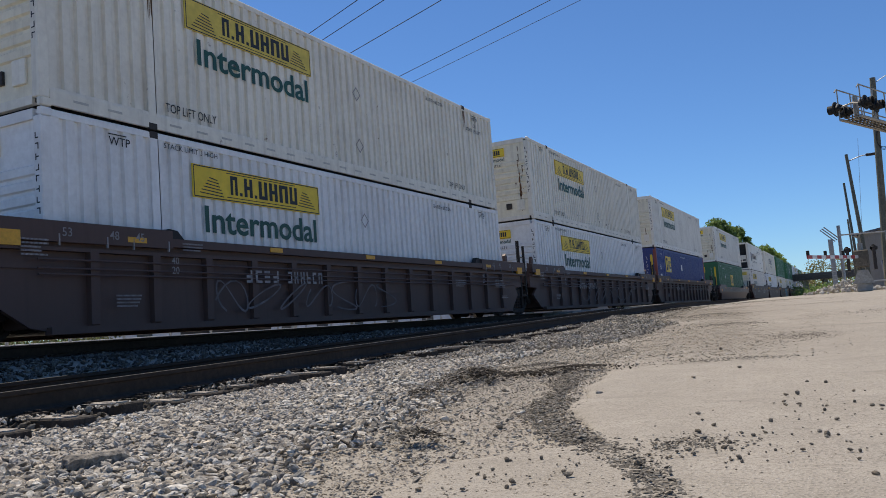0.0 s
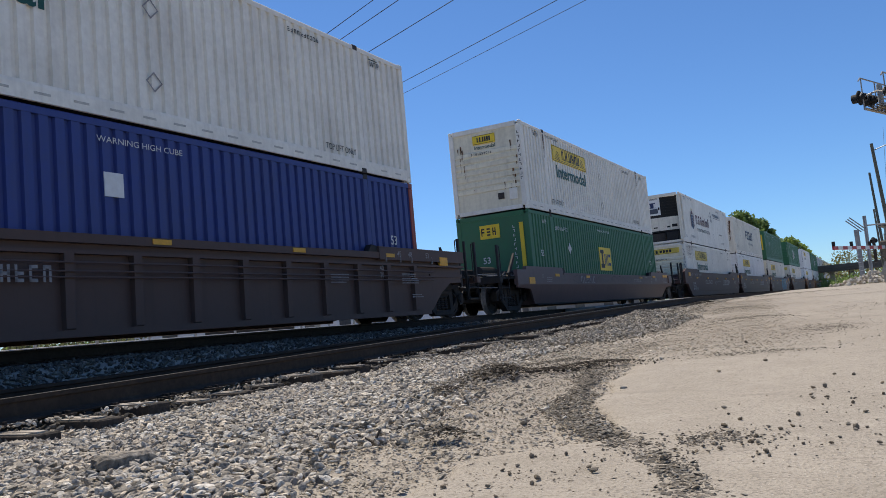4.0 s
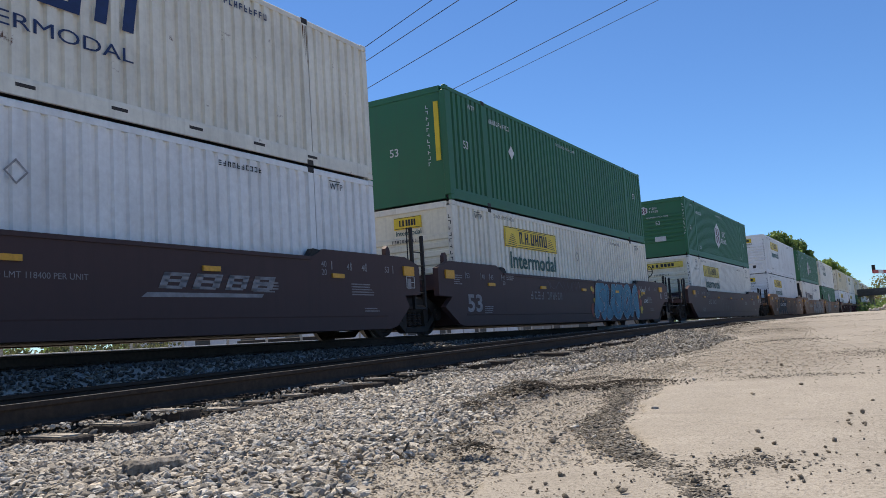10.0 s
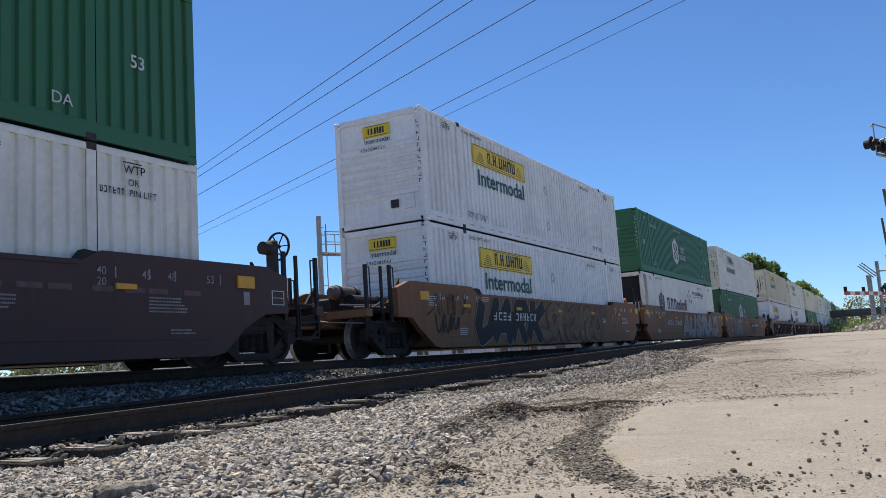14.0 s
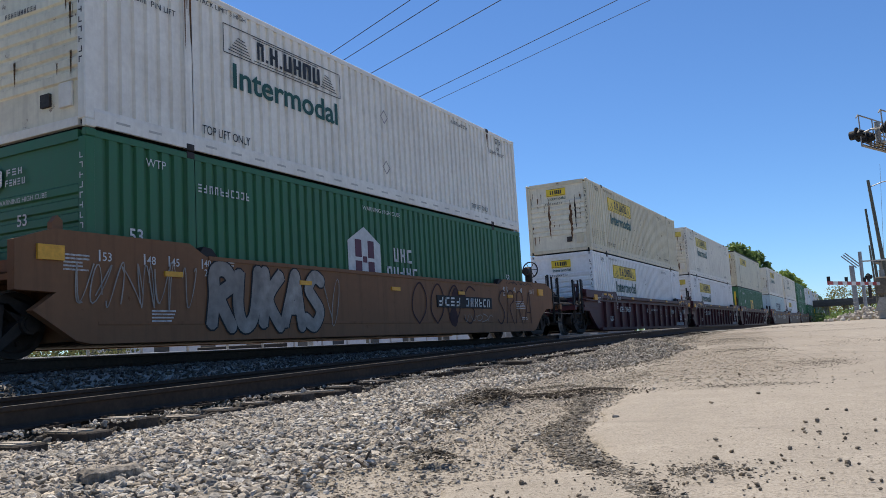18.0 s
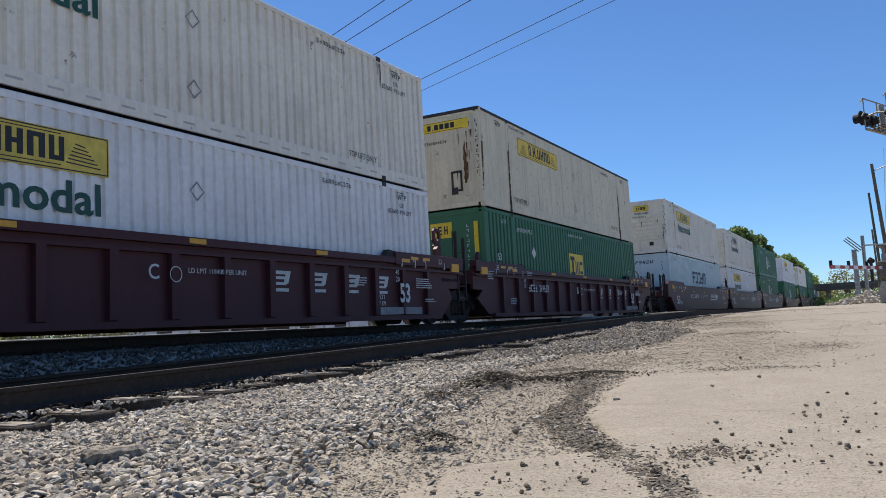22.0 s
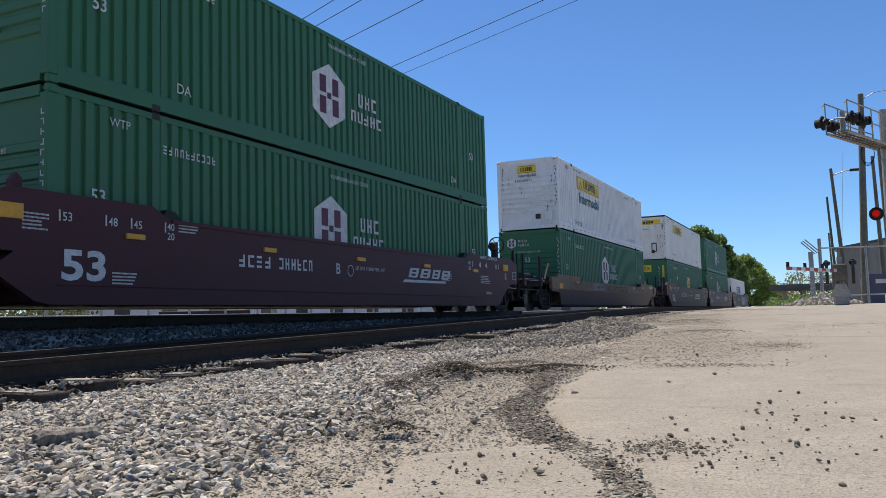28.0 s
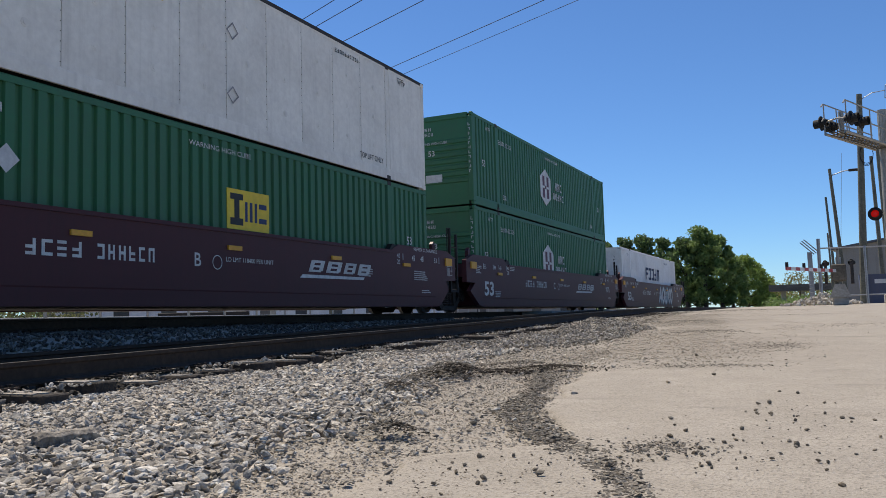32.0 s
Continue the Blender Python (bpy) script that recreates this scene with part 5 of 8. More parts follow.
def well_marks(car, ink, letter, style, serial, name_at, name_w):
    """Painted sizes, reflectors, number blocks and the faded name blocks on the side."""
    X = SILL + (0.004 if style == "smooth" else 0.03)
    xr = X + 0.003
    for y in (1.2, 4.5, 7.8, 11.1, 14.3):
        put("reflector", shared("reflector", YELLOW, lambda s: s.box(X - 0.05, X + 0.006, 0, 0.36, -0.04, 0.04)), car, pose(0, y, 1.175 if style == "smooth" else 1.437))
    for y in (-0.95, 16.75):
        put("reflector", shared("end_reflector", YELLOW, lambda s: s.box(X - 0.05, X + 0.006, 0, 0.4, 1.26, 1.46)), car, pose(0, y, 0))
    for w, y in (("53", 0.0), ("48", 0.8), ("45", 1.28)):
        lettering(car, w, y + 0.07, 1.30 if style == "smooth" else 1.42, 0.12, ink, None, 0.01, xr + 0.004)
        lettering(car, w, 16.05 - y, 1.30 if style == "smooth" else 1.42, 0.12, ink, None, 0.01, xr + 0.004)
    for y in (2.05, 14.0):
        lettering(car, "40", y, 1.33 if style == "smooth" else 1.1, 0.11, ink, None, 0.01, xr)
        lettering(car, "20", y, 1.18 if style == "smooth" else 0.95, 0.11, ink, None, 0.01, xr)
    put("marking", shared("ticks_" + style, ink, lambda s: [s.box(X - 0.02, X + 0.006, y, y + 0.022, 1.29, 1.45) for y in (0.02, 0.82, 1.3, 2.0, 14.3, 14.9, 15.4, 16.35)]), car)
    big = 0.05 if style == "smooth" else 14.15
    if letter or (style == "smooth" and ink is INK_GREY and serial == (4, 6)):
        lettering(car, "53", big, 0.5, 0.4, ink, 0.78 if style == "smooth" else 0.45, 0.04, xr)

    def small(s):
        r = random.Random(len(serial))
        q = side_of(xr)
        for y, z, n, w in ((-0.55, 1.34, 5, 0.42), (2.3, 1.42, 3, 0.5), (12.2, 0.98, 4, 0.7), (14.9, 1.02, 5, 0.75), (0.95, 0.60, 4, 0.55), (15.3, 0.55, 2, 0.6)):
            for k in range(n):
                bars(s, y, y + w * r.uniform(0.7, 1), z - k * 0.05, z - k * 0.05 + 0.024, 22, q, 0.22, 0, k)
    put("marking", shared("small_print_%s_%d" % (style, len(serial)), ink, small), car, None, "lines of small print")

    def name(s):
        q = side_of(xr)
        n1, n2 = serial
        bars(s, name_at, name_at + name_w * 0.42, 0.83, 1.05, n1, q, 0.28, 0, 3)
        bars(s, name_at + name_w * 0.5, name_at + name_w, 0.83, 1.05, n2, q, 0.28, 0, 7)
    put("number_lettering", shared("number_%s_%s_%d" % (serial, style, name_at * 100), ink, name), car)
    if letter:
        lettering(car, letter, 6.95, 0.82, 0.22, ink, None, 0.015, xr)
        put("placard_frame", shared("round_mark", ink, lambda s: s.lathe([(0.11, 0), (0.125, 0)], (xr, 7.5, 0.9), "x", 16)), car)
        lettering(car, "LD LMT 118400 PER UNIT", 7.75, 0.93, 0.08, ink, 1.35, 0, xr)


def low_marks(car, ink, name_at, name_w):
    """Reflectors, worn number blocks and small print on the low-sided cars."""
    X = SILL + 0.004
    for y, z, w, h in ((1.3, 1.06, 0.4, 0.09), (4.5, 1.03, 0.4, 0.09), (11.9, 1.06, 0.5, 0.09), (14.3, 1.10, 0.5, 0.09), (16.3, 1.13, 0.42, 0.12), (16.74, 1.13, 0.46, 0.12), (-1.0, 0.82, 0.46, 0.20)):
        put("reflector", shared("low_reflector_%d_%d" % (w * 100, h * 100), YELLOW, lambda s: s.box(SILL - 0.03, X + 0.006, 0, w, 0, h)), car, pose(0, y, z))
    q = side_of(X)

    def small(s):
        for y, z, n, w in ((16.3, 1.06, 4, 0.85), (11.0, 0.98, 2, 1.2), (12.9, 1.10, 1, 0.4), (14.7, 1.06, 3, 0.4), (0.5, 1.0, 3, 0.5)):
            for k in range(n):
                bars(s, y, y + w, z - k * 0.06, z - k * 0.06 + 0.030, 24, q, 0.22, 0, k)
        bars(s, name_at, name_at + name_w, 0.84, 1.10, 5, q, 0.28, 0, 5)
    put("marking", shared("low_print_%d" % (name_at * 10), ink, small), car, None, "worn lines of small print")
    for w, y, z in (("40", 13.95, 0.98), ("20", 13.95, 0.84), ("45", 14.95, 0.96), ("48", 15.4, 0.96), ("53", 16.05, 0.96), ("53", 0.1, 1.0)):
        lettering(car, w, y, z, 0.11, ink, None, 0.01, X)


def slant_logo(car, ink, y0=9.95, z0=0.85):
    """Slanted blocks above a wedge, faded."""
    X = SILL + 0.006

    def build(s):
        q = side_of(X)
        y = y0 + 0.3
        for w in (0.55, 0.6, 0.5, 0.55):
            for a, b, c, d in ((0, 0.25, 0, 1), (0, 0.9, 0.78, 1), (0.1, 0.9, 0.4, 0.58), (0.65, 0.9, 0.1, 0.9), (0, 0.8, 0, 0.18)):
                h = 0.24
                s.add([q(y + a * w + 0.12 * c, z0 + c * h), q(y + b * w + 0.12 * c, z0 + c * h), q(y + b * w + 0.12 * d, z0 + d * h), q(y + a * w + 0.12 * d, z0 + d * h)], [(0, 1, 2, 3)])
            y += w + 0.08
        s.add([q(y0, z0 - 0.13), q(y0 + 2.45, z0 - 0.11), q(y0 + 2.5, z0 - 0.05), q(y0 + 0.1, z0 - 0.06)], [(0, 1, 2, 3)])
    put("name_lettering", shared("slant_logo_%d" % (y0 * 10), ink, build), car)


def spaced_logo(car, ink):
    """One slanted block a bay, each with a bar under it."""
    X = 1.43

    def build(s):
        q = side_of(X)
        for k in range(4):
            y = 9.85 + k * 1.15 - 0.1
            for a, b, c, d in ((0, 0.14, 0, 1), (0, 0.6, 0.75, 1), (0.46, 0.6, 0.1, 0.9), (0.05, 0.6, 0.4, 0.6), (0, 0.55, 0, 0.2)):
                h = 0.26
                s.add([q(y + a + 0.1 * c, 0.8 + c * h), q(y + b + 0.1 * c, 0.8 + c * h), q(y + b + 0.1 * d, 0.8 + d * h), q(y + a + 0.1 * d, 0.8 + d * h)], [(0, 1, 2, 3)])
            s.add([q(y, 0.68), q(y + 0.62, 0.68), q(y + 0.62, 0.74), q(y, 0.74)], [(0, 1, 2, 3)])
    put("name_lettering", shared("spaced_logo", ink, build), car)


def scrawl(car, material, y0, y1, z0, z1, n, thick, seed, key, lift=0.0):
    """Sprayed strokes: crooked ribbons without any word."""
    X = SILL + 0.016 + lift

    def build(s):
        r = random.Random(seed)
        q = side_of(X)
        w, mid, half = (y1 - y0) / n, (z0 + z1) / 2, (z1 - z0) / 2
        for i in range(n):
            f, g, u, v = r.choice((1, 1, 2)), r.choice((1, 2, 2, 3)), r.uniform(0, 6.3), r.uniform(0, 6.3)
            turn, lean, tall = r.uniform(2.8, 5.6), r.uniform(-0.1, 0.35), half * r.uniform(0.6, 1.0)
            p = []
            for k in range(23):
                a = turn * k / 22
                dz = tall * math.sin(g * a + v)
                p.append((y0 + w * (i + 0.5 + 0.5 * math.sin(f * a + u)) + lean * dz, mid + dz))
            for k, ((a, b), (c, d)) in enumerate(zip(p, p[1:])):
                d_ = Vector((c - a, d - b))
                if d_.length < 1e-4:
                    continue
                e = d_.normalized() * thick * 0.6
                q = side_of(X + 0.00006 * (22 * i + k))
                o = Vector((-e.y, e.x)) * (0.8 + 0.8 * abs(math.sin(k * 0.3 + u)))
                s.add([q(a - e.x - o.x, b - e.y - o.y), q(c + e.x - o.x, d + e.y - o.y), q(c + e.x + o.x, d + e.y + o.y), q(a - e.x + o.x, b - e.y + o.y)], [(0, 1, 2, 3)])
    put("spray_paint", shared("scrawl_" + key, material, build), car, None, "sprayed graffiti strokes")


def smoothed(pts, n=5):
    """Points of a curve that runs through all the given ones."""
    q = [pts[0], *pts, pts[-1]]
    out = []
    for a, b, c, d in zip(q, q[1:], q[2:], q[3:]):
        for k in range(n):
            t = k / n
            out.append(tuple(0.5 * (2 * v + (w - u) * t + (2 * u - 5 * v + 4 * w - x) * t * t + (3 * v - u - 3 * w + x) * t ** 3) for u, v, w, x in zip(a, b, c, d)))
    return out + [pts[-1]]


# strokes of sprayed shapes, in a unit square
SPRAY_FORMS = (
    ([(0.05, 0.0), (0.10, 0.5), (0.05, 0.95), (0.55, 1.0), (0.85, 0.75), (0.35, 0.5), (0.95, 0.0)],),
    ([(0.0, 1.0), (0.02, 0.35), (0.35, 0.0), (0.8, 0.2), (0.9, 1.0)],),
    ([(0.08, 0.0), (0.15, 0.55), (0.05, 1.0)], [(0.95, 1.0), (0.3, 0.52), (0.98, 0.0)]),
    ([(0.0, 0.0), (0.3, 0.6), (0.5, 1.0), (0.72, 0.6), (1.0, 0.0)], [(0.3, 0.35), (0.75, 0.35)]),
    ([(0.92, 0.9), (0.45, 1.0), (0.12, 0.75), (0.5, 0.52), (0.88, 0.28), (0.55, 0.0), (0.05, 0.12)],),
    ([(0.5, 0.0), (0.08, 0.3), (0.12, 0.75), (0.5, 1.0), (0.9, 0.7), (0.88, 0.3), (0.5, 0.0)],),
)


def spray_letters(car, order, y0, y1, z0, z1, layers, key, lean=0.15, round_=True, label="sprayed graffiti piece"):
    """Fat overlapping sprayed shapes; layers: material, half width, lift."""
    w = (y1 - y0) / len(order)
    for j, (mat_, half, lift) in enumerate(layers):
        def build(s):
            step = 0
            for i, form in enumerate(order):
                for stroke in SPRAY_FORMS[form]:
                    pts = smoothed(stroke) if round_ else stroke
                    pts = [(y0 + w * (i + 0.08 + 0.84 * u) + lean * (v - 0.5), z0 + (z1 - z0) * v) for u, v in pts]
                    for (a, b), (c, d) in zip(pts, pts[1:]):
                        n = Vector((b - d, c - a))
                        if n.length < 1e-5:
                            continue
                        n = n.normalized() * half
                        step += 1
                        q = side_of(SILL + 0.010 + lift + 0.00003 * step)
                        s.add([q(a - n.x, b - n.y), q(c - n.x, d - n.y), q(c + n.x, d + n.y), q(a + n.x, b + n.y)], [(0, 1, 2, 3)])
                        q = side_of(SILL + 0.010 + lift + 0.00003 * step + 0.00001)
                        s.add([q(c + half * math.cos(k * 0.6283), d + half * math.sin(k * 0.6283)) for k in range(10)], [tuple(range(10))])
        put("spray_paint", shared("spray_%s_%d" % (key, j), mat_, build), car, None, label)


def spray_cloud(car, material, y0, y1, z0, z1, n, r0, r1, seed, key, lift):
    """Soft-edged dabs of spray."""
    def build(s):
        r = random.Random(seed)
        for i in range(n):
            c, d, e = r.uniform(y0, y1), r.uniform(z0, z1), r.uniform(r0, r1)
            q = side_of(SILL + 0.009 + lift + 0.00004 * i)
            s.add([q(c + e * r.uniform(0.8, 1.1) * math.cos(k * 0.449), min(max(d + e * r.uniform(0.8, 1.1) * math.sin(k * 0.449), 0.2), 1.43)) for k in range(14)], [tuple(range(14))])
    put("spray_paint", shared("cloud_" + key, material, build), car, None, "sprayed graffiti dabs")


def well_car(paint, style, front, rear, letter="", serial=(4, 6), ink=INK_WHITE, name_at=3.8, name_w=2.35, label="", brake=False):
    """front and rear: 'coupled' or 'shared'. Rails' top is z = 0, the box's front wall is y = 0."""
    car = empty("well_car", label, "rail car", "well cars of the train")
    a = -1.9 if front == "coupled" else -1.25
    b = CL + (1.9 if rear == "coupled" else 1.25)
    key = "well_%s_%s_%s" % (style, front, rear)
    flip = pose(0, CL, 0, 0, 0, 180)
    for k, (name, fn) in enumerate(side_pieces(style, a, b)):
        put(name, shared("%s_%d" % (key, k), BROWN_WELL if name in ("lower_side", "end_box") else paint, fn), car)
    for k, (name, fn) in enumerate(side_pieces(style, CL - b, CL - a)):
        put(name, shared("%s_far_%d" % (key, k), paint, fn), car, flip)
    low = style == "low"
    if style in ("ribbed", "piped"):
        rib = shared("truss_rib", paint, truss_rib)
        for i in range(14):
            put("side_rib", rib, car, pose(0, 0.62 + i * 1.15, 0))
    if style == "piped":
        for z in (1.10, 0.98, 0.90):
            put("side_pipe", shared("side_pipe", paint, lambda s: s.tube((SILL + 0.02, -0.3, 0), (SILL + 0.02, 16.4, 0), 0.016, 6)), car, pose(0, 0, z))
    put("well_floor", shared("well_floor", BLACK_STEEL, lambda s: s.box(-1.34, 1.34, 0.0, 16.1, 0.17, 0.30)), car)
    for y in (-0.24, CL + 0.24):
        put("bulkhead", shared("bulkhead", paint, lambda s: s.box(-1.36, 1.36, -0.04, 0.04, 0.2, 1.45)) if not low else shared("low_bulkhead", paint, lambda s: s.box(-1.36, 1.36, -0.04, 0.04, 0.2, 1.12)), car, pose(0, y, 0))
    clip = shared("guide_clip", BLACK_STEEL, lambda s: s.prism([(-0.28, 1.48), (0.22, 1.48), (0.06, 1.64), (-0.12, 1.66)], 1.36, SILL - 0.02, "x"))
    for y in (2.2, 13.95):
        put("guide_clip", clip, car, pose(0, y, -0.31 if low else 0))
    if low:
        low_marks(car, ink, name_at, name_w)
    else:
        well_marks(car, ink, letter, "smooth" if style == "smooth" else "ribbed", serial, name_at, name_w)
    if front == "coupled":
        end_coupled(car, TRUCK_STEEL if low else paint, -1, False, low)
        truck(car, -1.45)
    else:
        end_shared(car, paint, -1)
        truck(car, -1.65)
    if rear == "coupled":
        end_coupled(car, TRUCK_STEEL if low else paint, 1, brake, low)
        truck(car, CL + 1.45)
    else:
        end_shared(car, paint, 1)
    return car


HJ = dict(
    new=lambda lab="clean white corrugated container with a yellow name plate": hauler_box(WHITE_NEW, DECAL_YELLOW, label=lab),
    old=lambda lab="aged white corrugated container with a yellow name plate and stains": hauler_box(WHITE_OLD, DECAL_YELLOW, label=lab),
    mid=lambda lab="warm white corrugated container with a yellow name plate": hauler_box(WHITE_MID, DECAL_YELLOW, label=lab),
    bare_mid=lambda lab="warm white corrugated container with black outline marks": hauler_box(WHITE_MID, None, wide=True, label=lab),
    faded_mid=lambda lab="warm white corrugated container with a faded yellow plate": hauler_box(WHITE_MID, DECAL_FADED, wide=True, label=lab),
    wide_new=lambda lab="clean white corrugated container with wide yellow plates": hauler_box(WHITE_NEW, DECAL_FADED, wide=True, label=lab),
    cream=lambda lab="cream rust-stained corrugated container with a yellow name plate": hauler_box(CREAM, DECAL_YELLOW, label=lab),
    faded=lambda lab="aged white corrugated container with a faded yellow plate": hauler_box(WHITE_OLD, DECAL_FADED, wide=True, label=lab),
    bare=lambda lab="aged white corrugated container with black outline marks": hauler_box(WHITE_OLD, None, wide=True, label=lab),
    plate=lambda lab="cream smooth-sided riveted container with a yellow plate and rust": hauler_box(CREAM, DECAL_YELLOW, flat=True, label=lab),
    plate_white=lambda lab="white smooth-sided riveted container with a yellow plate": hauler_box(WHITE_MID, DECAL_YELLOW, flat=True, label=lab),
)
def green_pool(lab="green corrugated container with a yellow square plate"):
    return pool_box(GREEN, 7.14, label=lab)


# upper box, lower box, well car, in running order
STOCK = [
    (HJ["faded"], HJ["new"], dict(paint=GREY_WELL, style="piped", front="coupled", rear="shared", serial=(4, 6), ink=INK_GREY, label="grey-brown ribbed well car with graffiti, carrying two white boxes")),
    (HJ["old"], HJ["new"], dict(paint=GREY_WELL, style="piped", front="shared", rear="shared", serial=(4, 6), ink=INK_GREY, label="grey-brown ribbed well car carrying two white boxes")),
    (HJ["mid"], lambda: pool_box(BLUE, 2.46, RED_POST, label="blue corrugated container with red corner posts", big=True), dict(paint=GREY_WELL, style="piped", front="shared", rear="coupled", serial=(4, 6), ink=INK_GREY, label="grey-brown ribbed well car carrying a blue box")),
    (HJ["mid"], green_pool, dict(paint=BROWN_WELL, style="low", front="coupled", rear="coupled", serial=(3, 5), name_at=3.9, name_w=1.7, ink=INK_GREY, label="faded maroon well car with graffiti, coupled at both ends")),
    (lambda: cold_box("white refrigerated container with a crest and a cooling unit"), HJ["faded_mid"], dict(paint=PURPLE, style="smooth", front="coupled", rear="shared", letter="A", ink=INK_GREY, label="faded maroon well car carrying a refrigerated box")),
    (lambda: slant_box(WHITE_OLD, "cream stained corrugated container with slanted navy blocks"), HJ["new"], dict(paint=PURPLE, style="smooth", front="shared", rear="shared", letter="C", ink=INK_GREY, label="faded maroon middle well car")),
    (lambda: pool_box(GREEN, 7.1, ghost=True, label="plain green corrugated container with white diamonds"), HJ["old"], dict(paint=PURPLE, style="smooth", front="shared", rear="coupled", ink=INK_GREY, brake=True, label="faded maroon well car with a blue graffiti piece")),
    (lambda: hex_box("green corrugated container with a white hexagon emblem"), HJ["faded_mid"], dict(paint=PURPLE, style="smooth", front="coupled", rear="coupled", serial=(2, 6), name_at=2.3, name_w=1.75, ink=INK_GREY, brake=2, label="faded maroon single well car with chalky graffiti")),
    (HJ["new"], HJ["new"], dict(paint=BROWN, style="smooth", front="coupled", rear="shared", name_at=2.92, name_w=3.06, label="brown well car with black and white graffiti")),
    (lambda: hex_box("green corrugated container with a white hexagon emblem"), lambda: cold_box("white refrigerated container with a crest, in the well"), dict(paint=BROWN, style="smooth", front="shared", rear="shared", name_at=2.92, name_w=3.06, label="brown middle well car with graffiti")),
    (HJ["bare_mid"], lambda: hex_box("green corrugated container with a hexagon, in the well"), dict(paint=BROWN, style="smooth", front="shared", rear="coupled", name_at=10.0, name_w=3.06, brake=True, label="brown well car with white graffiti and yellow reflectors")),
    (HJ["cream"], HJ["new"], dict(paint=MAROON, style="ribbed", front="coupled", rear="shared", name_at=2.42, name_w=1.76, letter="A", label="maroon ribbed well car with white lettering")),
    (HJ["faded"], HJ["wide_new"], dict(paint=MAROON, style="ribbed", front="shared", rear="shared", name_at=2.42, name_w=1.76, letter="C", label="maroon ribbed middle well car")),
    (HJ["plate"], green_pool, dict(paint=MAROON, style="ribbed", front="shared", rear="coupled", name_at=2.42, name_w=1.76, letter="B", brake=3, label="maroon ribbed well car carrying a green box")),
    (HJ["old"], lambda: slant_box(PALE_BLUE, "pale blue corrugated container with slanted navy blocks"), dict(paint=MAROON, style="smooth", front="coupled", rear="shared", letter="A", label="clean maroon well car with white lettering")),
    (HJ["bare"], HJ["new"], dict(paint=MAROON, style="smooth", front="shared", rear="shared", letter="C", label="clean maroon middle well car")),
    (lambda: hex_box("green corrugated container with a white hexagon emblem"), lambda: hex_box("green corrugated container with a hexagon, in the well"), dict(paint=MAROON, style="smooth", front="shared", rear="coupled", letter="B", brake=True, label="clean maroon well car carrying two green boxes")),
    (HJ["new"], lambda: hex_box("green corrugated container with a hexagon, in the well"), dict(paint=OCHRE, style="low", front="coupled", rear="coupled", serial=(3, 5), name_at=12.2, name_w=1.5, ink=INK_GREY, brake=3, label="rusty ochre single well car")),
    (HJ["plate_white"], lambda: pool_box(GREEN, 8.07, label="green corrugated container with a small yellow plate", small=True), dict(paint=MAROON, style="smooth", front="coupled", rear="shared", letter="B", label="maroon well car carrying a smooth white box")),
    (lambda: hex_box("green corrugated container with a white hexagon emblem"), lambda: hex_box("green corrugated container with a hexagon, in the well"), dict(paint=MAROON, style="smooth", front="shared", rear="shared", letter="C", label="maroon middle well car carrying two green boxes")),
    (None, lambda: slant_box(WHITE_NEW, "white corrugated container with slanted navy blocks"), dict(paint=MAROON, style="smooth", front="shared", rear="coupled", letter="A", brake=True, label="last maroon well car with graffiti and one white box")),
]
LOW_Z, HIGH_Z = 0.355, 3.27
TRAIN = []
for k, (upper, lower, spec) in enumerate(STOCK):
    TRAIN.append((well_car(**spec), k, HEAD))
    TRAIN.append((lower(), k, HEAD + LOW_Z))
    if upper is not None:
        TRAIN.append((upper(), k, HEAD + HIGH_Z))
BOXES = {(k, z > HEAD + 1): t for t, k, z in TRAIN if z > HEAD}
RUST = plain("rust_streak", (0.16, 0.075, 0.03), 0.95, 0, 0.5, 9, 0)
GRIME = plain("black_grime", (0.035, 0.026, 0.02), 0.95, 0, 0.5, 9, 0)


def drips(root, y0, y1, z, n, seed, long=0.3, material=None):
    """Dark rust runs hanging from one line on the side."""
    def build(s):
        r = random.Random(seed)
        for i in range(n):
            y, w, h = y0 + (y1 - y0) * (i + r.uniform(0.2, 0.8)) / n, r.uniform(0.006, 0.022), long * r.uniform(0.25, 1.0)
            q = side_of(CW + 0.0045)
            s.add([q(y - w, z), q(y + w, z), q(y + w * 0.9, z - h * 0.3), q(y + w * 0.3, z - h), q(y - w * 0.4, z - h * 0.9), q(y - w, z - h * 0.35)], [(0, 1, 2, 3, 4, 5)])
    return put("rust_run", shared("drips_%d" % seed, material or RUST, build), root)


def pits(root, y0, y1, z0, z1, n, seed):
    """Scattered dark rust-throughs along one line."""
    def build(s):
        r = random.Random(seed)
        for i in range(n):
            k = r.random()
            y, z, w = y0 + (y1 - y0) * k, z0 + (z1 - z0) * k + r.gauss(0, 0.035), r.uniform(0.012, 0.04)
            q = side_of(CW + 0.0045)
            s.add([q(y + w * math.cos(a) * r.uniform(0.6, 1), z + w * 1.5 * math.sin(a) * r.uniform(0.6, 1.1)) for a in (0, 1, 2, 3, 4, 5)], [(0, 1, 2, 3, 4, 5)])
    return put("rust_run", shared("pits_%d" % seed, GRIME, build), root)


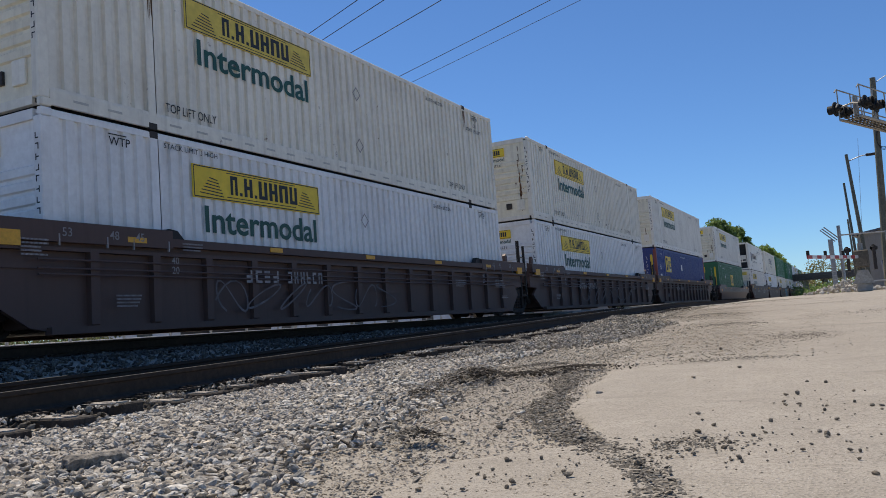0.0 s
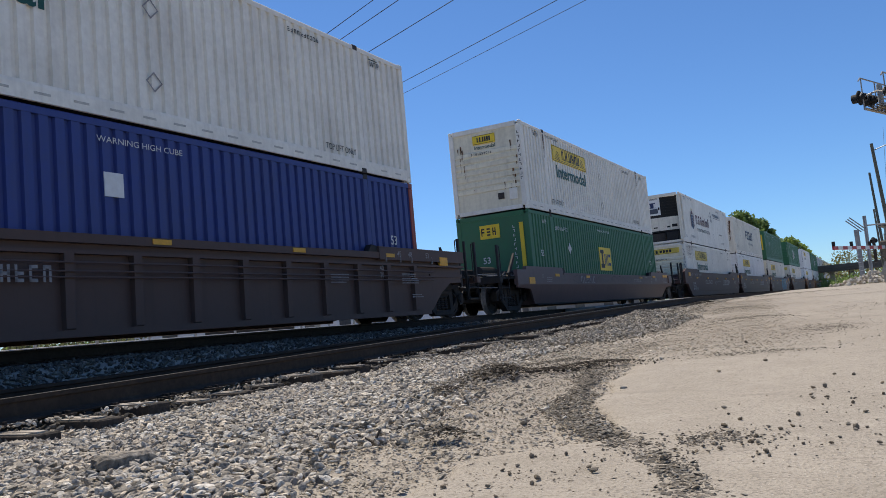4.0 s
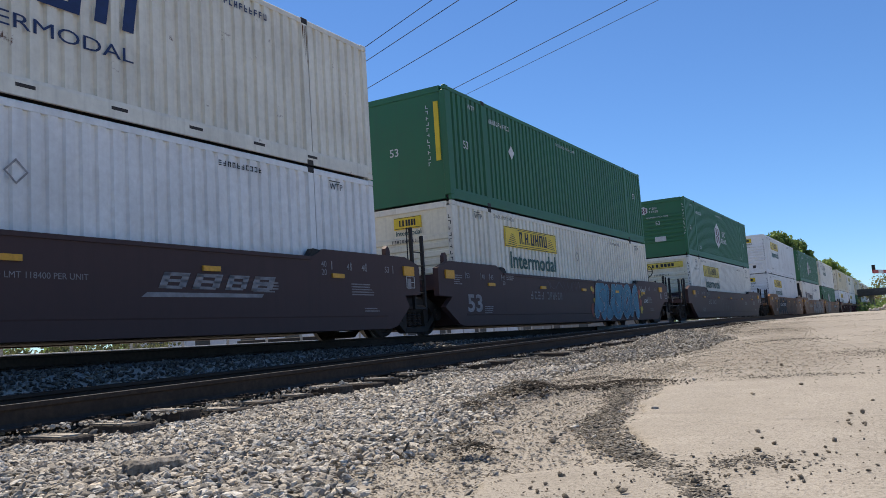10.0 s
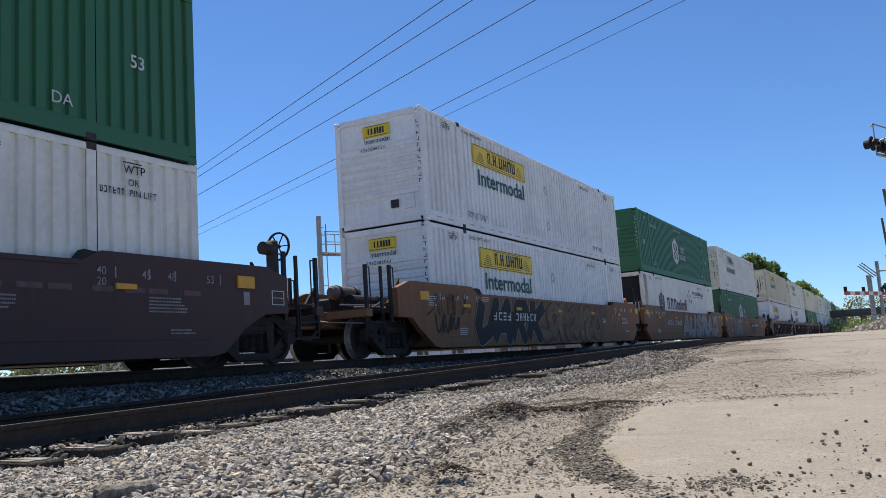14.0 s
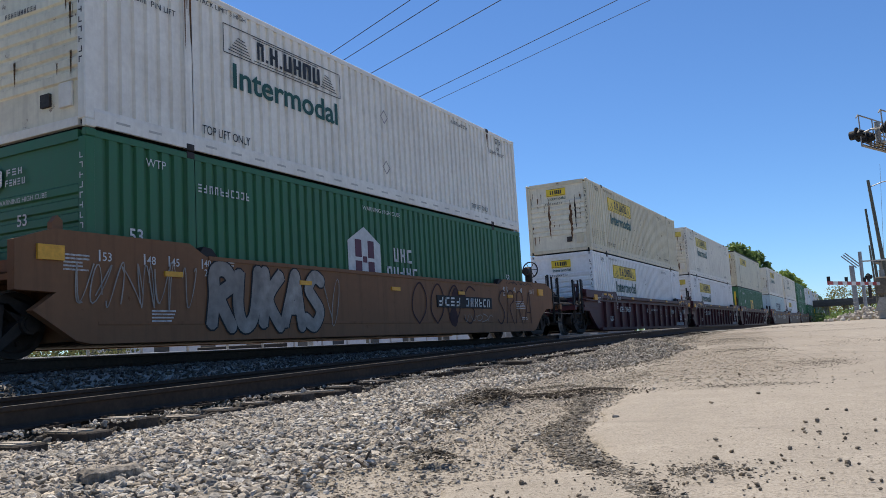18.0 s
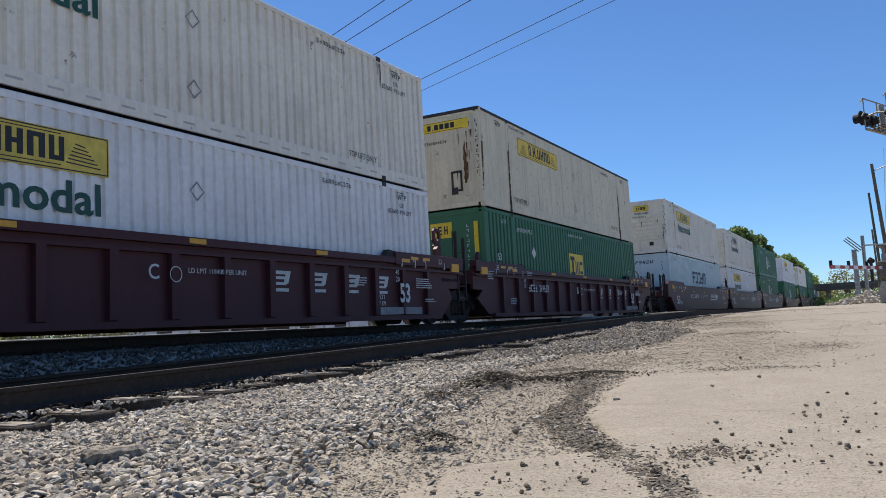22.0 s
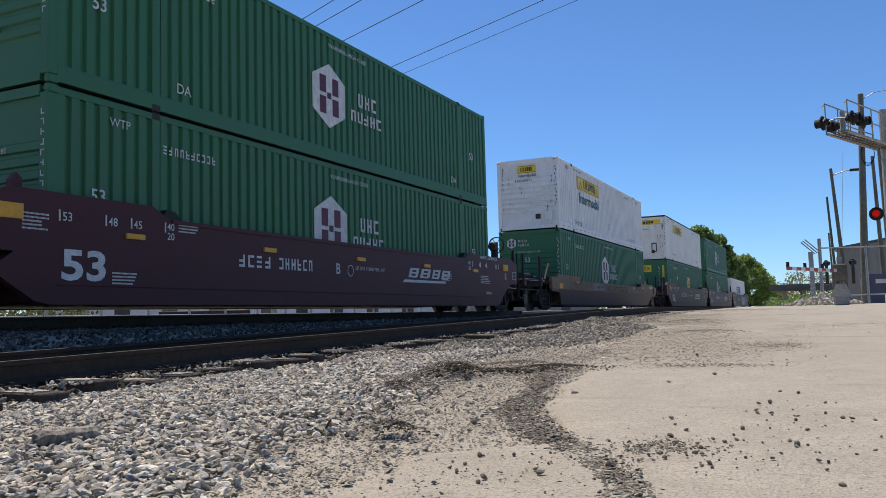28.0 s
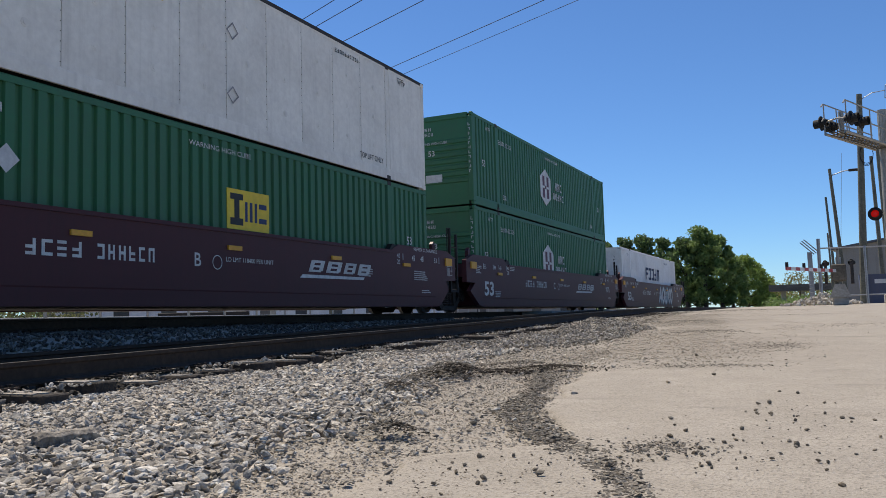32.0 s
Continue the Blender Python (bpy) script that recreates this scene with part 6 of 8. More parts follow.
drips(BOXES[4, False], 0.25, 2.1, CH - 0.13, 11, 31, 0.2, GRIME)
drips(BOXES[4, False], 0.25, 2.2, CH - 0.2, 13, 32, 0.9)
pits(BOXES[11, True], 4.2, 13.5, 0.75, 0.42, 26, 33)
pits(BOXES[11, True], 4.6, 8.2, 0.95, 0.6, 16, 34)
drips(BOXES[11, True], 0.2, 2.2, 0.9, 6, 35, 0.5)
pits(BOXES[15, True], 5.0, 12.0, 1.6, 1.2, 14, 36)
pits(BOXES[1, True], 4.0, 12.5, 0.6, 0.42, 14, 37)
def end_drips(root, seed, n=14):
    """Rust and grime runs down the front wall."""
    def build(s):
        r = random.Random(seed)
        for i in range(n):
            x, z, w, h = r.choice((r.uniform(-1.1, 1.1), r.gauss(0.95, 0.12), r.gauss(-0.95, 0.12))), r.uniform(0.8, 2.6), r.uniform(0.008, 0.03), r.uniform(0.15, 0.6)
            x = min(max(x, -1.1), 1.1)
            q = end_of(0.012)
            s.add([q(x - w, z), q(x + w, z), q(x + w * 0.6, z - h * 0.6), q(x + 0.004, z - h), q(x - w * 0.5, z - h * 0.7)], [(0, 1, 2, 3, 4)])
    return put("rust_run", shared("end_drips_%d" % seed, RUST, build), root)


for k, up, seed in ((1, True, 61), (5, True, 62), (10, True, 63), (11, True, 64), (12, True, 65), (13, True, 66), (17, True, 67), (18, True, 68), (14, True, 69), (3, True, 70), (12, False, 71)):
    end_drips(BOXES[k, up], seed)
for k in (13, 18):
    for i in range(10):
        for z in (0.75, 1.45, 2.15):
            put("boss", shared("panel_boss", CREAM if k == 13 else WHITE_MID, lambda s: s.lathe([(0.0, 0.012), (0.03, 0.012), (0.035, 0.004), (0.065, 0.004), (0.075, -0.008)], (CW - 0.008, 0, 0), "x", 14)), BOXES[k, True], pose(0, POST_1 + 0.7 + i * 1.187, z))
for y, seed in ((POST_1, 81), (POST_2, 82), (0.14, 83)):
    pits(BOXES[13, True], y - 0.05, y + 0.05, 0.35, 2.1, 34, seed)
    drips(BOXES[13, True], y - 0.06, y + 0.06, 1.9, 5, seed + 5, 1.4)
def rust_patch(root, y, z0, z1, w, seed):
    """Paint flaked away to rust, with a ragged outline."""
    def build(s):
        r = random.Random(seed)
        zs = [z0 + (z1 - z0) * i / 24 for i in range(25)]
        wide = lambda i: w * (1.0 if i < 10 else 0.75) * r.uniform(0.45, 1.1)
        q = side_of(CW + 0.004)
        s.add([q(y - wide(i), z) for i, z in enumerate(zs)] + [q(y + wide(i), z) for i, z in reversed(list(enumerate(zs)))], [tuple(range(50))])
    put("rust_run", shared("rust_patch_%d" % seed, RUST_DEEP, build), root, None, "deep brown rust where paint has flaked")


RUST_DEEP = plain("deep_rust", (0.075, 0.038, 0.022), 0.95, 0, 0.5, 14, 0.3)


def end_smear(root, x, z0, z1, w, seed, material):
    """Ragged dark stain running down the front wall."""
    def build(s):
        r = random.Random(seed)
        q = end_of(0.009)
        zs = [z0 + (z1 - z0) * i / 18 for i in range(19)]
        wide = lambda i: w * r.uniform(0.15, 1.0) * math.sin(math.pi * (i + 0.6) / 19.2)
        s.add([q(x - wide(i), z) for i, z in enumerate(zs)] + [q(x + wide(i), z) for i, z in reversed(list(enumerate(zs)))], [tuple(range(38))])
    put("rust_run", shared("end_smear_%d" % seed, material, build), root, None, "dark stain down the front wall")


for k, x, z0, z1, w, mat_ in ((2, -0.55, 0.35, 1.75, 0.10, GRIME), (2, -0.75, 0.9, 2.0, 0.05, GRIME), (2, 0.85, 0.3, 1.1, 0.06, RUST), (11, -0.35, 0.6, 2.2, 0.07, RUST), (11, 0.55, 0.5, 2.1, 0.10, RUST), (11, 0.75, 0.9, 2.3, 0.05, GRIME),
                              (1, 0.9, 0.3, 1.8, 0.06, RUST), (1, -0.8, 0.4, 1.3, 0.08, GRIME), (5, 0.95, 0.9, 2.7, 0.08, RUST), (5, -0.15, 0.3, 1.0, 0.05, RUST), (13, 0.8, 0.3, 2.0, 0.09, RUST), (13, -0.7, 0.5, 1.6, 0.06, RUST), (12, 0.7, 0.3, 0.8, 0.08, RUST)):
    end_smear(BOXES[k, True], x, z0, z1, w, 300 + k * 10 + int(x * 9), mat_)
rust_patch(BOXES[13, True], POST_2, 0.04, 1.45, 0.10, 91)
rust_patch(BOXES[13, True], POST_1, 0.04, 1.2, 0.08, 92)
for k, seed in ((0, 41), (3, 42), (5, 43), (10, 44), (12, 45), (14, 46)):
    drips(BOXES[k, True], POST_1 - 0.08, POST_1 + 0.08, CH - 0.15, 4, seed, 1.2)
    drips(BOXES[k, True], POST_2 - 0.08, POST_2 + 0.08, CH - 0.15, 3, seed + 40, 0.9)
CARS = [t for t, k, z in TRAIN if z == HEAD]
for k in (4, 5, 14, 15, 16, 18, 19, 20):
    slant_logo(CARS[k], INK_WHITE if k > 10 else INK_GREY)
for k in (11, 12, 13):
    spaced_logo(CARS[k], INK_WHITE)
    for y, w in ((13.35, 0.95), (14.4, 0.75)):
        put("pale_strip", shared("pale_strip_%d" % (w * 100), INK_GREY, lambda s: s.box(SILL - 0.12, SILL + 0.016, 0, w, 0.22, 0.38)), CARS[k], pose(0, y, 0), "pale patch of grey paint")
    lettering(CARS[k], "L 53'1", 13.36, 0.56, 0.10, INK_WHITE, None, 0.008, 1.432)
    lettering(CARS[k], "W 8'9", 13.36, 0.42, 0.10, INK_WHITE, None, 0.008, 1.432)
    for y in (0.36, 0.92, 14.72, 15.28):
        put("reflector", shared("chord_reflector", YELLOW, lambda s: s.box(SILL, SILL + 0.038, 0, 0.34, 1.47, 1.54)), CARS[k], pose(0, y, 0))


def holed_plate(s, y0, y1, z0, n, size, x0, x1):
    """Upright steel plate with a column of round holes."""
    m = 16
    cy, hy, hz = (y0 + y1) / 2, (y1 - y0) / 2, size / 2
    for i in range(n):
        cz = z0 + size * (i + 0.5)
        rim, hole = [], []
        for k in range(m):
            c, d = math.cos(2 * math.pi * (k + 0.5) / m), math.sin(2 * math.pi * (k + 0.5) / m)
            f = 1 / max(abs(c), abs(d))
            rim.append((cy + hy * c * f, cz + hz * d * f))
            hole.append((cy + 0.55 * hy * c, cz + 0.62 * hz * d))
        v = [(x, *p) for x in (x0, x1) for ring in (rim, hole) for p in ring]
        f = []
        for k in range(m):
            e = (k + 1) % m
            f += [(k, e, m + e, m + k), (2 * m + k, 3 * m + k, 3 * m + e, 2 * m + e), (m + k, m + e, 3 * m + e, 3 * m + k), (k, 2 * m + k, 2 * m + e, e)]
        s.add(v, f)


for k in (11, 12, 13):
    for x in (0.95, 0.25):
        if x > 0:
            put("guide_plate", shared("guide_plate", MAROON, lambda s: holed_plate(s, CL + 0.80, CL + 1.18, 1.25, 3, 0.40, -0.03, 0.03)), CARS[k], pose(x, 0, 0), "maroon guide plate with round holes")
    if k == 11:
        for x in (0.75, -0.75):
            put("guide_plate", shared("front_guide_plate", MAROON, lambda s: holed_plate(s, -0.95, -0.45, 1.06, 2, 0.44, -0.03, 0.03)), CARS[k], pose(x, 0, 0), "maroon guide plate with round holes")
for k in (14, 15, 16, 18, 19, 20):
    lettering(CARS[k], "REEFER CLEARANCE", 14.9, 1.555, 0.085, INK_WHITE, 1.35, 0.006, SILL + 0.004)
for k in (4, 5, 6, 7, 14, 15, 16, 18, 19, 20):
    put("data_frame", shared("data_frame", INK_WHITE, lambda s: [s.box(SILL, SILL + 0.005, 17.62, 17.635, 1.0, 1.25), s.box(SILL, SILL + 0.005, 17.93, 17.945, 1.0, 1.25), s.box(SILL, SILL + 0.005, 17.62, 17.945, 1.0, 1.012), s.box(SILL, SILL + 0.005, 17.62, 17.945, 1.24, 1.252), s.box(SILL, SILL + 0.005, 17.62, 17.945, 1.12, 1.13)]), CARS[k], pose(0, 0 if k in (6, 7, 16, 20) else -0.75, 0))
    put("tag_board", shared("tag_board", INK_GREY, lambda s: s.box(SILL, SILL + 0.012, 0, 0.14, 0, 0.22)), CARS[k], pose(0, 16.9, 0.98))
SPRAY_BLUE = plain("sky_blue_spray", (0.045, 0.21, 0.29), 0.6, 0, 0.35, 5, 0)
SPRAY_DARK = plain("navy_spray", (0.012, 0.03, 0.06), 0.6, 0, 0.3, 5, 0)
SPRAY_ORANGE = plain("orange_spray", (0.34, 0.07, 0.045), 0.6, 0, 0.5, 3, 0)
SPRAY_YELLOW = plain("yellow_spray", (0.65, 0.45, 0.06), 0.6, 0, 0.4, 4, 0)
SPRAY_WHITE = plain("chalky_spray", (0.34, 0.30, 0.26), 0.8, 0, 0.4, 4, 0)
SPRAY_FAINT = plain("faint_spray", (0.155, 0.13, 0.13), 0.8, 0, 0.4, 4, 0)
SPRAY_TAN = plain("tan_spray", (0.21, 0.13, 0.075), 0.85, 0, 0.4, 4, 0)
SPRAY_WINE = plain("dark_wine_spray", (0.055, 0.022, 0.022), 0.85, 0, 0.3, 4, 0)
SPRAY_RUST = plain("rust_red_spray", (0.13, 0.06, 0.042), 0.85, 0, 0.4, 4, 0)
SPRAY_SLATE = plain("slate_blue_spray", (0.07, 0.075, 0.085), 0.85, 0, 0.4, 4, 0)
SPRAY_GREEN = plain("sage_green_spray", (0.16, 0.18, 0.12), 0.85, 0, 0.4, 4, 0)
SPRAY_BLACK = plain("black_spray", (0.012, 0.010, 0.010), 0.7, 0, 0.3, 4, 0)
FADED_TAPE = plain("faded_tape", (0.14, 0.075, 0.075), 0.7, 0, 0.3, 8, 0)
for i in range(26):
    put("reflector_tape", shared("reflector_tape", FADED_TAPE, lambda s: s.box(SILL - 0.01, SILL + 0.007, 0, 0.36, 1.09, 1.17)), CARS[7], pose(0, 1.7 + i * 0.55 + (0.12 if i % 3 else 0), 0))
spray_cloud(CARS[6], SPRAY_ORANGE, 8.7, 14.1, 0.3, 1.35, 60, 0.12, 0.26, 3, "red", 0.0)
spray_cloud(CARS[6], SPRAY_YELLOW, 8.6, 9.5, 0.28, 1.3, 7, 0.03, 0.09, 4, "yellow_a", 0.004)
spray_cloud(CARS[6], SPRAY_YELLOW, 13.5, 14.3, 0.28, 1.3, 7, 0.03, 0.10, 5, "yellow_b", 0.004)
spray_letters(CARS[6], (0, 1, 4, 5, 3), 9.05, 13.75, 0.42, 1.27, ((SPRAY_DARK, 0.275, 0.007), (INK_WHITE, 0.235, 0.010), (SPRAY_BLUE, 0.222, 0.013)), "piece", 0.3)
spray_letters(CARS[6], (4, 0, 1, 5, 2), 9.15, 13.65, 0.42, 1.24, ((SPRAY_DARK, 0.022, 0.018), (INK_WHITE, 0.006, 0.021)), "piece_lines", 0.3)
scrawl(CARS[6], INK_WHITE, 14.15, 14.75, 1.22, 1.34, 5, 0.010, 40, "white_tag_a")
scrawl(CARS[6], INK_WHITE, 14.5, 15.0, 0.80, 0.95, 4, 0.012, 41, "white_tag_b")
scrawl(CARS[6], SPRAY_FAINT, 4.9, 7.6, 1.1, 1.42, 8, 0.012, 4, "tag_a")
spray_letters(CARS[8], (1, 3, 0, 2), 1.95, 6.5, 0.36, 1.30, ((SPRAY_WHITE, 0.235, 0.004), (SPRAY_BLACK, 0.205, 0.008)), "dark", 0.5, False)
spray_letters(CARS[8], (4, 0, 5, 2, 1, 4), 6.6, 12.6, 0.40, 1.26, ((SPRAY_RUST, 0.23, 0.003), (SPRAY_TAN, 0.17, 0.006)), "tan_smoke", 0.8)
spray_cloud(CARS[8], SPRAY_SLATE, 7.0, 12.0, 0.2, 0.4, 8, 0.1, 0.24, 9, "slate", 0.001)
scrawl(CARS[8], SPRAY_WHITE, 13.2, 15.6, 0.5, 1.2, 6, 0.012, 42, "thin_white")
scrawl(CARS[8], SPRAY_BLACK, -0.3, 0.9, 0.5, 0.95, 3, 0.03, 43, "ghost_number")
for k, y in ((8, 2.92), (10, 10.0)):
    put("number_panel", shared("number_panel_%d" % k, SPRAY_BLACK, lambda s: s.box(SILL, SILL + 0.024, y - 0.08, y + 3.14, 0.79, 1.09)), CARS[k], None, "black panel behind the number blocks")
    put("number_lettering", shared("panel_blocks_%d" % k, INK_WHITE, lambda s: [bars(s, y, y + 1.25, 0.83, 1.05, 4, side_of(SILL + 0.028), 0.28, 0.03, 3), bars(s, y + 1.5, y + 3.06, 0.83, 1.05, 6, side_of(SILL + 0.028), 0.28, 0.03, 7)]), CARS[k])
scrawl(CARS[8], SPRAY_BLACK, -0.6, 1.6, 0.9, 1.45, 7, 0.014, 10, "black_tag")
spray_letters(CARS[9], (3, 1, 4, 0, 3, 5), 6.2, 15.4, 0.40, 1.24, ((SPRAY_BLACK, 0.27, 0.004), (SPRAY_WHITE, 0.235, 0.008)), "big_white", 0.3)
spray_cloud(CARS[9], SPRAY_GREEN, 11.0, 15.4, 0.24, 0.45, 12, 0.12, 0.22, 44, "sage", 0.001)
scrawl(CARS[9], SPRAY_WHITE, 2.2, 5.6, 0.6, 1.35, 8, 0.014, 12, "chalk_names")
spray_letters(CARS[10], (0, 1, 2, 3, 4), 2.15, 5.25, 0.38, 1.30, ((SPRAY_BLACK, 0.155, 0.004), (SPRAY_WHITE, 0.125, 0.008)), "chalk", 0.1)
scrawl(CARS[10], SPRAY_WHITE, 5.25, 5.75, 0.3, 1.35, 2, 0.012, 15, "side_tag", 0.009)
scrawl(CARS[10], SPRAY_WHITE, -0.4, 1.8, 0.6, 1.35, 8, 0.012, 14, "thin_tag")
spray_cloud(CARS[10], SPRAY_WINE, 10.6, 11.4, 0.5, 1.2, 5, 0.16, 0.28, 45, "wine", 0.0)
spray_letters(CARS[10], (5, 5, 5, 4), 8.6, 12.2, 0.40, 1.36, ((SPRAY_WINE, 0.022, 0.003),), "loops", 0.1)
spray_letters(CARS[10], (4, 0, 0, 3), 13.5, 16.2, 0.38, 1.32, ((SPRAY_WINE, 0.020, 0.003),), "loops_end", 0.2)
scrawl(CARS[10], SPRAY_WHITE, 11.4, 13.2, 0.42, 0.66, 5, 0.010, 16, "chalk_line")
scrawl(CARS[10], SPRAY_BLACK, 14.3, 16.4, 1.53, 1.62, 8, 0.009, 46, "top_tag", -0.010)
scrawl(CARS[0], SPRAY_FAINT, 3.0, 9.0, 0.3, 0.9, 7, 0.02, 17, "grey_tag")
scrawl(CARS[1], SPRAY_FAINT, 4.0, 12.0, 0.3, 0.9, 9, 0.03, 18, "grey_letters")
scrawl(CARS[3], SPRAY_FAINT, 3.0, 12.5, 0.84, 1.14, 14, 0.014, 19, "maroon_tag", -0.006)
scrawl(CARS[7], SPRAY_FAINT, 5.2, 9.5, 0.4, 1.35, 7, 0.022, 20, "chalk_loops")
scrawl(CARS[17], SPRAY_BLACK, 6.2, 10.5, 0.83, 1.1, 8, 0.018, 21, "dark_tag", -0.006)
put("number_lettering", shared("panel_number", INK_NAVY, lambda s: bars(s, 4.1, 5.85, 0.90, 1.08, 8, side_of(SILL + 0.012), 0.25, 0, 9)), CARS[17])
scrawl(CARS[17], SPRAY_TAN, 0.1, 3.2, 0.82, 1.15, 6, 0.014, 22, "white_tag", -0.006)
put("number_panel", shared("pale_panel", INK_GREY, lambda s: s.box(SILL - 0.01, SILL + 0.008, 4.0, 5.95, 0.86, 1.12)), CARS[17], None, "pale panel behind the number blocks")
spray_letters(CARS[20], (3, 5, 1, 2, 5), 8.6, 13.2, 0.42, 1.25, ((SPRAY_BLUE, 0.16, 0.004), (INK_WHITE, 0.10, 0.008)), "tail", 0.2)


# ---- road, crossing and the right-hand side ----
ROAD = plain("worn_road_asphalt", (0.26, 0.245, 0.22), 0.9, 0, 0.2, 25, 0.3)
WALL_GREY = painted("grey_cladding", (0.26, 0.25, 0.23), amount=0.25, streak=True)
ROOF_GREY = plain("roof_sheet", (0.10, 0.11, 0.13), 0.5, 0.4, 0.2, 8, 0.05)
WALL_WHITE = painted("white_cladding", (0.66, 0.68, 0.70), amount=0.2)
DUMP_BLUE = painted("blue_steel", (0.03, 0.055, 0.12), amount=0.2)
GLASS_DARK = plain("dark_window", (0.05, 0.055, 0.06), 0.15, 0, 0.2, 3, 0)
LAMP_RED = glow("red_lens", (0.62, 0.010, 0.008), 0.38)
LENS_DARK = plain("unlit_red_lens", (0.10, 0.02, 0.02), 0.25, 0, 0.2, 10, 0)
STRIPE_RED = plain("red_stripe", (0.45, 0.04, 0.04), 0.5, 0, 0.2, 10, 0)
STRIPE_WHITE = plain("white_stripe", (0.70, 0.70, 0.68), 0.5, 0, 0.15, 10, 0)
BRIDGE_DARK = plain("stained_bridge_concrete", (0.105, 0.102, 0.098), 0.9, 0, 0.3, 4, 0.2)
DECK_STEEL = plain("dull_walkway_steel", (0.15, 0.13, 0.10), 0.9, 0, 0.4, 20, 0.1)
LEAF_DARK = leaves("dark_leaves", (0.100, 0.160, 0.055))
LEAF_MID = leaves("green_leaves", (0.155, 0.235, 0.070))
LEAF_BRIGHT = leaves("spring_leaves", (0.22, 0.31, 0.075))
LEAF_OLIVE = leaves("dull_olive_leaves", (0.095, 0.105, 0.045))
LEAF_DRY = leaves("olive_leaves", (0.22, 0.20, 0.07))
BARK = plain("bark", (0.07, 0.055, 0.042), 0.95, 0, 0.4, 8, 0.6)


def polar(az, dist):
    """Plan position from degrees left of straight ahead along the line, and metres."""
    return -dist * math.sin(radians(az)), dist * math.cos(radians(az))


def strip(name, xs, ys, lift, material, label, category):
    v = [(x, y, ground_z(x, y) + lift) for y in ys for x in xs]
    n = len(xs)
    f = [(j * n + i, j * n + i + 1, (j + 1) * n + i + 1, (j + 1) * n + i) for j in range(len(ys) - 1) for i in range(n - 1)]
    me = bpy.data.meshes.new(name)
    me.from_pydata(v, [], f)
    me.materials.append(material)
    return tagged(new(name, me), label, category, kind="structure")


strip("road", steps_between(((-60, -13, 4), (13, 60, 4))), steps_between(((28, 35, 1),)), 0.012, ROAD, "worn grey road leading to the crossing", "road")
crossing = empty("crossing_deck", "worn timber and asphalt deck between the rails", "level crossing", kind="structure")
for x0 in (TRACK_X, SIDING_X):
    for i in range(5):
        s = Shape()
        s.cbox(x0 - 0.66, x0 + 0.66, 28.2 + i * 1.36, 29.5 + i * 1.36, HEAD - 0.20, HEAD - 0.012, 0.02)
        part("deck_panel", s, ROAD, crossing)
    s = Shape()
    s.cbox(x0 + 0.85, x0 + 2.0, 28.2, 35.0, HEAD - 0.25, HEAD - 0.02 if x0 < -10 else ground_z(x0 + 1.9, 31) + 0.03, 0.02)
    part("deck_panel", s, ROAD, crossing)


def lamp_head(parent, at, face, lit, size=1.0):
    """A round crossing lamp: black backing disc, hood and lens, facing the given way."""
    m = Matrix.Translation(at) @ Vector(face).to_track_quat("Z", "Y").to_matrix().to_4x4() @ Matrix.Diagonal((size, size, size, 1))
    disc = put("lamp_backing", shared("lamp_backing", RUBBER, lambda s: s.lathe([(0.0, -0.03), (0.25, -0.03), (0.25, 0.0), (0.13, 0.01)], (0, 0, 0), "z", 20)), parent, m)
    put("hood", shared("lamp_hood", RUBBER, lambda s: s.lathe([(0.10, -0.22), (0.145, -0.1), (0.15, 0.0), (0.15, 0.22), (0.142, 0.22), (0.142, 0.0)], (0, 0, 0), "z", 18)), disc)
    put("lens", shared("lamp_lens_%d" % lit, LAMP_RED if lit else LENS_DARK, lambda s: s.lathe([(0.0, 0.05), (0.08, 0.04), (0.14, 0.01)], (0, 0, 0), "z", 18)), disc)


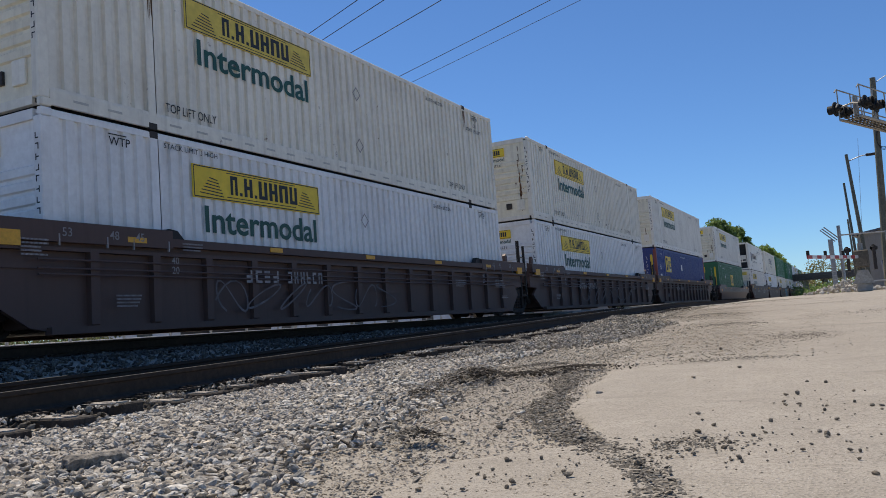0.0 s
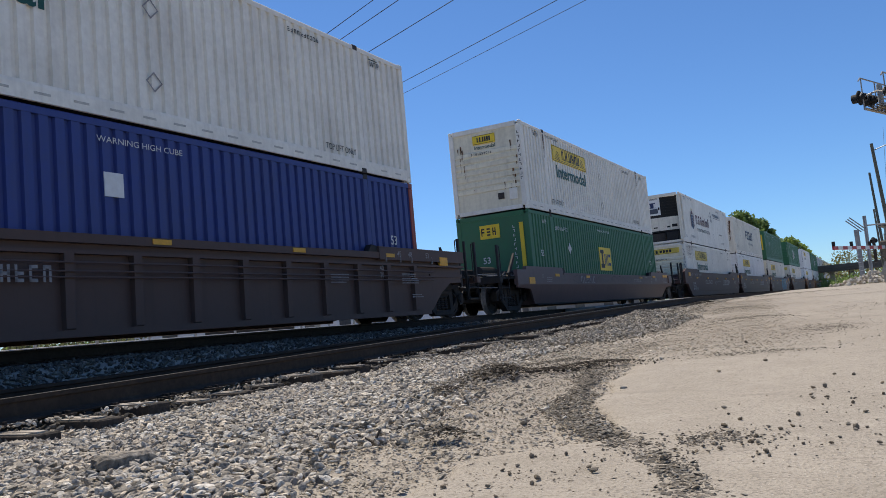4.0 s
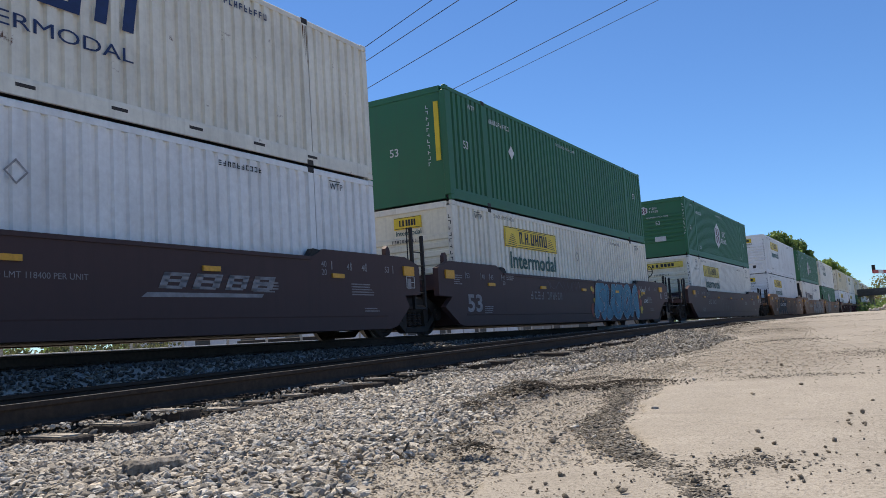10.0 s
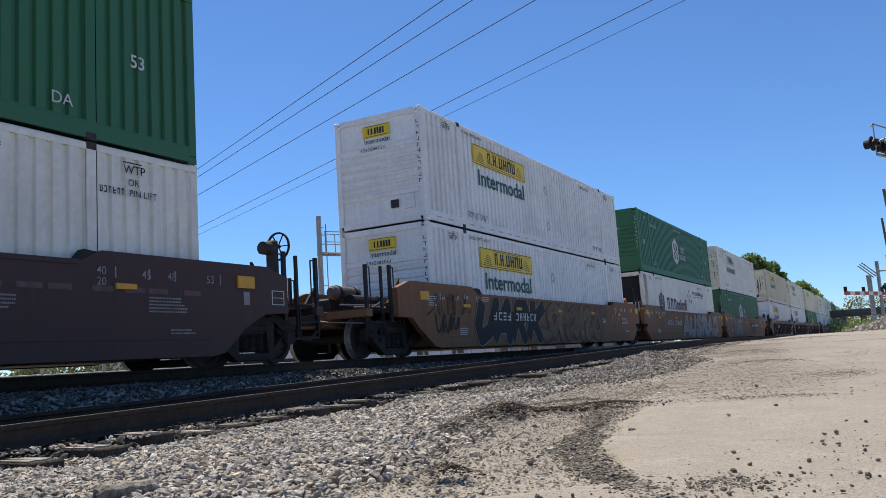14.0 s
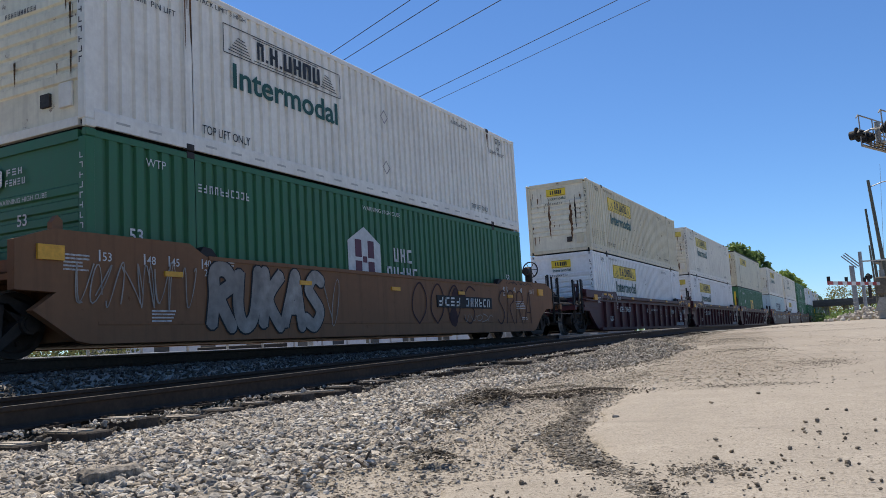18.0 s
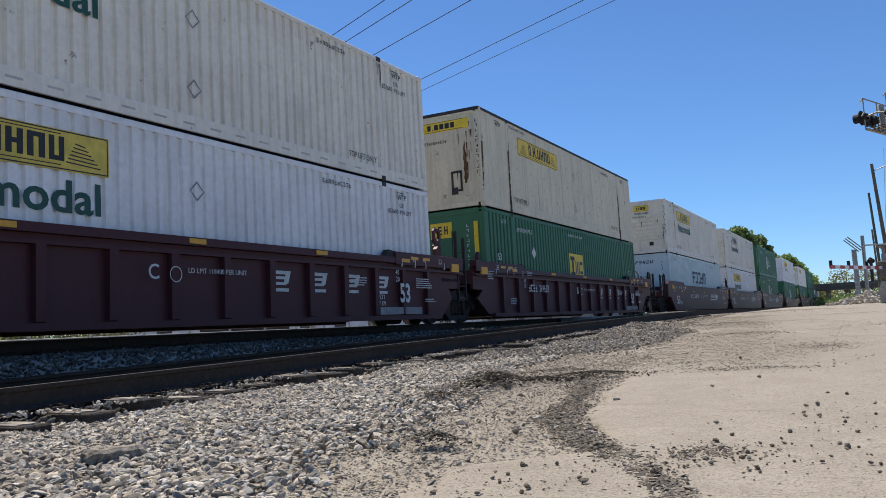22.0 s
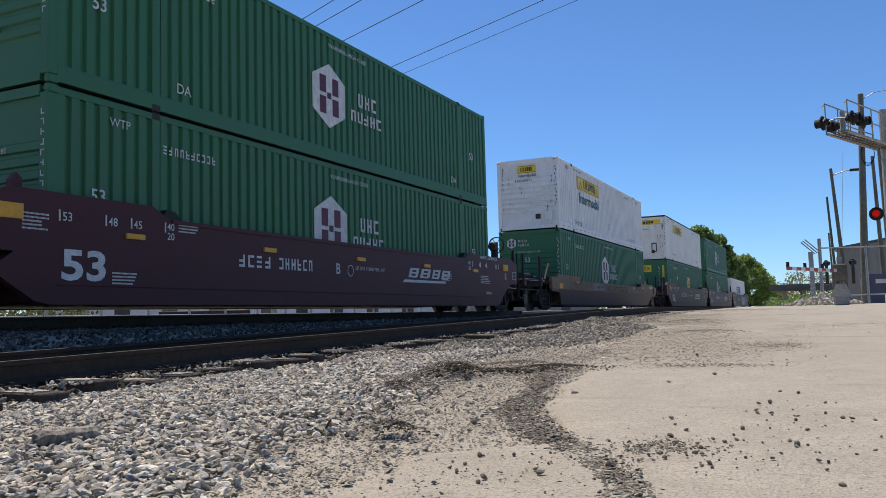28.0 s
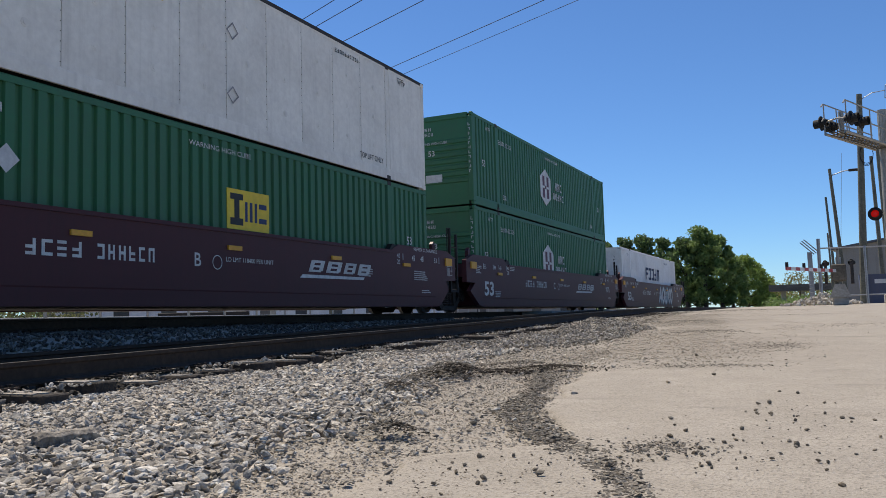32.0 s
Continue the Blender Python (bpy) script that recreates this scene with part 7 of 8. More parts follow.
def cantilever(name, base, tip, arm_z, mast_h, facing, label, lit_side, lamps=True):
    """Crossing signal mast with an arm that carries a walkway, railings and lamps over the road."""
    root = empty(name, label, "crossing signal", m=pose(base[0], base[1], ground_z(*base)))
    d = Vector((tip[0] - base[0], tip[1] - base[1], 0))
    n, u = d.length, d.normalized()
    w = Vector((-u.y, u.x, 0))
    up = Vector((0, 0, 1))

    def P(a, b, z):
        return u * a + w * b + up * z
    s = Shape()
    s.tube((0, 0, 0), (0, 0, mast_h), 0.19 if lamps else 0.14, 14, 0.17 if lamps else 0.12)
    part("mast", s, ALU, root)
    s = Shape()
    s.cbox(-0.35, 0.35, -0.35, 0.35, 0, 0.35, 0.04)
    part("footing", s, CONCRETE, root)
    for b in (-0.32, 0.32):
        s = Shape()
        s.tube(P(0, b, arm_z), P(n, b, arm_z), 0.05, 8)
        part("arm_tube", s, ALU, root)
    s = Shape()
    for b in (-0.2, -0.07, 0.07, 0.2):
        s.tube(P(0.1, b, arm_z + 0.045), P(n, b, arm_z + 0.045), 0.022, 5)
    part("walkway_grating", s, DECK_STEEL, root)
    for i in range(int(n / 0.3)):
        s = Shape()
        s.tube(P(0.2 + i * 0.3, -0.32, arm_z), P(0.2 + i * 0.3, 0.32, arm_z), 0.025, 6)
        part("arm_rung", s, DECK_STEEL, root)
    s = Shape()
    for a in (0.5, 0.9, 1.3):
        s.pipe([P(0, 0.0, arm_z + a), P(0.25, 0.0, arm_z + a)], 0.02)
    part("bracket", s, ALU, root)
    for b in (-0.36, 0.36):
        for z in (0.55, 1.05):
            s = Shape()
            s.pipe([P(0.1, b, arm_z + z), P(n, b, arm_z + z), P(n + 0.15, b, arm_z + z - 0.12)], 0.024)
            part("railing", s, ALU, root)
        for i in range(5):
            s = Shape()
            s.tube(P(0.15 + i * (n - 0.2) / 4, b, arm_z), P(0.15 + i * (n - 0.2) / 4, b, arm_z + 1.05), 0.022, 6)
            part("railing_post", s, ALU, root)
    if lamps:
        s = Shape()
        s.tube(P(n - 0.55, 0, arm_z), P(n - 0.55, 0, arm_z + 0.8), 0.09, 8)
        part("lamp_post", s, ALU, root)
        for a in (n - 0.12, n - 1.0):
            s = Shape()
            s.pipe([P(n - 0.55, 0, arm_z + 0.62), P(a, 0, arm_z + 0.5), P(a, -0.45, arm_z + 0.42)], 0.03)
            s.pipe([P(a, 0, arm_z + 0.5), P(a, 0.45, arm_z + 0.42)], 0.03)
            part("lamp_arm", s, ALU, root)
            for f in (-1, 1):
                lamp_head(root, P(a, 0.5 * f, arm_z + 0.42), w * f, False)
    for dx, dz in ((-0.45, 0), (0.45, 0)):
        side = Vector((facing[1], -facing[0], 0)).normalized() * dx
        s = Shape()
        s.tube(Vector((0, 0, lit_side[1])), Vector((side.x, side.y, lit_side[1])), 0.035, 8)
        part("lamp_arm", s, ALU, root)
        lamp_head(root, side + Vector((facing[0] * 0.2, facing[1] * 0.2, lit_side[1])), (*facing, 0), dx * lit_side[0] > 0)
    for k in range(9):
        s = Shape()
        s.tube((0.26, -0.2, 0.8 + k * 0.4), (0.26, 0.2, 0.8 + k * 0.4), 0.015, 6)
        part("rung", s, GALV, root)
    for dy in (-0.2, 0.2):
        s = Shape()
        s.tube((0.26, dy, 0.6), (0.26, dy, mast_h - 0.4), 0.025, 6)
        part("ladder_rail", s, GALV, root)
    return root


MAST_R = polar(-3.45, 34.6)
TIP_R = polar(-0.8, 30.4)
cantilever("crossing_signal", MAST_R, TIP_R, 5.75, 7.2, (-0.10, -0.99), "aluminium crossing signal with a walkway arm and a lit red lamp", (1, 3.32))
MAST_L, TIP_L = polar(36.75, 40.0), polar(32.3, 41.5)
cantilever("crossing_signal", MAST_L, TIP_L, 5.55, 7.4, (-0.2, 0.98), "aluminium crossing signal beyond the tracks", (1, 2.8), lamps=False)

gate = empty("crossing_gate", "lowered red and white crossing gate on a steel mechanism", "crossing gate", m=pose(*polar(-0.45, 32.5), ground_z(*polar(-0.45, 32.5))))
s = Shape()
s.cbox(-0.25, 0.25, -0.25, 0.25, 0, 0.3, 0.03)
part("footing", s, CONCRETE, gate)
s = Shape()
s.prism([(-0.34, 0.28), (0.34, 0.28), (0.16, 0.75), (-0.16, 0.75)], -0.3, 0.3, "y")
part("pedestal", s, ALU, gate)
s = Shape()
s.tube((0, 0, 0.5), (0, 0, 1.7), 0.09, 10)
part("mast", s, ALU, gate)
s = Shape()
s.cbox(-0.24, 0.24, -0.3, 0.3, 0.85, 1.45, 0.04)
part("gate_motor", s, DECK_STEEL, gate)
for dx in (-0.42, 0.42):
    lamp_head(gate, (dx, 0.1, 1.5), (0.75, 0.66, 0), False, 0.5)
    s = Shape()
    s.box(dx - 0.05, dx + 0.05, -0.25, 0.75, 0.75, 1.5)
    part("counterweight", s, CASTING, gate)
g0, g1 = Vector((0, 0, 1.22)), Vector((*[a - b for a, b in zip(polar(2.6, 28.2), polar(-0.45, 32.5))], 1.20))
for i in range(12):
    s = Shape()
    a, b = g0.lerp(g1, 0.06 + i * 0.078), g0.lerp(g1, 0.06 + (i + 1) * 0.078)
    w = (g1 - g0).normalized().cross(Vector((0, 0, 1))) * 0.02
    s.add([p + q + Vector((0, 0, z)) for z in (-0.055, 0.055) for p, q in ((a, -w), (b, -w), (b, w), (a, w))], [(0, 1, 2, 3), (4, 5, 6, 7), (0, 1, 5, 4), (1, 2, 6, 5), (2, 3, 7, 6), (3, 0, 4, 7)])
    part("gate_arm_stripe", s, STRIPE_RED if i % 2 else STRIPE_WHITE, gate)
for k in (0.35, 0.68, 0.98):
    s = Shape()
    c = g0.lerp(g1, k)
    s.tube(c + Vector((0, 0, 0.05)), c + Vector((0, 0, 0.2)), 0.05, 8)
    part("arm_lamp", s, RUBBER, gate)


def wood_pole(name, az, dist, top, r, lean, label, arms=()):
    x, y = polar(az, dist)
    root = empty(name, label, "utility pole", m=pose(x, y, ground_z(x, y)))
    s = Shape()
    s.tube((0, 0, -0.3), (lean[0], lean[1], top), r, 12, r * 0.68)
    part("pole", s, POLE_WOOD, root)
    for z, half, direction in arms:
        c = Vector((lean[0], lean[1], 0)) * (z / top) + Vector((0, 0, z))
        d = Vector((direction[0], direction[1], 0)).normalized()
        s = Shape()
        p, q = c - d * half, c + d * half
        o = d.cross(Vector((0, 0, 1))) * 0.05
        s.add([v + k + Vector((0, 0, h)) for h in (-0.06, 0.06) for v, k in ((p, -o), (q, -o), (q, o), (p, o))], [(0, 1, 2, 3), (4, 5, 6, 7), (0, 1, 5, 4), (1, 2, 6, 5), (2, 3, 7, 6), (3, 0, 4, 7)])
        part("crossarm", s, POLE_WOOD, root)
        for k in (-0.95, 0.0, 0.95):
            s = Shape()
            e = c + d * half * k + Vector((0, 0, 0.06))
            s.lathe([(0.0, 0.22), (0.05, 0.2), (0.03, 0.15), (0.06, 0.12), (0.03, 0.08), (0.02, 0.0)], e, "z", 8)
            part("insulator", s, GALV, root)
        for k in (-0.6, 0.6):
            s = Shape()
            s.tube(c + d * half * k, c - Vector((0, 0, 0.7)), 0.02, 6)
            part("arm_brace", s, GALV, root)
    return root


pole_r = wood_pole("utility_pole", -1.75, 46, 10.5, 0.20, (0.42, 0, 0), "tall wooden utility pole with a coil of cable")
s = Shape()
for k in range(3):
    for i in range(16):
        a, b = 2 * math.pi * i / 16, 2 * math.pi * (i + 1) / 16
        s.tube((0.55 + 0.3 * math.cos(a), -0.2 + 0.04 * k, 7.4 + (0.45 + 0.06 * k) * math.sin(a)), (0.55 + 0.3 * math.cos(b), -0.2 + 0.04 * k, 7.4 + (0.45 + 0.06 * k) * math.sin(b)), 0.016, 5)
part("cable_coil", s, RUBBER, pole_r)
s = Shape()
s.pipe([(0.42, 0, 10.2), (1.0, 0, 10.5), (1.6, 0, 10.55)], 0.02)
s.pipe([(1.6, 0, 10.8), (1.75, 0, 10.85), (1.7, 0, 10.2), (1.55, 0, 10.15), (1.6, 0, 10.8)], 0.02)
part("top_bracket", s, GALV, pole_r)
s = Shape()
s.tube((-0.55, 0, 7.6), (-0.85, 0, 3.2), 0.008, 5)
part("guy_wire", s, GALV, pole_r)
wood_pole("utility_pole", -0.3, 92, 11.0, 0.16, (-0.5, 0, 0), "slender wooden pole farther off")
wood_pole("utility_pole", -0.1, 120, 9.6, 0.16, (-0.3, 0, 0), "slender wooden pole farther off")
wood_pole("utility_pole", -3.3, 60, 10.0, 0.16, (-0.25, 0, 0), "weathered wooden pole behind the signal")
wood_pole("utility_pole", -2.9, 64, 10.2, 0.16, (-0.25, 0, 0), "weathered wooden pole behind the signal")
wood_pole("utility_pole", 50.55, 57, 9.5, 0.17, (0, 0, 0), "wooden utility pole with two crossarms and wires", ((9.15, 1.5, (-0.64, -0.77)), (7.9, 1.1, (-0.64, -0.77))))
wood_pole("utility_pole", 47.4, 118, 11.0, 0.17, (0, 0, 0), "distant wooden pole with a crossarm", ((10.4, 1.3, (-0.6, -0.8)),))


def street_lamp(az, dist, h, reach, label):
    x, y = polar(az, dist)
    root = empty("street_lamp", label, "street lamp", m=pose(x, y, ground_z(x, y)))
    s = Shape()
    s.tube((0.45, 0, 0), (-0.1, 0, h), 0.15, 10, 0.10)
    part("pole", s, POLE_WOOD, root)
    s = Shape()
    s.pipe([(-0.1, 0, h - 0.5), (0.5 * reach, 0, h - 0.25), (reach * 0.8, 0, h - 0.2)], 0.035)
    part("bracket", s, GALV, root)
    s = Shape()
    s.cbox(reach * 0.75, reach * 1.35, -0.15, 0.15, h - 0.30, h - 0.14, 0.04)
    part("lamp_head", s, TRUCK_STEEL, root)


street_lamp(-0.4, 62, 9.3, 1.4, "wooden street lamp pole with a bracket lamp")
street_lamp(33.2, 52, 9.2, -1.3, "street lamp beyond the tracks")


# wires over the yard
def wire(a, b, r=0.014):
    s = Shape()
    s.tube(a, b, r, 6)
    ob = tagged(new("power_line", s.mesh("power_line", RUBBER)), "thin black overhead power line", "power line", "overhead power lines")
    return ob


def spot(az, el, dist):
    x, y = polar(az, dist)
    return Vector((x, y, EYE[2] + dist * math.tan(radians(el))))


for (a0, e0), (a1, e1) in (((32.12, 21.62), (47.19, 12.02)), ((30.13, 21.65), (47.19, 11.59)), ((25.63, 21.65), (47.17, 10.59)), ((16.91, 21.29), (47.14, 8.67)), ((14.48, 21.11), (47.14, 8.24))):
    near, far_ = spot(a0, e0, 27.0), spot(a1, e1, 50.0)
    d = far_ - near
    wire(near - d * 0.9, near + d * 1.38, 0.009 if a0 < 15 else 0.012 if a0 < 20 else 0.014)

# fence, building, pile and bridge beyond the crossing
fence = empty("chain_fence", "galvanised chain-link fence with a bent barbed top", "fence", m=pose(0, 0, 0))
f0, f1 = Vector((*polar(0.62, 38), 0.7)), Vector((*polar(-9.0, 42), 0.75))
for k in range(5):
    s = Shape()
    p = f0.lerp(f1, k / 4)
    s.tube(p, p + Vector((0, 0, 2.4 if k else 2.75)), 0.05 if k else 0.07, 8)
    part("post", s, GALV, fence)
for z in (0.35, 2.35):
    s = Shape()
    s.tube(f0 + Vector((0, 0, z)), f1 + Vector((0, 0, z)), 0.03, 6)
    part("fence_rail", s, GALV, fence)
s = Shape()
for k in range(14):
    p = f0 + Vector((-0.25 - 0.02 * k, 0.3 * k, 0))
    s.tube(p + Vector((0, 0, 0.1)), p + Vector((-0.02, 0, 2.2 + 0.02 * k)), 0.012, 4)
for k in range(12):
    s.tube(f0 + Vector((-0.25, 0, 0.2 + k * 0.17)), f0 + Vector((-0.55, 4.2, 0.2 + k * 0.19)), 0.01, 4)
part("mesh_panel", s, GALV, fence)
for k in range(3):
    s = Shape()
    s.tube(f0 + Vector((-0.1 * k, 0.8 * k, 2.2)), f0 + Vector((-0.55 - 0.1 * k, 0.8 * k, 2.75)), 0.025, 6)
    part("barb_arm", s, GALV, fence)

bx, by = polar(-0.35, 72)
shed = empty("warehouse", "grey sheet-metal warehouse with a low gable roof", "building", m=pose(bx, by, ground_z(bx, by), 0, 0, -6))
s = Shape()
s.prism([(0, 0), (22, 0), (22, 4.3), (5.2, 5.15), (0, 4.35)], 0, 0.25, "y")
part("wall", s, WALL_GREY, shed)
s = Shape()
s.box(0, 0.2, 0.25, 26, 0, 4.35)
part("wall", s, WALL_GREY, shed)
for i in range(44):
    s = Shape()
    x = 0.25 + i * 0.5
    s.box(x, x + 0.06, -0.03, 0.0, 0, 4.3)
    part("cladding_rib", s, WALL_GREY, shed)
s = Shape()
s.prism([(-0.3, 4.33), (5.2, 5.15), (22.3, 4.28), (22.3, 4.4), (5.2, 5.3), (-0.3, 4.47)], -0.4, 26, "y")
part("roof", s, ROOF_GREY, shed)
for x0, x1, z0, z1 in ((4.8, 6.0, 1.9, 3.2), (9.0, 10.2, 1.9, 3.2)):
    s = Shape()
    s.box(x0, x1, -0.06, 0.0, z0, z1)
    w_ = part("window", s, GLASS_DARK, shed)
    s = Shape()
    s.box(x0 - 0.06, x1 + 0.06, -0.09, -0.06, z0 - 0.06, z0)
    part("window_sill", s, GALV, w_)
dx_, dy_ = polar(-2.6, 55)
bin_ = empty("waste_bin", "dark blue steel waste container with a pale sign", "waste container", m=pose(dx_ - 0.9, dy_, ground_z(dx_, dy_)))
s = Shape()
s.prism([(0, -0.05), (4.2, -0.05), (4.4, 1.75), (-0.1, 1.75)], 0, 2.0, "y")
part("body", s, DUMP_BLUE, bin_)
s = Shape()
s.box(0.7, 2.1, -0.03, 0.03, 1.2, 1.45)
part("sign", s, INK_WHITE, bin_)
for x in (0.4, 1.6, 2.8, 4.0):
    s = Shape()
    s.box(x - 0.05, x + 0.05, -0.08, 0.06, 0.15, 1.7)
    part("rib", s, DUMP_BLUE, bin_)


def boulder_mesh(seed, flat=0.7):
    """An angular broken stone, about 1 across."""
    r = random.Random(seed)
    bm = bmesh.new()
    bmesh.ops.create_icosphere(bm, subdivisions=1, radius=0.5)
    sc = (r.uniform(0.8, 1.15), r.uniform(0.65, 1.0), r.uniform(0.45, flat))
    for v in bm.verts:
        k = r.uniform(0.72, 1.18)
        v.co = (v.co.x * sc[0] * k, v.co.y * sc[1] * k, v.co.z * sc[2] * k)
    s = Shape()
    return s.take(bm)


PALE_STONE = stone_material("pale_rubble", (0.40, 0.38, 0.35), (0.72, 0.69, 0.64), (0.52, 0.47, 0.41))
heap = empty("rubble_heap", "heap of pale broken concrete and stone", "rubble", m=pose(*polar(0.6, 36), ground_z(*polar(0.6, 36))))
hr = random.Random(4)
hm = [boulder_mesh(k).mesh("rubble", PALE_STONE) for k in range(4)]
for i in range(290):
    a, q = hr.uniform(0, 6.28), hr.random() ** 0.7
    x, y = 1.5 * q * math.cos(a), 1.1 * q * math.sin(a)
    size = hr.uniform(0.06, 0.2)
    ob = put("rubble_block", hm[i % 4], heap, pose(x, y, 0.5 * (1 - q) * hr.uniform(0.5, 1) + size * 0.15, hr.uniform(0, 360), hr.uniform(0, 360), hr.uniform(0, 360)))
    ob.scale = (size, size, size)

br = empty("road_bridge", "dark concrete road bridge on columns", "bridge", m=pose(*polar(0.2, 175), 0.7))
s = Shape()
s.box(-10.4, 14, -4, 4, 3.15, 3.85)
part("deck", s, BRIDGE_DARK, br)
s = Shape()
s.box(-10.4, 14, -4.2, -4.0, 3.75, 4.35)
part("parapet", s, BRIDGE_DARK, br)
for x in (-8, -4.5, 2, 8):
    s = Shape()
    s.cbox(x - 0.4, x + 0.4, -1, 1, -0.6, 3.2, 0.05)
    part("column", s, CONCRETE, br)


# ---- trees ----
def leaf_cloud(lobes, n, size, seed):
    """Many small leaf tufts on the outsides of a few uneven lobes."""
    r = np.random.RandomState(seed)
    vs, fs = [], []
    w = np.array([q[3] ** 2 for q in lobes])
    pick = r.choice(len(lobes), n, p=w / w.sum())
    for i in range(n):
        cx, cy, cz, rad, flat = lobes[pick[i]]
        d = r.normal(size=3)
        d /= np.linalg.norm(d)
        k = rad * (0.30 + 0.85 * r.rand() ** 0.7) * (1 + 0.25 * noise.noise((d[0] * 2.2 + seed, d[1] * 2.2, d[2] * 2.2 + pick[i])))
        c = np.array((cx + d[0] * k, cy + d[1] * k, cz + d[2] * k * flat))
        a, b = r.normal(size=3), r.normal(size=3)
        a /= np.linalg.norm(a)
        b -= a * b.dot(a)
        b /= np.linalg.norm(b)
        s = size * (0.5 + r.rand())
        o = len(vs)
        vs += [tuple(c + a * s), tuple(c + b * s * 0.7), tuple(c - a * s), tuple(c - b * s * 0.7)]
        fs.append((o, o + 1, o + 2, o + 3))
    return vs, fs


def tree(az, dist, h, spread, leaves, seed, n=2600, label="", leaf=None, low=0.12):
    x, y = polar(az, dist)
    r = random.Random(seed)
    root = empty("tree", label, "tree", "trees", m=pose(x, y, ground_z(x, y) - 0.3))
    s = Shape()
    s.tube((0, 0, 0), (r.uniform(-0.3, 0.3), r.uniform(-0.3, 0.3), h * 0.55), h * 0.025 + 0.08, 9, h * 0.012 + 0.03)
    part("trunk", s, BARK, root)
    lobes = []
    for k in range(26):
        a = k * 2.4 + r.uniform(-0.4, 0.4)
        f = (k + 0.5) / 26
        z = h * (low + 0.10 + (0.80 - low) * f)
        girth = (0.55 + 0.45 * math.sin(math.pi * min(1.0, f * 1.25))) * (1 - 0.55 * smooth(0.6, 1.0, f))
        reach = spread * girth * r.uniform(0.45, 1.0)
        c = (reach * math.cos(a), reach * math.sin(a), z)
        lobes.append((*c, spread * r.uniform(0.20, 0.36), r.uniform(0.6, 0.9)))
        if k % 4 == 0:
            s = Shape()
            s.tube((0, 0, z * 0.6), c, h * 0.008 + 0.03, 6, 0.03)
            part("limb", s, BARK, root)
    lobes.append((0, 0, h * 0.86, spread * 0.3, 0.9))
    vs, fs = leaf_cloud(lobes, n, leaf or 0.012 * h + 0.08, seed)
    me = bpy.data.meshes.new("crown")
    me.from_pydata(vs, [], fs)
    me.materials.append(leaves)
    tagged(put("crown", me, root), kind="stuff")
    return root


for az, dist, h, sp, leaf, seed in ((13.9, 240, 22.5, 5.5, LEAF_DARK, 1), (12.6, 250, 24.5, 6, LEAF_DARK, 2), (11.3, 245, 24.0, 6, LEAF_DARK, 3), (15.2, 245, 21, 6, LEAF_DARK, 12),
                                    (10.1, 235, 22.5, 5.5, LEAF_DARK, 4), (8.75, 200, 18.5, 5.5, LEAF_DARK, 5), (7.6, 200, 21, 6.0, LEAF_MID, 6), (6.55, 205, 19.5, 5.0, LEAF_MID, 7), (5.9, 215, 15.5, 5, LEAF_MID, 8),
                                    (4.95, 255, 17.0, 6.2, LEAF_BRIGHT, 9), (4.3, 262, 14.0, 5, LEAF_BRIGHT, 10), (3.75, 270, 10.5, 4.2, LEAF_BRIGHT, 11)):
    tree(az, dist, h, sp, leaf, seed, 7500, "leafy tree beside the line, in full spring leaf" if leaf is not LEAF_DARK else "tall dark green tree beside the line", low=0.02)
tree(60.7, 46, 10.0, 3.2, LEAF_BRIGHT, 21, 13000, "bright yellow-green tree beyond the tracks", leaf=0.12, low=0.2)
tree(54.8, 75, 9.5, 2.6, LEAF_BRIGHT, 22, 5000, "slender light green tree beyond the tracks", leaf=0.15, low=0.1)
tree(1.9, 190, 8.0, 5.5, LEAF_DRY, 23, 1800, "olive-coloured bushy tree past the bridge", low=0.0)
tree(0.4, 210, 8.5, 5.5, LEAF_DRY, 24, 1800, "olive-coloured bushy tree past the bridge", low=0.0)


def woods(name, az0, az1, dist, h, leaves, seed, n, label):
    r = random.Random(seed)
    lobes = []
    k = 60
    for i in range(k):
        x, y = polar(az0 + (az1 - az0) * i / (k - 1), dist * r.uniform(0.95, 1.08))
        lobes.append((x, y, h * r.uniform(0.15, 0.55), h * r.uniform(0.4, 0.62), 1.0))
    vs, fs = leaf_cloud(lobes, n, h * (0.07 if h > 2 else 0.045), seed)
    me = bpy.data.meshes.new(name)
    me.from_pydata(vs, [], fs)
    me.materials.append(leaves)
    return tagged(new(name, me), label, "woods", kind="stuff")


woods("far_woods", 75, 14, 330, 10, LEAF_MID, 31, 9000, "band of distant green woods behind the line")
woods("far_woods", 4.2, -14, 300, 9, LEAF_MID, 32, 5000, "distant green woods behind the bridge")
woods("shrubs", 3.6, 0.6, 160, 2.8, LEAF_MID, 33, 3000, "low green shrubs below the bridge")
woods("shrubs", 60, 48.5, 34, 1.5, LEAF_OLIVE, 34, 7000, "thin olive-green shrubs behind the tracks")

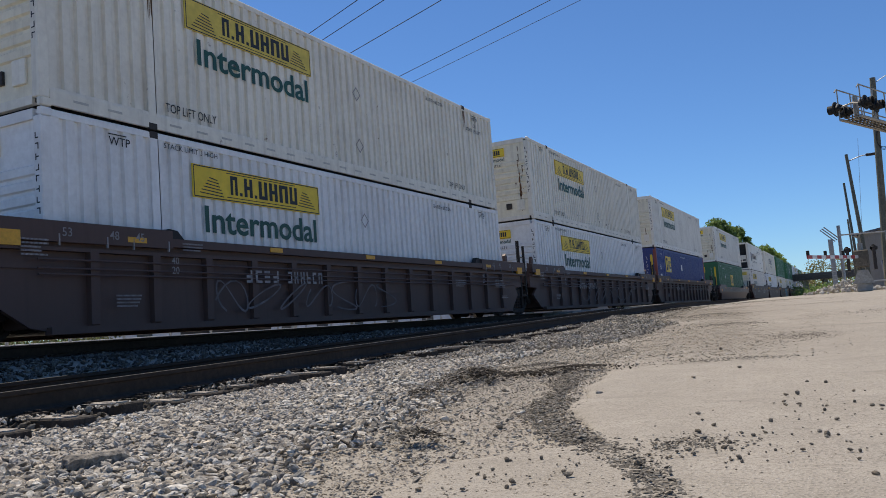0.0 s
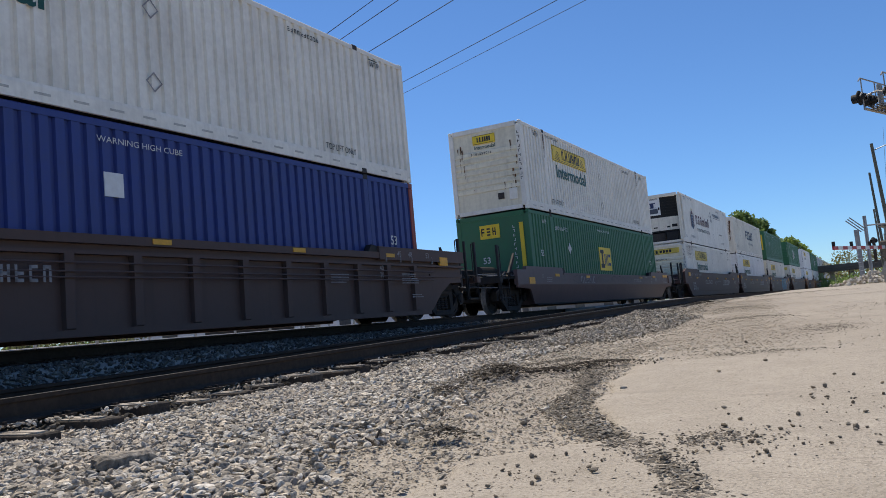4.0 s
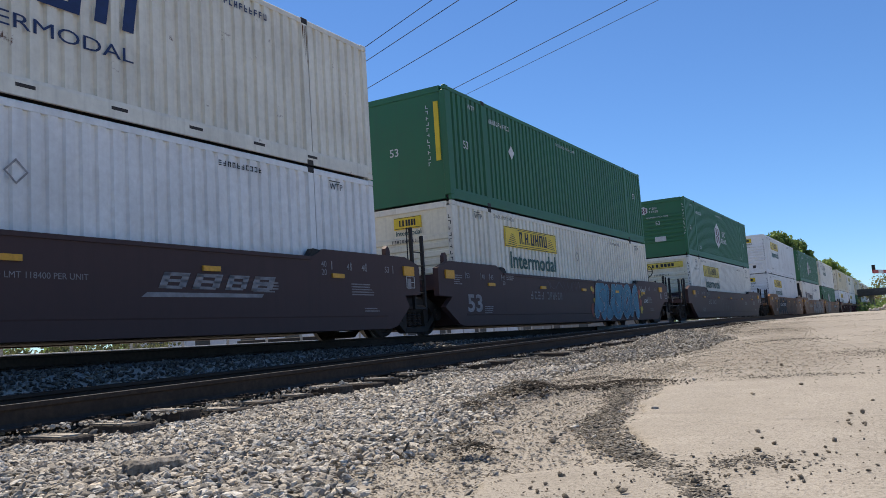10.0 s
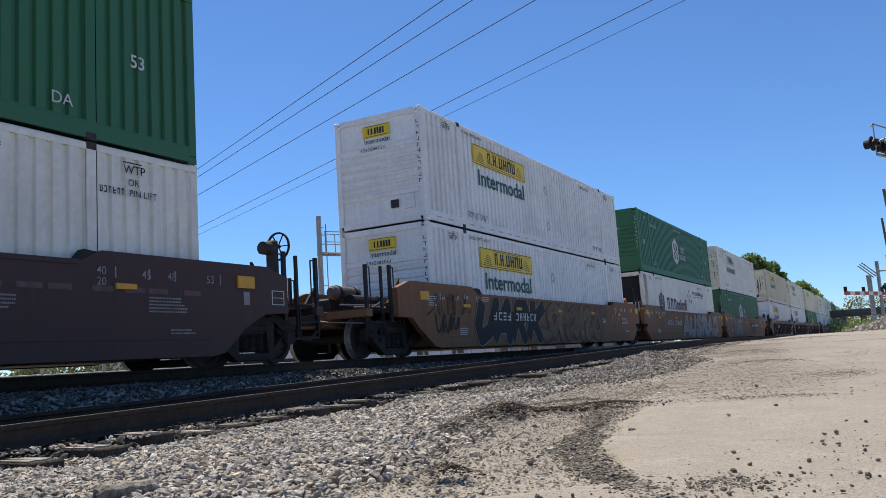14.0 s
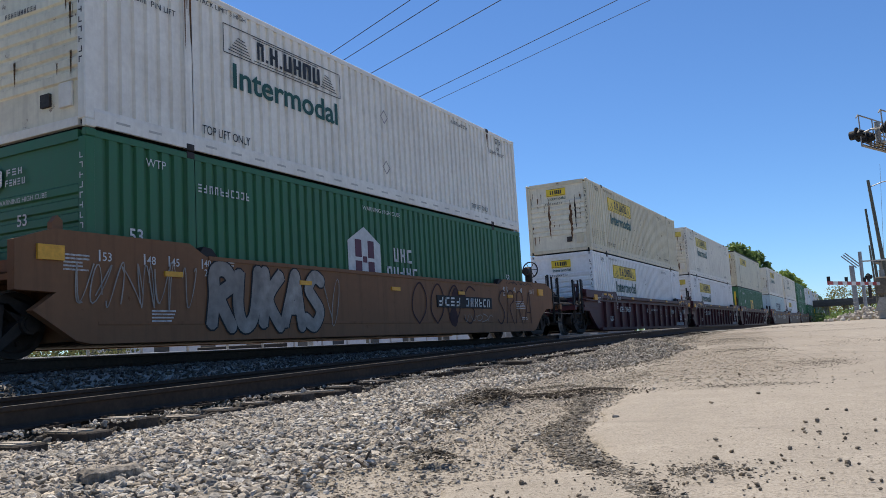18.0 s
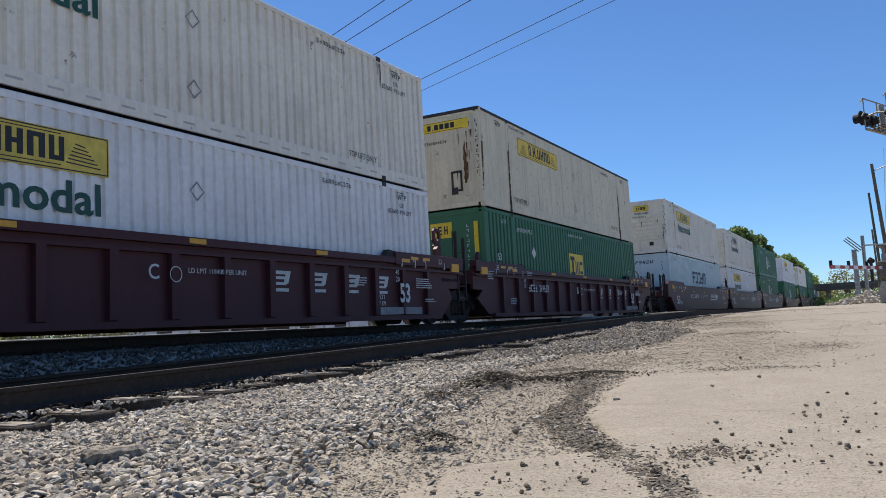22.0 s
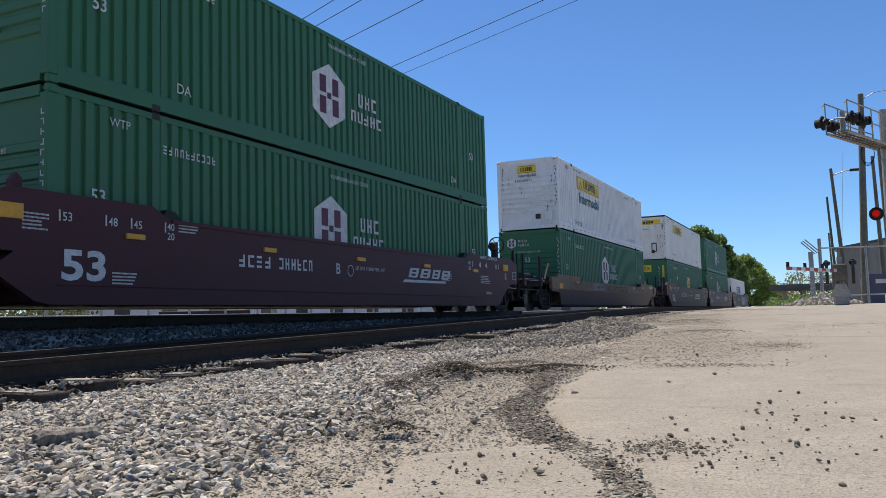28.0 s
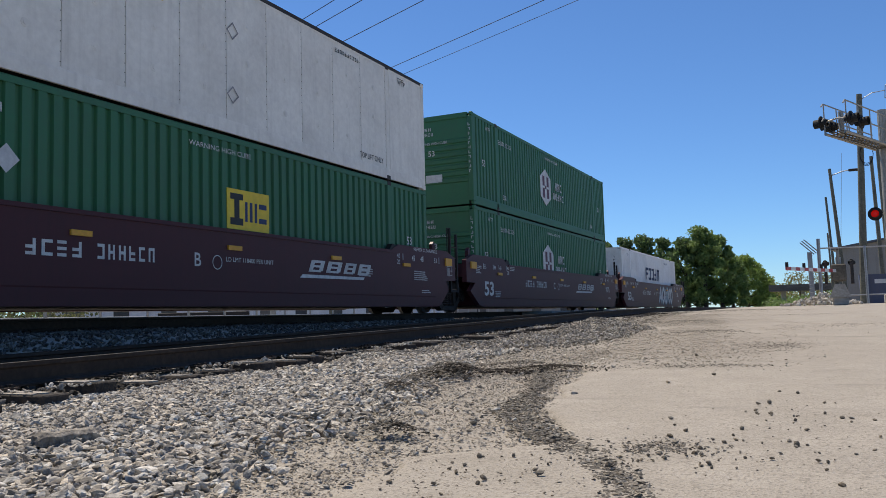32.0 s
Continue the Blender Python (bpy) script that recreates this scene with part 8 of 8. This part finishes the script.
# ---- far side of the tracks ----
for az, dist, w, h, mat_, lab in ((44.8, 78, 16, 3.3, WALL_WHITE, "long white low building beyond the tracks"), (33.0, 95, 26, 3.8, WALL_WHITE, "white low building beyond the tracks"), (22.0, 120, 30, 4.2, WALL_GREY, "grey low building beyond the tracks")):
    x, y = polar(az, dist)
    b_ = empty("low_building", lab, "building", m=pose(x, y, 0.2, 0, 0, az - 8))
    s = Shape()
    s.box(-w / 2, w / 2, 0, 8, 0, h)
    part("wall", s, mat_, b_)
    s = Shape()
    s.prism([(-0.4, h), (4, h + 0.8), (8.4, h)], -w / 2 - 0.3, w / 2 + 0.3, "x")
    part("roof", s, ROOF_GREY, b_)
    for k in range(int(w / 4)):
        s = Shape()
        u = -w / 2 + 1.2 + k * 4
        s.box(u, u + 1.3, -0.05, 0.0, 0.9, 2.1)
        part("window", s, GLASS_DARK, b_)
        s = Shape()
        s.box(u - 1.0, u - 0.85, -0.08, 0.0, 0, h)
        part("pilaster", s, mat_, b_)
yard = empty("yard_fence", "low steel fence along the far side of the line", "fence", m=pose(0, 0, 0))
for i in range(26):
    x, y = -19.0 - i * 0.12, 6.0 + i * 2.0
    s = Shape()
    s.tube((x, y, 0.1), (x, y, 1.7), 0.045, 6)
    part("post", s, GALV, yard)
for z in (0.9, 1.6):
    s = Shape()
    s.tube((-19, 6, z), (-22.0, 56, z), 0.025, 6)
    part("fence_rail", s, GALV, yard)
tx, ty = polar(41.2, 52)
trailer = empty("flat_trailer", "dark parked flatbed trailer", "trailer", m=pose(tx, ty, 0.25, 0, 0, 40))
s = Shape()
s.cbox(-2.6, 2.6, -1.1, 1.1, 0.85, 1.1, 0.03)
part("bed", s, BLACK_STEEL, trailer)
for x in (-1.9, -0.9, 1.6):
    for y in (-1.0, 1.0):
        s = Shape()
        s.lathe([(0.0, -0.12), (0.35, -0.12), (0.42, -0.06), (0.42, 0.06), (0.35, 0.12), (0.0, 0.12)], (x, y, 0.42), "y", 16)
        part("wheel", s, RUBBER, trailer)
s = Shape()
s.box(2.4, 2.55, -1.0, 1.0, 1.1, 2.0)
part("headboard", s, GALV, trailer)


# ---- paving, rubble and ballast ----
def paving_edge(y):
    pts = ((-8, -1.3), (2.0, -1.46), (2.85, -1.53), (3.08, -1.3), (3.3, -1.08), (3.6, -1.10), (4.3, -1.44), (4.9, -1.57), (5.6, -1.68), (7.2, -1.97), (9.0, -2.18), (12.8, -2.74), (20.9, -3.94), (28, -4.2))
    for (a, b), (c, d) in zip(pts, pts[1:]):
        if y <= c:
            return b + (d - b) * (y - a) / (c - a)
    return pts[-1][1]


def paving():
    ys = steps_between(((-8, 1.5, 0.5), (1.5, 9, 0.04), (9, 28.0, 0.15)))
    v, f = [], []
    cols = [0.0, 0.015, 0.04, 0.12, 0.3, 0.6, 1.0, 1.5, 2.2, 3.2, 4.5, 7.0, 14.0]
    for y in ys:
        e = paving_edge(y) + 0.07 * noise.noise((y * 2.3, 0.5, 0)) + 0.035 * noise.noise((y * 9, 1.5, 0)) + 0.02 * noise.noise((y * 23, 4.5, 0))
        for k, c in enumerate(cols):
            x = e + c
            lift = (-0.03, 0.008, 0.017, 0.021)[min(k, 3)]
            fade = 1 - smooth(5.5, 9, y) * 0.75
            v.append((x, y, ground_z(x, y) + relief(x, y) + lift * fade + 0.004 * noise.noise((x * 1.3, y * 1.3, 7))))
    n = len(cols)
    f = [(j * n + i, j * n + i + 1, (j + 1) * n + i + 1, (j + 1) * n + i) for j in range(len(ys) - 1) for i in range(n - 1)]
    me = bpy.data.meshes.new("pavement")
    me.from_pydata(v, [], f)
    me.materials.append(PAVING)
    me.shade_smooth()
    return tagged(new("pavement", me), "pale dusty worn paving with a crumbling edge", "pavement", kind="structure")


PAVEMENT = paving()
ICO = None


def rock_bank(n, seed, octa=False, fine=False):
    """n unit rocks: corner arrays and one face array."""
    global ICO
    r = np.random.RandomState(seed)
    if octa:
        base = np.array(((1, 0, 0), (-1, 0, 0), (0, 1, 0), (0, -1, 0), (0, 0, 1), (0, 0, -1)), float) * 0.5
        faces = np.array(((0, 2, 4), (2, 1, 4), (1, 3, 4), (3, 0, 4), (2, 0, 5), (1, 2, 5), (3, 1, 5), (0, 3, 5)))
    else:
        bm = bmesh.new()
        bmesh.ops.create_icosphere(bm, subdivisions=2 if fine else 1, radius=0.5)
        bm.verts.ensure_lookup_table()
        base = np.array([q.co[:] for q in bm.verts])
        faces = np.array([[q.index for q in p.verts] for p in bm.faces])
        bm.free()
    bank = []
    for i in range(n):
        lump = 1.0
        for k in range(9 if fine else 0):          # broken faces
            d = r.normal(size=3)
            d /= np.linalg.norm(d)
            lump = np.minimum(lump, np.clip(r.uniform(0.19, 0.34) / np.maximum(base @ d, 1e-3), 0.5, 1.2))[..., None] if k == 0 else np.minimum(lump, np.clip(r.uniform(0.19, 0.34) / np.maximum(base @ d, 1e-3), 0.5, 1.2)[:, None])
        b = base * (lump * r.uniform(0.93, 1.07, (len(base), 1)) * 1.38 if fine else r.uniform(0.60, 1.30, (len(base), 1))) * np.array((r.uniform(0.95, 1.5), r.uniform(0.65, 1.0), r.uniform(0.30, 0.62) * (0.7 if octa else 1)))
        bank.append(b)
    return np.array(bank), faces


def scatter(name, label, places, sizes, material, seed, octa=False, tilt=0.6, fine=False):
    """One mesh of many loose stones."""
    r = np.random.RandomState(seed)
    bank, faces = rock_bank(24, seed, octa, fine)
    n = len(places)
    pts = bank[r.randint(0, 24, n)] * np.asarray(sizes)[:, None, None]
    tilt = 0.25 if octa else tilt
    a, b, c = r.uniform(0, 6.283, n), r.normal(0, tilt, n), r.normal(0, tilt, n)
    ca, sa, cb, sb, cc, sc = np.cos(a), np.sin(a), np.cos(b), np.sin(b), np.cos(c), np.sin(c)
    x, y, z = pts[..., 0], pts[..., 1], pts[..., 2]
    y, z = y * cb[:, None] - z * sb[:, None], y * sb[:, None] + z * cb[:, None]
    x, z = x * cc[:, None] + z * sc[:, None], -x * sc[:, None] + z * cc[:, None]
    x, y = x * ca[:, None] - y * sa[:, None], x * sa[:, None] + y * ca[:, None]
    p = np.stack([x, y, z], -1) + np.asarray(places)[:, None, :]
    m = bank.shape[1]
    fs = (faces[None] + (np.arange(n) * m)[:, None, None]).reshape(-1, 3)
    me = bpy.data.meshes.new(name)
    me.vertices.add(n * m)
    me.vertices.foreach_set("co", p.reshape(-1).astype(np.float32))
    me.loops.add(len(fs) * 3)
    me.loops.foreach_set("vertex_index", fs.reshape(-1).astype(np.int32))
    me.polygons.add(len(fs))
    me.polygons.foreach_set("loop_start", (np.arange(len(fs)) * 3).astype(np.int32))
    me.update(calc_edges=True)
    me.shade_flat()
    me.materials.append(material)
    ob = new(name, me)
    return tagged(ob, label, "stones", kind="stuff")


def field(x0, x1, y0, y1, per_m2, lo, hi, seed, keep=None, pile=0.03, sink=0.25):
    r = np.random.RandomState(seed)
    n = int((x1 - x0) * (y1 - y0) * per_m2)
    places, sizes = [], []
    for x, y, s, h, q in zip(r.uniform(x0, x1, n), r.uniform(y0, y1, n), r.uniform(lo, hi, n) * r.uniform(0.75, 1.15, n), r.rand(n), r.rand(n)):
        if keep is not None:
            k = keep(x, y)
            if q > k:
                continue
        lump = max(0.0, noise.noise((x * 1.6, y * 1.6, seed))) * pile + h * pile * 0.6
        places.append((x, y, ground_z(x, y) + relief(x, y) + s * sink + lump))
        sizes.append(s)
    return places, sizes


def coarse(x, y):
    """Where coarse ballast lies on the open side of the siding."""
    edge = max(-1.45 - 0.262 * y, -3.45) + smooth(8.0, 12.0, y) * (paving_edge(y) + 3.3) + 0.35 * noise.noise((x * 0.8, y * 0.8, 3)) + 0.25 * noise.noise((x * 2.3, y * 2.3, 13))
    return max(smooth(edge + 0.40, edge - 0.35, x), 0.002)


def fine_gravel(x, y):
    e = paving_edge(y)
    return smooth(e + 0.12, e - 0.05, x) * smooth(-4.6, -3.2, x)


NEAR_BOX = (-3.75, -2.75, 1.95, 2.85)
p1, s1 = field(-5.25, -1.3, 1.85, 9.0, 2600, 0.014, 0.053, 1, coarse, 0.028)
p9, s9 = field(-5.74, -5.2, 1.7, 24.0, 380, 0.020, 0.048, 19, lambda x, y: 0.05 + 1.6 * noise.noise((x * 2, y * 1.9, 8)), 0.02)
p9 = [(x, y, siding_head(y) - 0.192 + 0.2 * s) for (x, y, z), s in zip(p9, s9)]
scatter("ballast", "stray ballast stones on the tie tops beside the rail", p9, s9, STONE, 20)
pb, sb = field(-5.35, -1.9, -9.0, 1.7, 110, 0.03, 0.06, 51, coarse, 0.03)
scatter("ballast", "grey crushed-stone ballast behind the viewpoint", pb, sb, STONE, 52)
# stones between the tracks carry the train's shade in their colour
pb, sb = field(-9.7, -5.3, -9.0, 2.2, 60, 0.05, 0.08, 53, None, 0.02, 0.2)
scatter("ballast", "grey ballast between the tracks behind the viewpoint, darkened for shade", pb, sb, SHADED_STONE, 54)
pb, sb = field(-5.0, -0.9, -9.0, 1.7, 100, 0.012, 0.03, 55, fine_gravel, 0.004)
scatter("gravel", "tan gravel behind the viewpoint", pb, sb, FINE_STONE, 56, True)
near = [i for i, q in enumerate(p1) if NEAR_BOX[0] < q[0] < NEAR_BOX[1] and NEAR_BOX[2] < q[1] < NEAR_BOX[3]][:300]
taken = set(near)
for fine, text in ((True, "grey and tan crushed-stone ballast near the viewpoint"), (False, "grey and tan crushed-stone ballast on the siding's shoulder")):
    pick = [i for i, q in enumerate(p1) if i not in taken and (q[1] < 2.65) == fine]
    scatter("ballast", text, [p1[i] for i in pick], [s1[i] for i in pick], STONE, 2, fine=fine, tilt=0.38)
BANK, BANK_FACES = rock_bank(10, 77, False, True)
STONES = [Shape().add([tuple(c) for c in BANK[k]], [tuple(int(i) for i in f) for f in BANK_FACES]).mesh("stone", STONE) for k in range(10)]
r_ = random.Random(3)
for i in near:
    ob = put("stone", STONES[r_.randrange(10)], GROUND_OB, pose(*p1[i], r_.uniform(-30, 30), r_.uniform(-30, 30), r_.uniform(0, 360)))
    ob.scale = (s1[i],) * 3
p2, s2 = field(-5.25, -2.2, 9.0, 27.5, 1000, 0.020, 0.048, 4, coarse, 0.060)
for far_part, text in ((False, "grey crushed-stone ballast farther along the siding"), (True, "grey crushed-stone ballast towards the crossing")):
    pick = [i for i, q in enumerate(p2) if (q[1] > 15) == far_part]
    scatter("ballast", text, [p2[i] for i in pick], [s2[i] * (1.15 if far_part else 1) for i in pick], GREY_STONE, 5, far_part)
# same ballast, coloured darker to stand for the shade beside the train
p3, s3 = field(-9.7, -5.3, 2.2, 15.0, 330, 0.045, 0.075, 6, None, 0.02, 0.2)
scatter("ballast", "grey ballast between and under the two tracks, darkened for shade", p3, s3, SHADED_STONE, 7)
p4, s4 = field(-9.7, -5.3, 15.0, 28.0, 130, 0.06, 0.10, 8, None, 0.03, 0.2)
scatter("ballast", "grey ballast between the tracks near the crossing, darkened for shade", p4, s4, SHADED_STONE, 9)
p5, s5 = field(-5.0, -0.9, 1.7, 9.0, 3200, 0.005, 0.018, 10, fine_gravel, 0.004)
scatter("gravel", "fine tan gravel beside the paving", p5, s5, FINE_STONE, 11, True)
p10, s10 = field(-5.0, -1.0, 1.7, 9.0, 330, 0.010, 0.026, 25, fine_gravel, 0.006)
scatter("gravel", "scattered middling stones beside the paving", p10, s10, GREY_STONE, 26, tilt=0.3)
p6, s6 = field(-5.0, -2.0, 9.0, 20.0, 380, 0.016, 0.04, 12, fine_gravel, 0.006)
scatter("gravel", "grey-tan gravel farther along", p6, s6, GREY_STONE, 13, True)


def thin_gravel(x, y):
    """Gravel strewn thinly over the far part of the paving."""
    e = paving_edge(y)
    k = noise.noise((x * 0.9, y * 0.45, 11)) + 0.5 * noise.noise((x * 3, y * 2, 4))
    near = smooth(e + 1.7, e + 0.9, x)
    return smooth(e - 0.4, e, x) * (near * smooth(-0.75, 0.15, k) + (1 - near) * 0.25 * smooth(e + 3.6, e + 1.0, x) * smooth(0.0, 0.5, k)) * smooth(6.0, 7.8, y)


p7, s7 = field(-4.4, 1.2, 6.0, 22.0, 900, 0.007, 0.026, 15, thin_gravel, 0.0)
scatter("gravel", "thin gravel strewn over the far paving", [(x, y, z + 0.016) for x, y, z in p7], s7, FINE_STONE, 16, True)
pg, sg = field(-1.7, -0.35, 1.75, 3.3, 620, 0.005, 0.015, 57, lambda x, y: smooth(3.3, 2.2, y) * smooth(-0.3, -1.0, x), 0.0)
scatter("gravel", "small gravel spilt over the edge of the paving", [(x, y, z + 0.018) for x, y, z in pg], sg, LOOSE_STONE, 58, True)
r_ = random.Random(21)
p8 = [(r_.uniform(-1.6, 3.2), 1.8 + 8 * r_.random() ** 1.5) for i in range(5200)]
p8 = [(x, y, ground_z(x, y) + relief(x, y) + 0.020) for x, y in p8 if x > paving_edge(y) + 0.02]
scatter("grit", "fine grit on the paving", p8, [r_.uniform(0.003, 0.008) for q in p8], LOOSE_STONE, 17, True)
OLD_WOOD = plain("old_grey_wood", (0.29, 0.26, 0.22), 0.95, 0, 0.6, 30, 0.9)


BAND = ((-2.25, 6.75), (-1.86, 5.6), (-1.66, 4.7), (-1.52, 4.05), (-1.25, 3.55), (-0.98, 3.2), (-0.78, 2.9), (-0.62, 2.6), (-0.48, 2.2), (-0.40, 1.8))


def band_place(k):
    k *= len(BAND) - 1
    i = min(int(k), len(BAND) - 2)
    (a, b), (c, d) = BAND[i], BAND[i + 1]
    return a + (c - a) * (k - i), b + (d - b) * (k - i)


def rubble_band():
    r = random.Random(6)
    places, sizes = [], []
    for i in range(9000):
        x, y = band_place(r.random())
        w = 0.055 + 0.045 * noise.noise((y * 1.3, 3, 3))
        x += r.gauss(0, w)
        y += r.gauss(0, w * 0.7)
        s = r.choice((0.007, 0.009, 0.011, 0.013, 0.016, 0.024)) * r.uniform(0.8, 1.3)
        places.append((x, y, ground_z(x, y) + relief(x, y) + 0.016 + s * 0.1 + r.random() * 0.005))
        sizes.append(s)
    for cx, cy, rx, ry, n in ((-2.45, 6.6, 0.38, 0.2, 500), (-0.62, 3.2, 0.16, 0.14, 420), (-0.55, 9.0, 0.30, 0.6, 700), (0.15, 13.8, 0.6, 0.7, 500), (-0.95, 6.75, 0.45, 0.13, 420), (-2.5, 15.8, 0.5, 1.0, 400), (2.2, 17.0, 1.2, 0.35, 600), (-2.3, 23.5, 1.3, 0.7, 800), (-0.6, 19.5, 0.9, 0.5, 400), (-1.6, 11.8, 0.5, 0.25, 260), (-2.75, 5.7, 0.22, 0.55, 800), (-1.82, 3.25, 0.10, 0.10, 260)):
        for i in range(n):
            x, y = cx + r.gauss(0, rx / 1.6), cy + r.gauss(0, ry / 1.6)
            s = r.uniform(0.006, 0.018) if cx > -1 else r.uniform(0.010, 0.030)
            places.append((x, y, ground_z(x, y) + relief(x, y) + (0.022 if cx > -1 else 0.02) + r.random() * (0.004 if cx > -1 else 0.012) + (0.05 * math.exp(-((x - cx) / rx) ** 2 - ((y - cy) / ry) ** 2) if cx < -1.5 else 0)))
            sizes.append(s)
    return scatter("rubble", "dark crumbled asphalt along the edge of the paving", places, sizes, DARK_STONE, 14, True)


rubble_band()


r_ = random.Random(33)
places, sizes = [], []
for cx, cy, rx, ry, rise, n in ((-2.08, 6.45, 0.36, 0.16, 0.03, 900), (-2.35, 6.1, 0.16, 0.16, 0.03, 350), (-2.62, 5.76, 0.26, 0.26, 0.03, 1100), (-2.75, 5.05, 0.12, 0.10, 0.04, 160), (-1.74, 3.22, 0.10, 0.05, 0.05, 90)):
    for i in range(n):
        u, v = r_.gauss(0, 0.55), r_.gauss(0, 0.55)
        x, y = cx + rx * u, cy + ry * v
        places.append((x, y, ground_z(x, y) + relief(x, y) + 0.018 + rise * math.exp(-u * u - v * v) + r_.random() * 0.008))
        sizes.append(r_.uniform(0.008, 0.024))
scatter("debris", "dark crumbly debris strewn over the gravel", places, sizes, DEBRIS, 34, True)
CLODS = [boulder_mesh(k + 90, 0.8).mesh("clod", DEBRIS) for k in range(5)]
for i in range(46):
    a, q = r_.uniform(0, 6.28), r_.random() ** 0.6
    cx, cy, rx, ry = ((-2.62, 5.74, 0.26, 0.24), (-2.30, 6.25, 0.30, 0.12))[i % 3 == 0]
    x, y, size = cx + rx * q * math.cos(a), cy + ry * q * math.sin(a), r_.uniform(0.025, 0.07)
    ob = put("clod", CLODS[i % 5], GROUND_OB, pose(x, y, ground_z(x, y) + relief(x, y) + 0.02, r_.uniform(-30, 30), r_.uniform(-30, 30), r_.uniform(0, 360)), "dark lump of broken asphalt")
    ob.scale = (size,) * 3
LOOSE = [boulder_mesh(k + 70, 0.95).mesh("stone", LOOSE_STONE) for k in range(8)]
r_ = random.Random(12)
for i in range(260):
    kind = r_.random()
    if kind < 0.40:
        x, y = r_.gauss(-0.52, 0.22), r_.gauss(3.15, 0.25)
    elif kind < 0.66:
        x, y = r_.gauss(-0.15, 0.22), r_.gauss(4.0, 0.5)
    elif kind < 0.86:
        x, y = r_.uniform(-1.4, -0.5), r_.uniform(2.2, 3.0)
    else:
        x, y = r_.uniform(-1.2, 1.2), r_.uniform(4, 14)
    s = r_.choice((0.006, 0.007, 0.009, 0.011, 0.014, 0.018, 0.026)) * r_.uniform(0.8, 1.15)
    ob = put("stone", LOOSE[r_.randrange(8)], PAVEMENT, pose(x, y, ground_z(x, y) + relief(x, y) + 0.022 + s * 0.2, r_.uniform(-25, 25), r_.uniform(-25, 25), r_.uniform(0, 360)))
    ob.scale = (s, s, s)
for x, y, s in ((-0.99, 5.47, 0.034), (-0.77, 5.99, 0.036), (-1.14, 7.74, 0.045), (-0.37, 4.46, 0.026), (-0.32, 4.52, 0.03), (-0.62, 3.42, 0.032), (-0.9, 2.62, 0.034), (-1.05, 2.5, 0.034), (-0.72, 2.8, 0.03), (-0.58, 3.3, 0.03)):
    ob = put("stone", LOOSE[r_.randrange(8)], PAVEMENT, pose(x, y, ground_z(x, y) + relief(x, y) + 0.022 + s * 0.25, r_.uniform(-25, 25), r_.uniform(-25, 25), r_.uniform(0, 360)))
    ob.scale = (s, s, s)

s = Shape()
r_ = random.Random(5)
ring = []
for i in range(13):
    y, top = -0.18 + 0.03 * i, 0.062 + r_.uniform(-0.004, 0.004) + 0.008 * (i > 5) - (0.02 if i in (0, 12) else 0)
    w = 0.038 + r_.uniform(-0.003, 0.003)
    ring += [(-w, y, 0.0), (w, y, r_.uniform(-0.005, 0.01)), (w * 0.95, y, top * 0.8), (w * 0.3, y + r_.uniform(-0.01, 0.01), top), (-w * 0.9, y, top * 0.9)]
s.add(ring, [(5 * i + k, 5 * i + (k + 1) % 5, 5 * i + 5 + (k + 1) % 5, 5 * i + 5 + k) for i in range(12) for k in range(5)] + [(4, 3, 2, 1, 0), (60, 61, 62, 63, 64)])
WOOD_AT = (-3.13, 2.67)
wood = tagged(new("wood_block", s.mesh("wood_block", OLD_WOOD)), "grey weathered piece of tie wood lying on ballast", "wood")
wood.matrix_basis = pose(WOOD_AT[0], WOOD_AT[1], ground_z(*WOOD_AT) + 0.035, -3, 12, -17) @ Matrix.Diagonal((0.95, 0.78, 0.85, 1))
s = Shape()
s.tube((0, 0, -0.02), (0.03, 0.05, 0.07), 0.010, 6, 0.005)
s.tube((0.01, 0.02, 0.02), (-0.04, 0.03, 0.04), 0.007, 5, 0.004)
stick = tagged(new("stick", s.mesh("stick", BARK)), "short dark twig standing in gravel", "stick")
stick.matrix_basis = pose(-2.15, 3.2, ground_z(-2.15, 3.2))



# ---- movement ----
def motions():
    """The whole train rolls past; every wheelset turns with it."""
    times = [0, 1, 2, 3, 4, 5, 6, 7, 8, 9, 10, 11, 12, 13, 14, 15, 16, 17, 18, 19, 20, 21, 22, 23, 24, 25, 26, 27, 28, 29, 30, 31, 32]
    for thing, k, z in TRAIN:
        rows = []
        for t in times:
            y = FRONTS[k] - run(t)
            mid = y + CL / 2
            turn = math.degrees(2 * BEND * max(0.0, mid - 20))
            rows.append((t, pose(line_x(mid) + math.sin(radians(turn)) * CL / 2, y, z, 0, 0, turn)))
        walk(thing, rows)
    for wheel in WHEELS:
        y, z = wheel.location.y, wheel.location.z
        walk(wheel, [(i / FPS, pose(0, y, z, math.degrees(run(i / FPS) / 0.448), 0, 0)) for i in range(0, 961)])


motions()
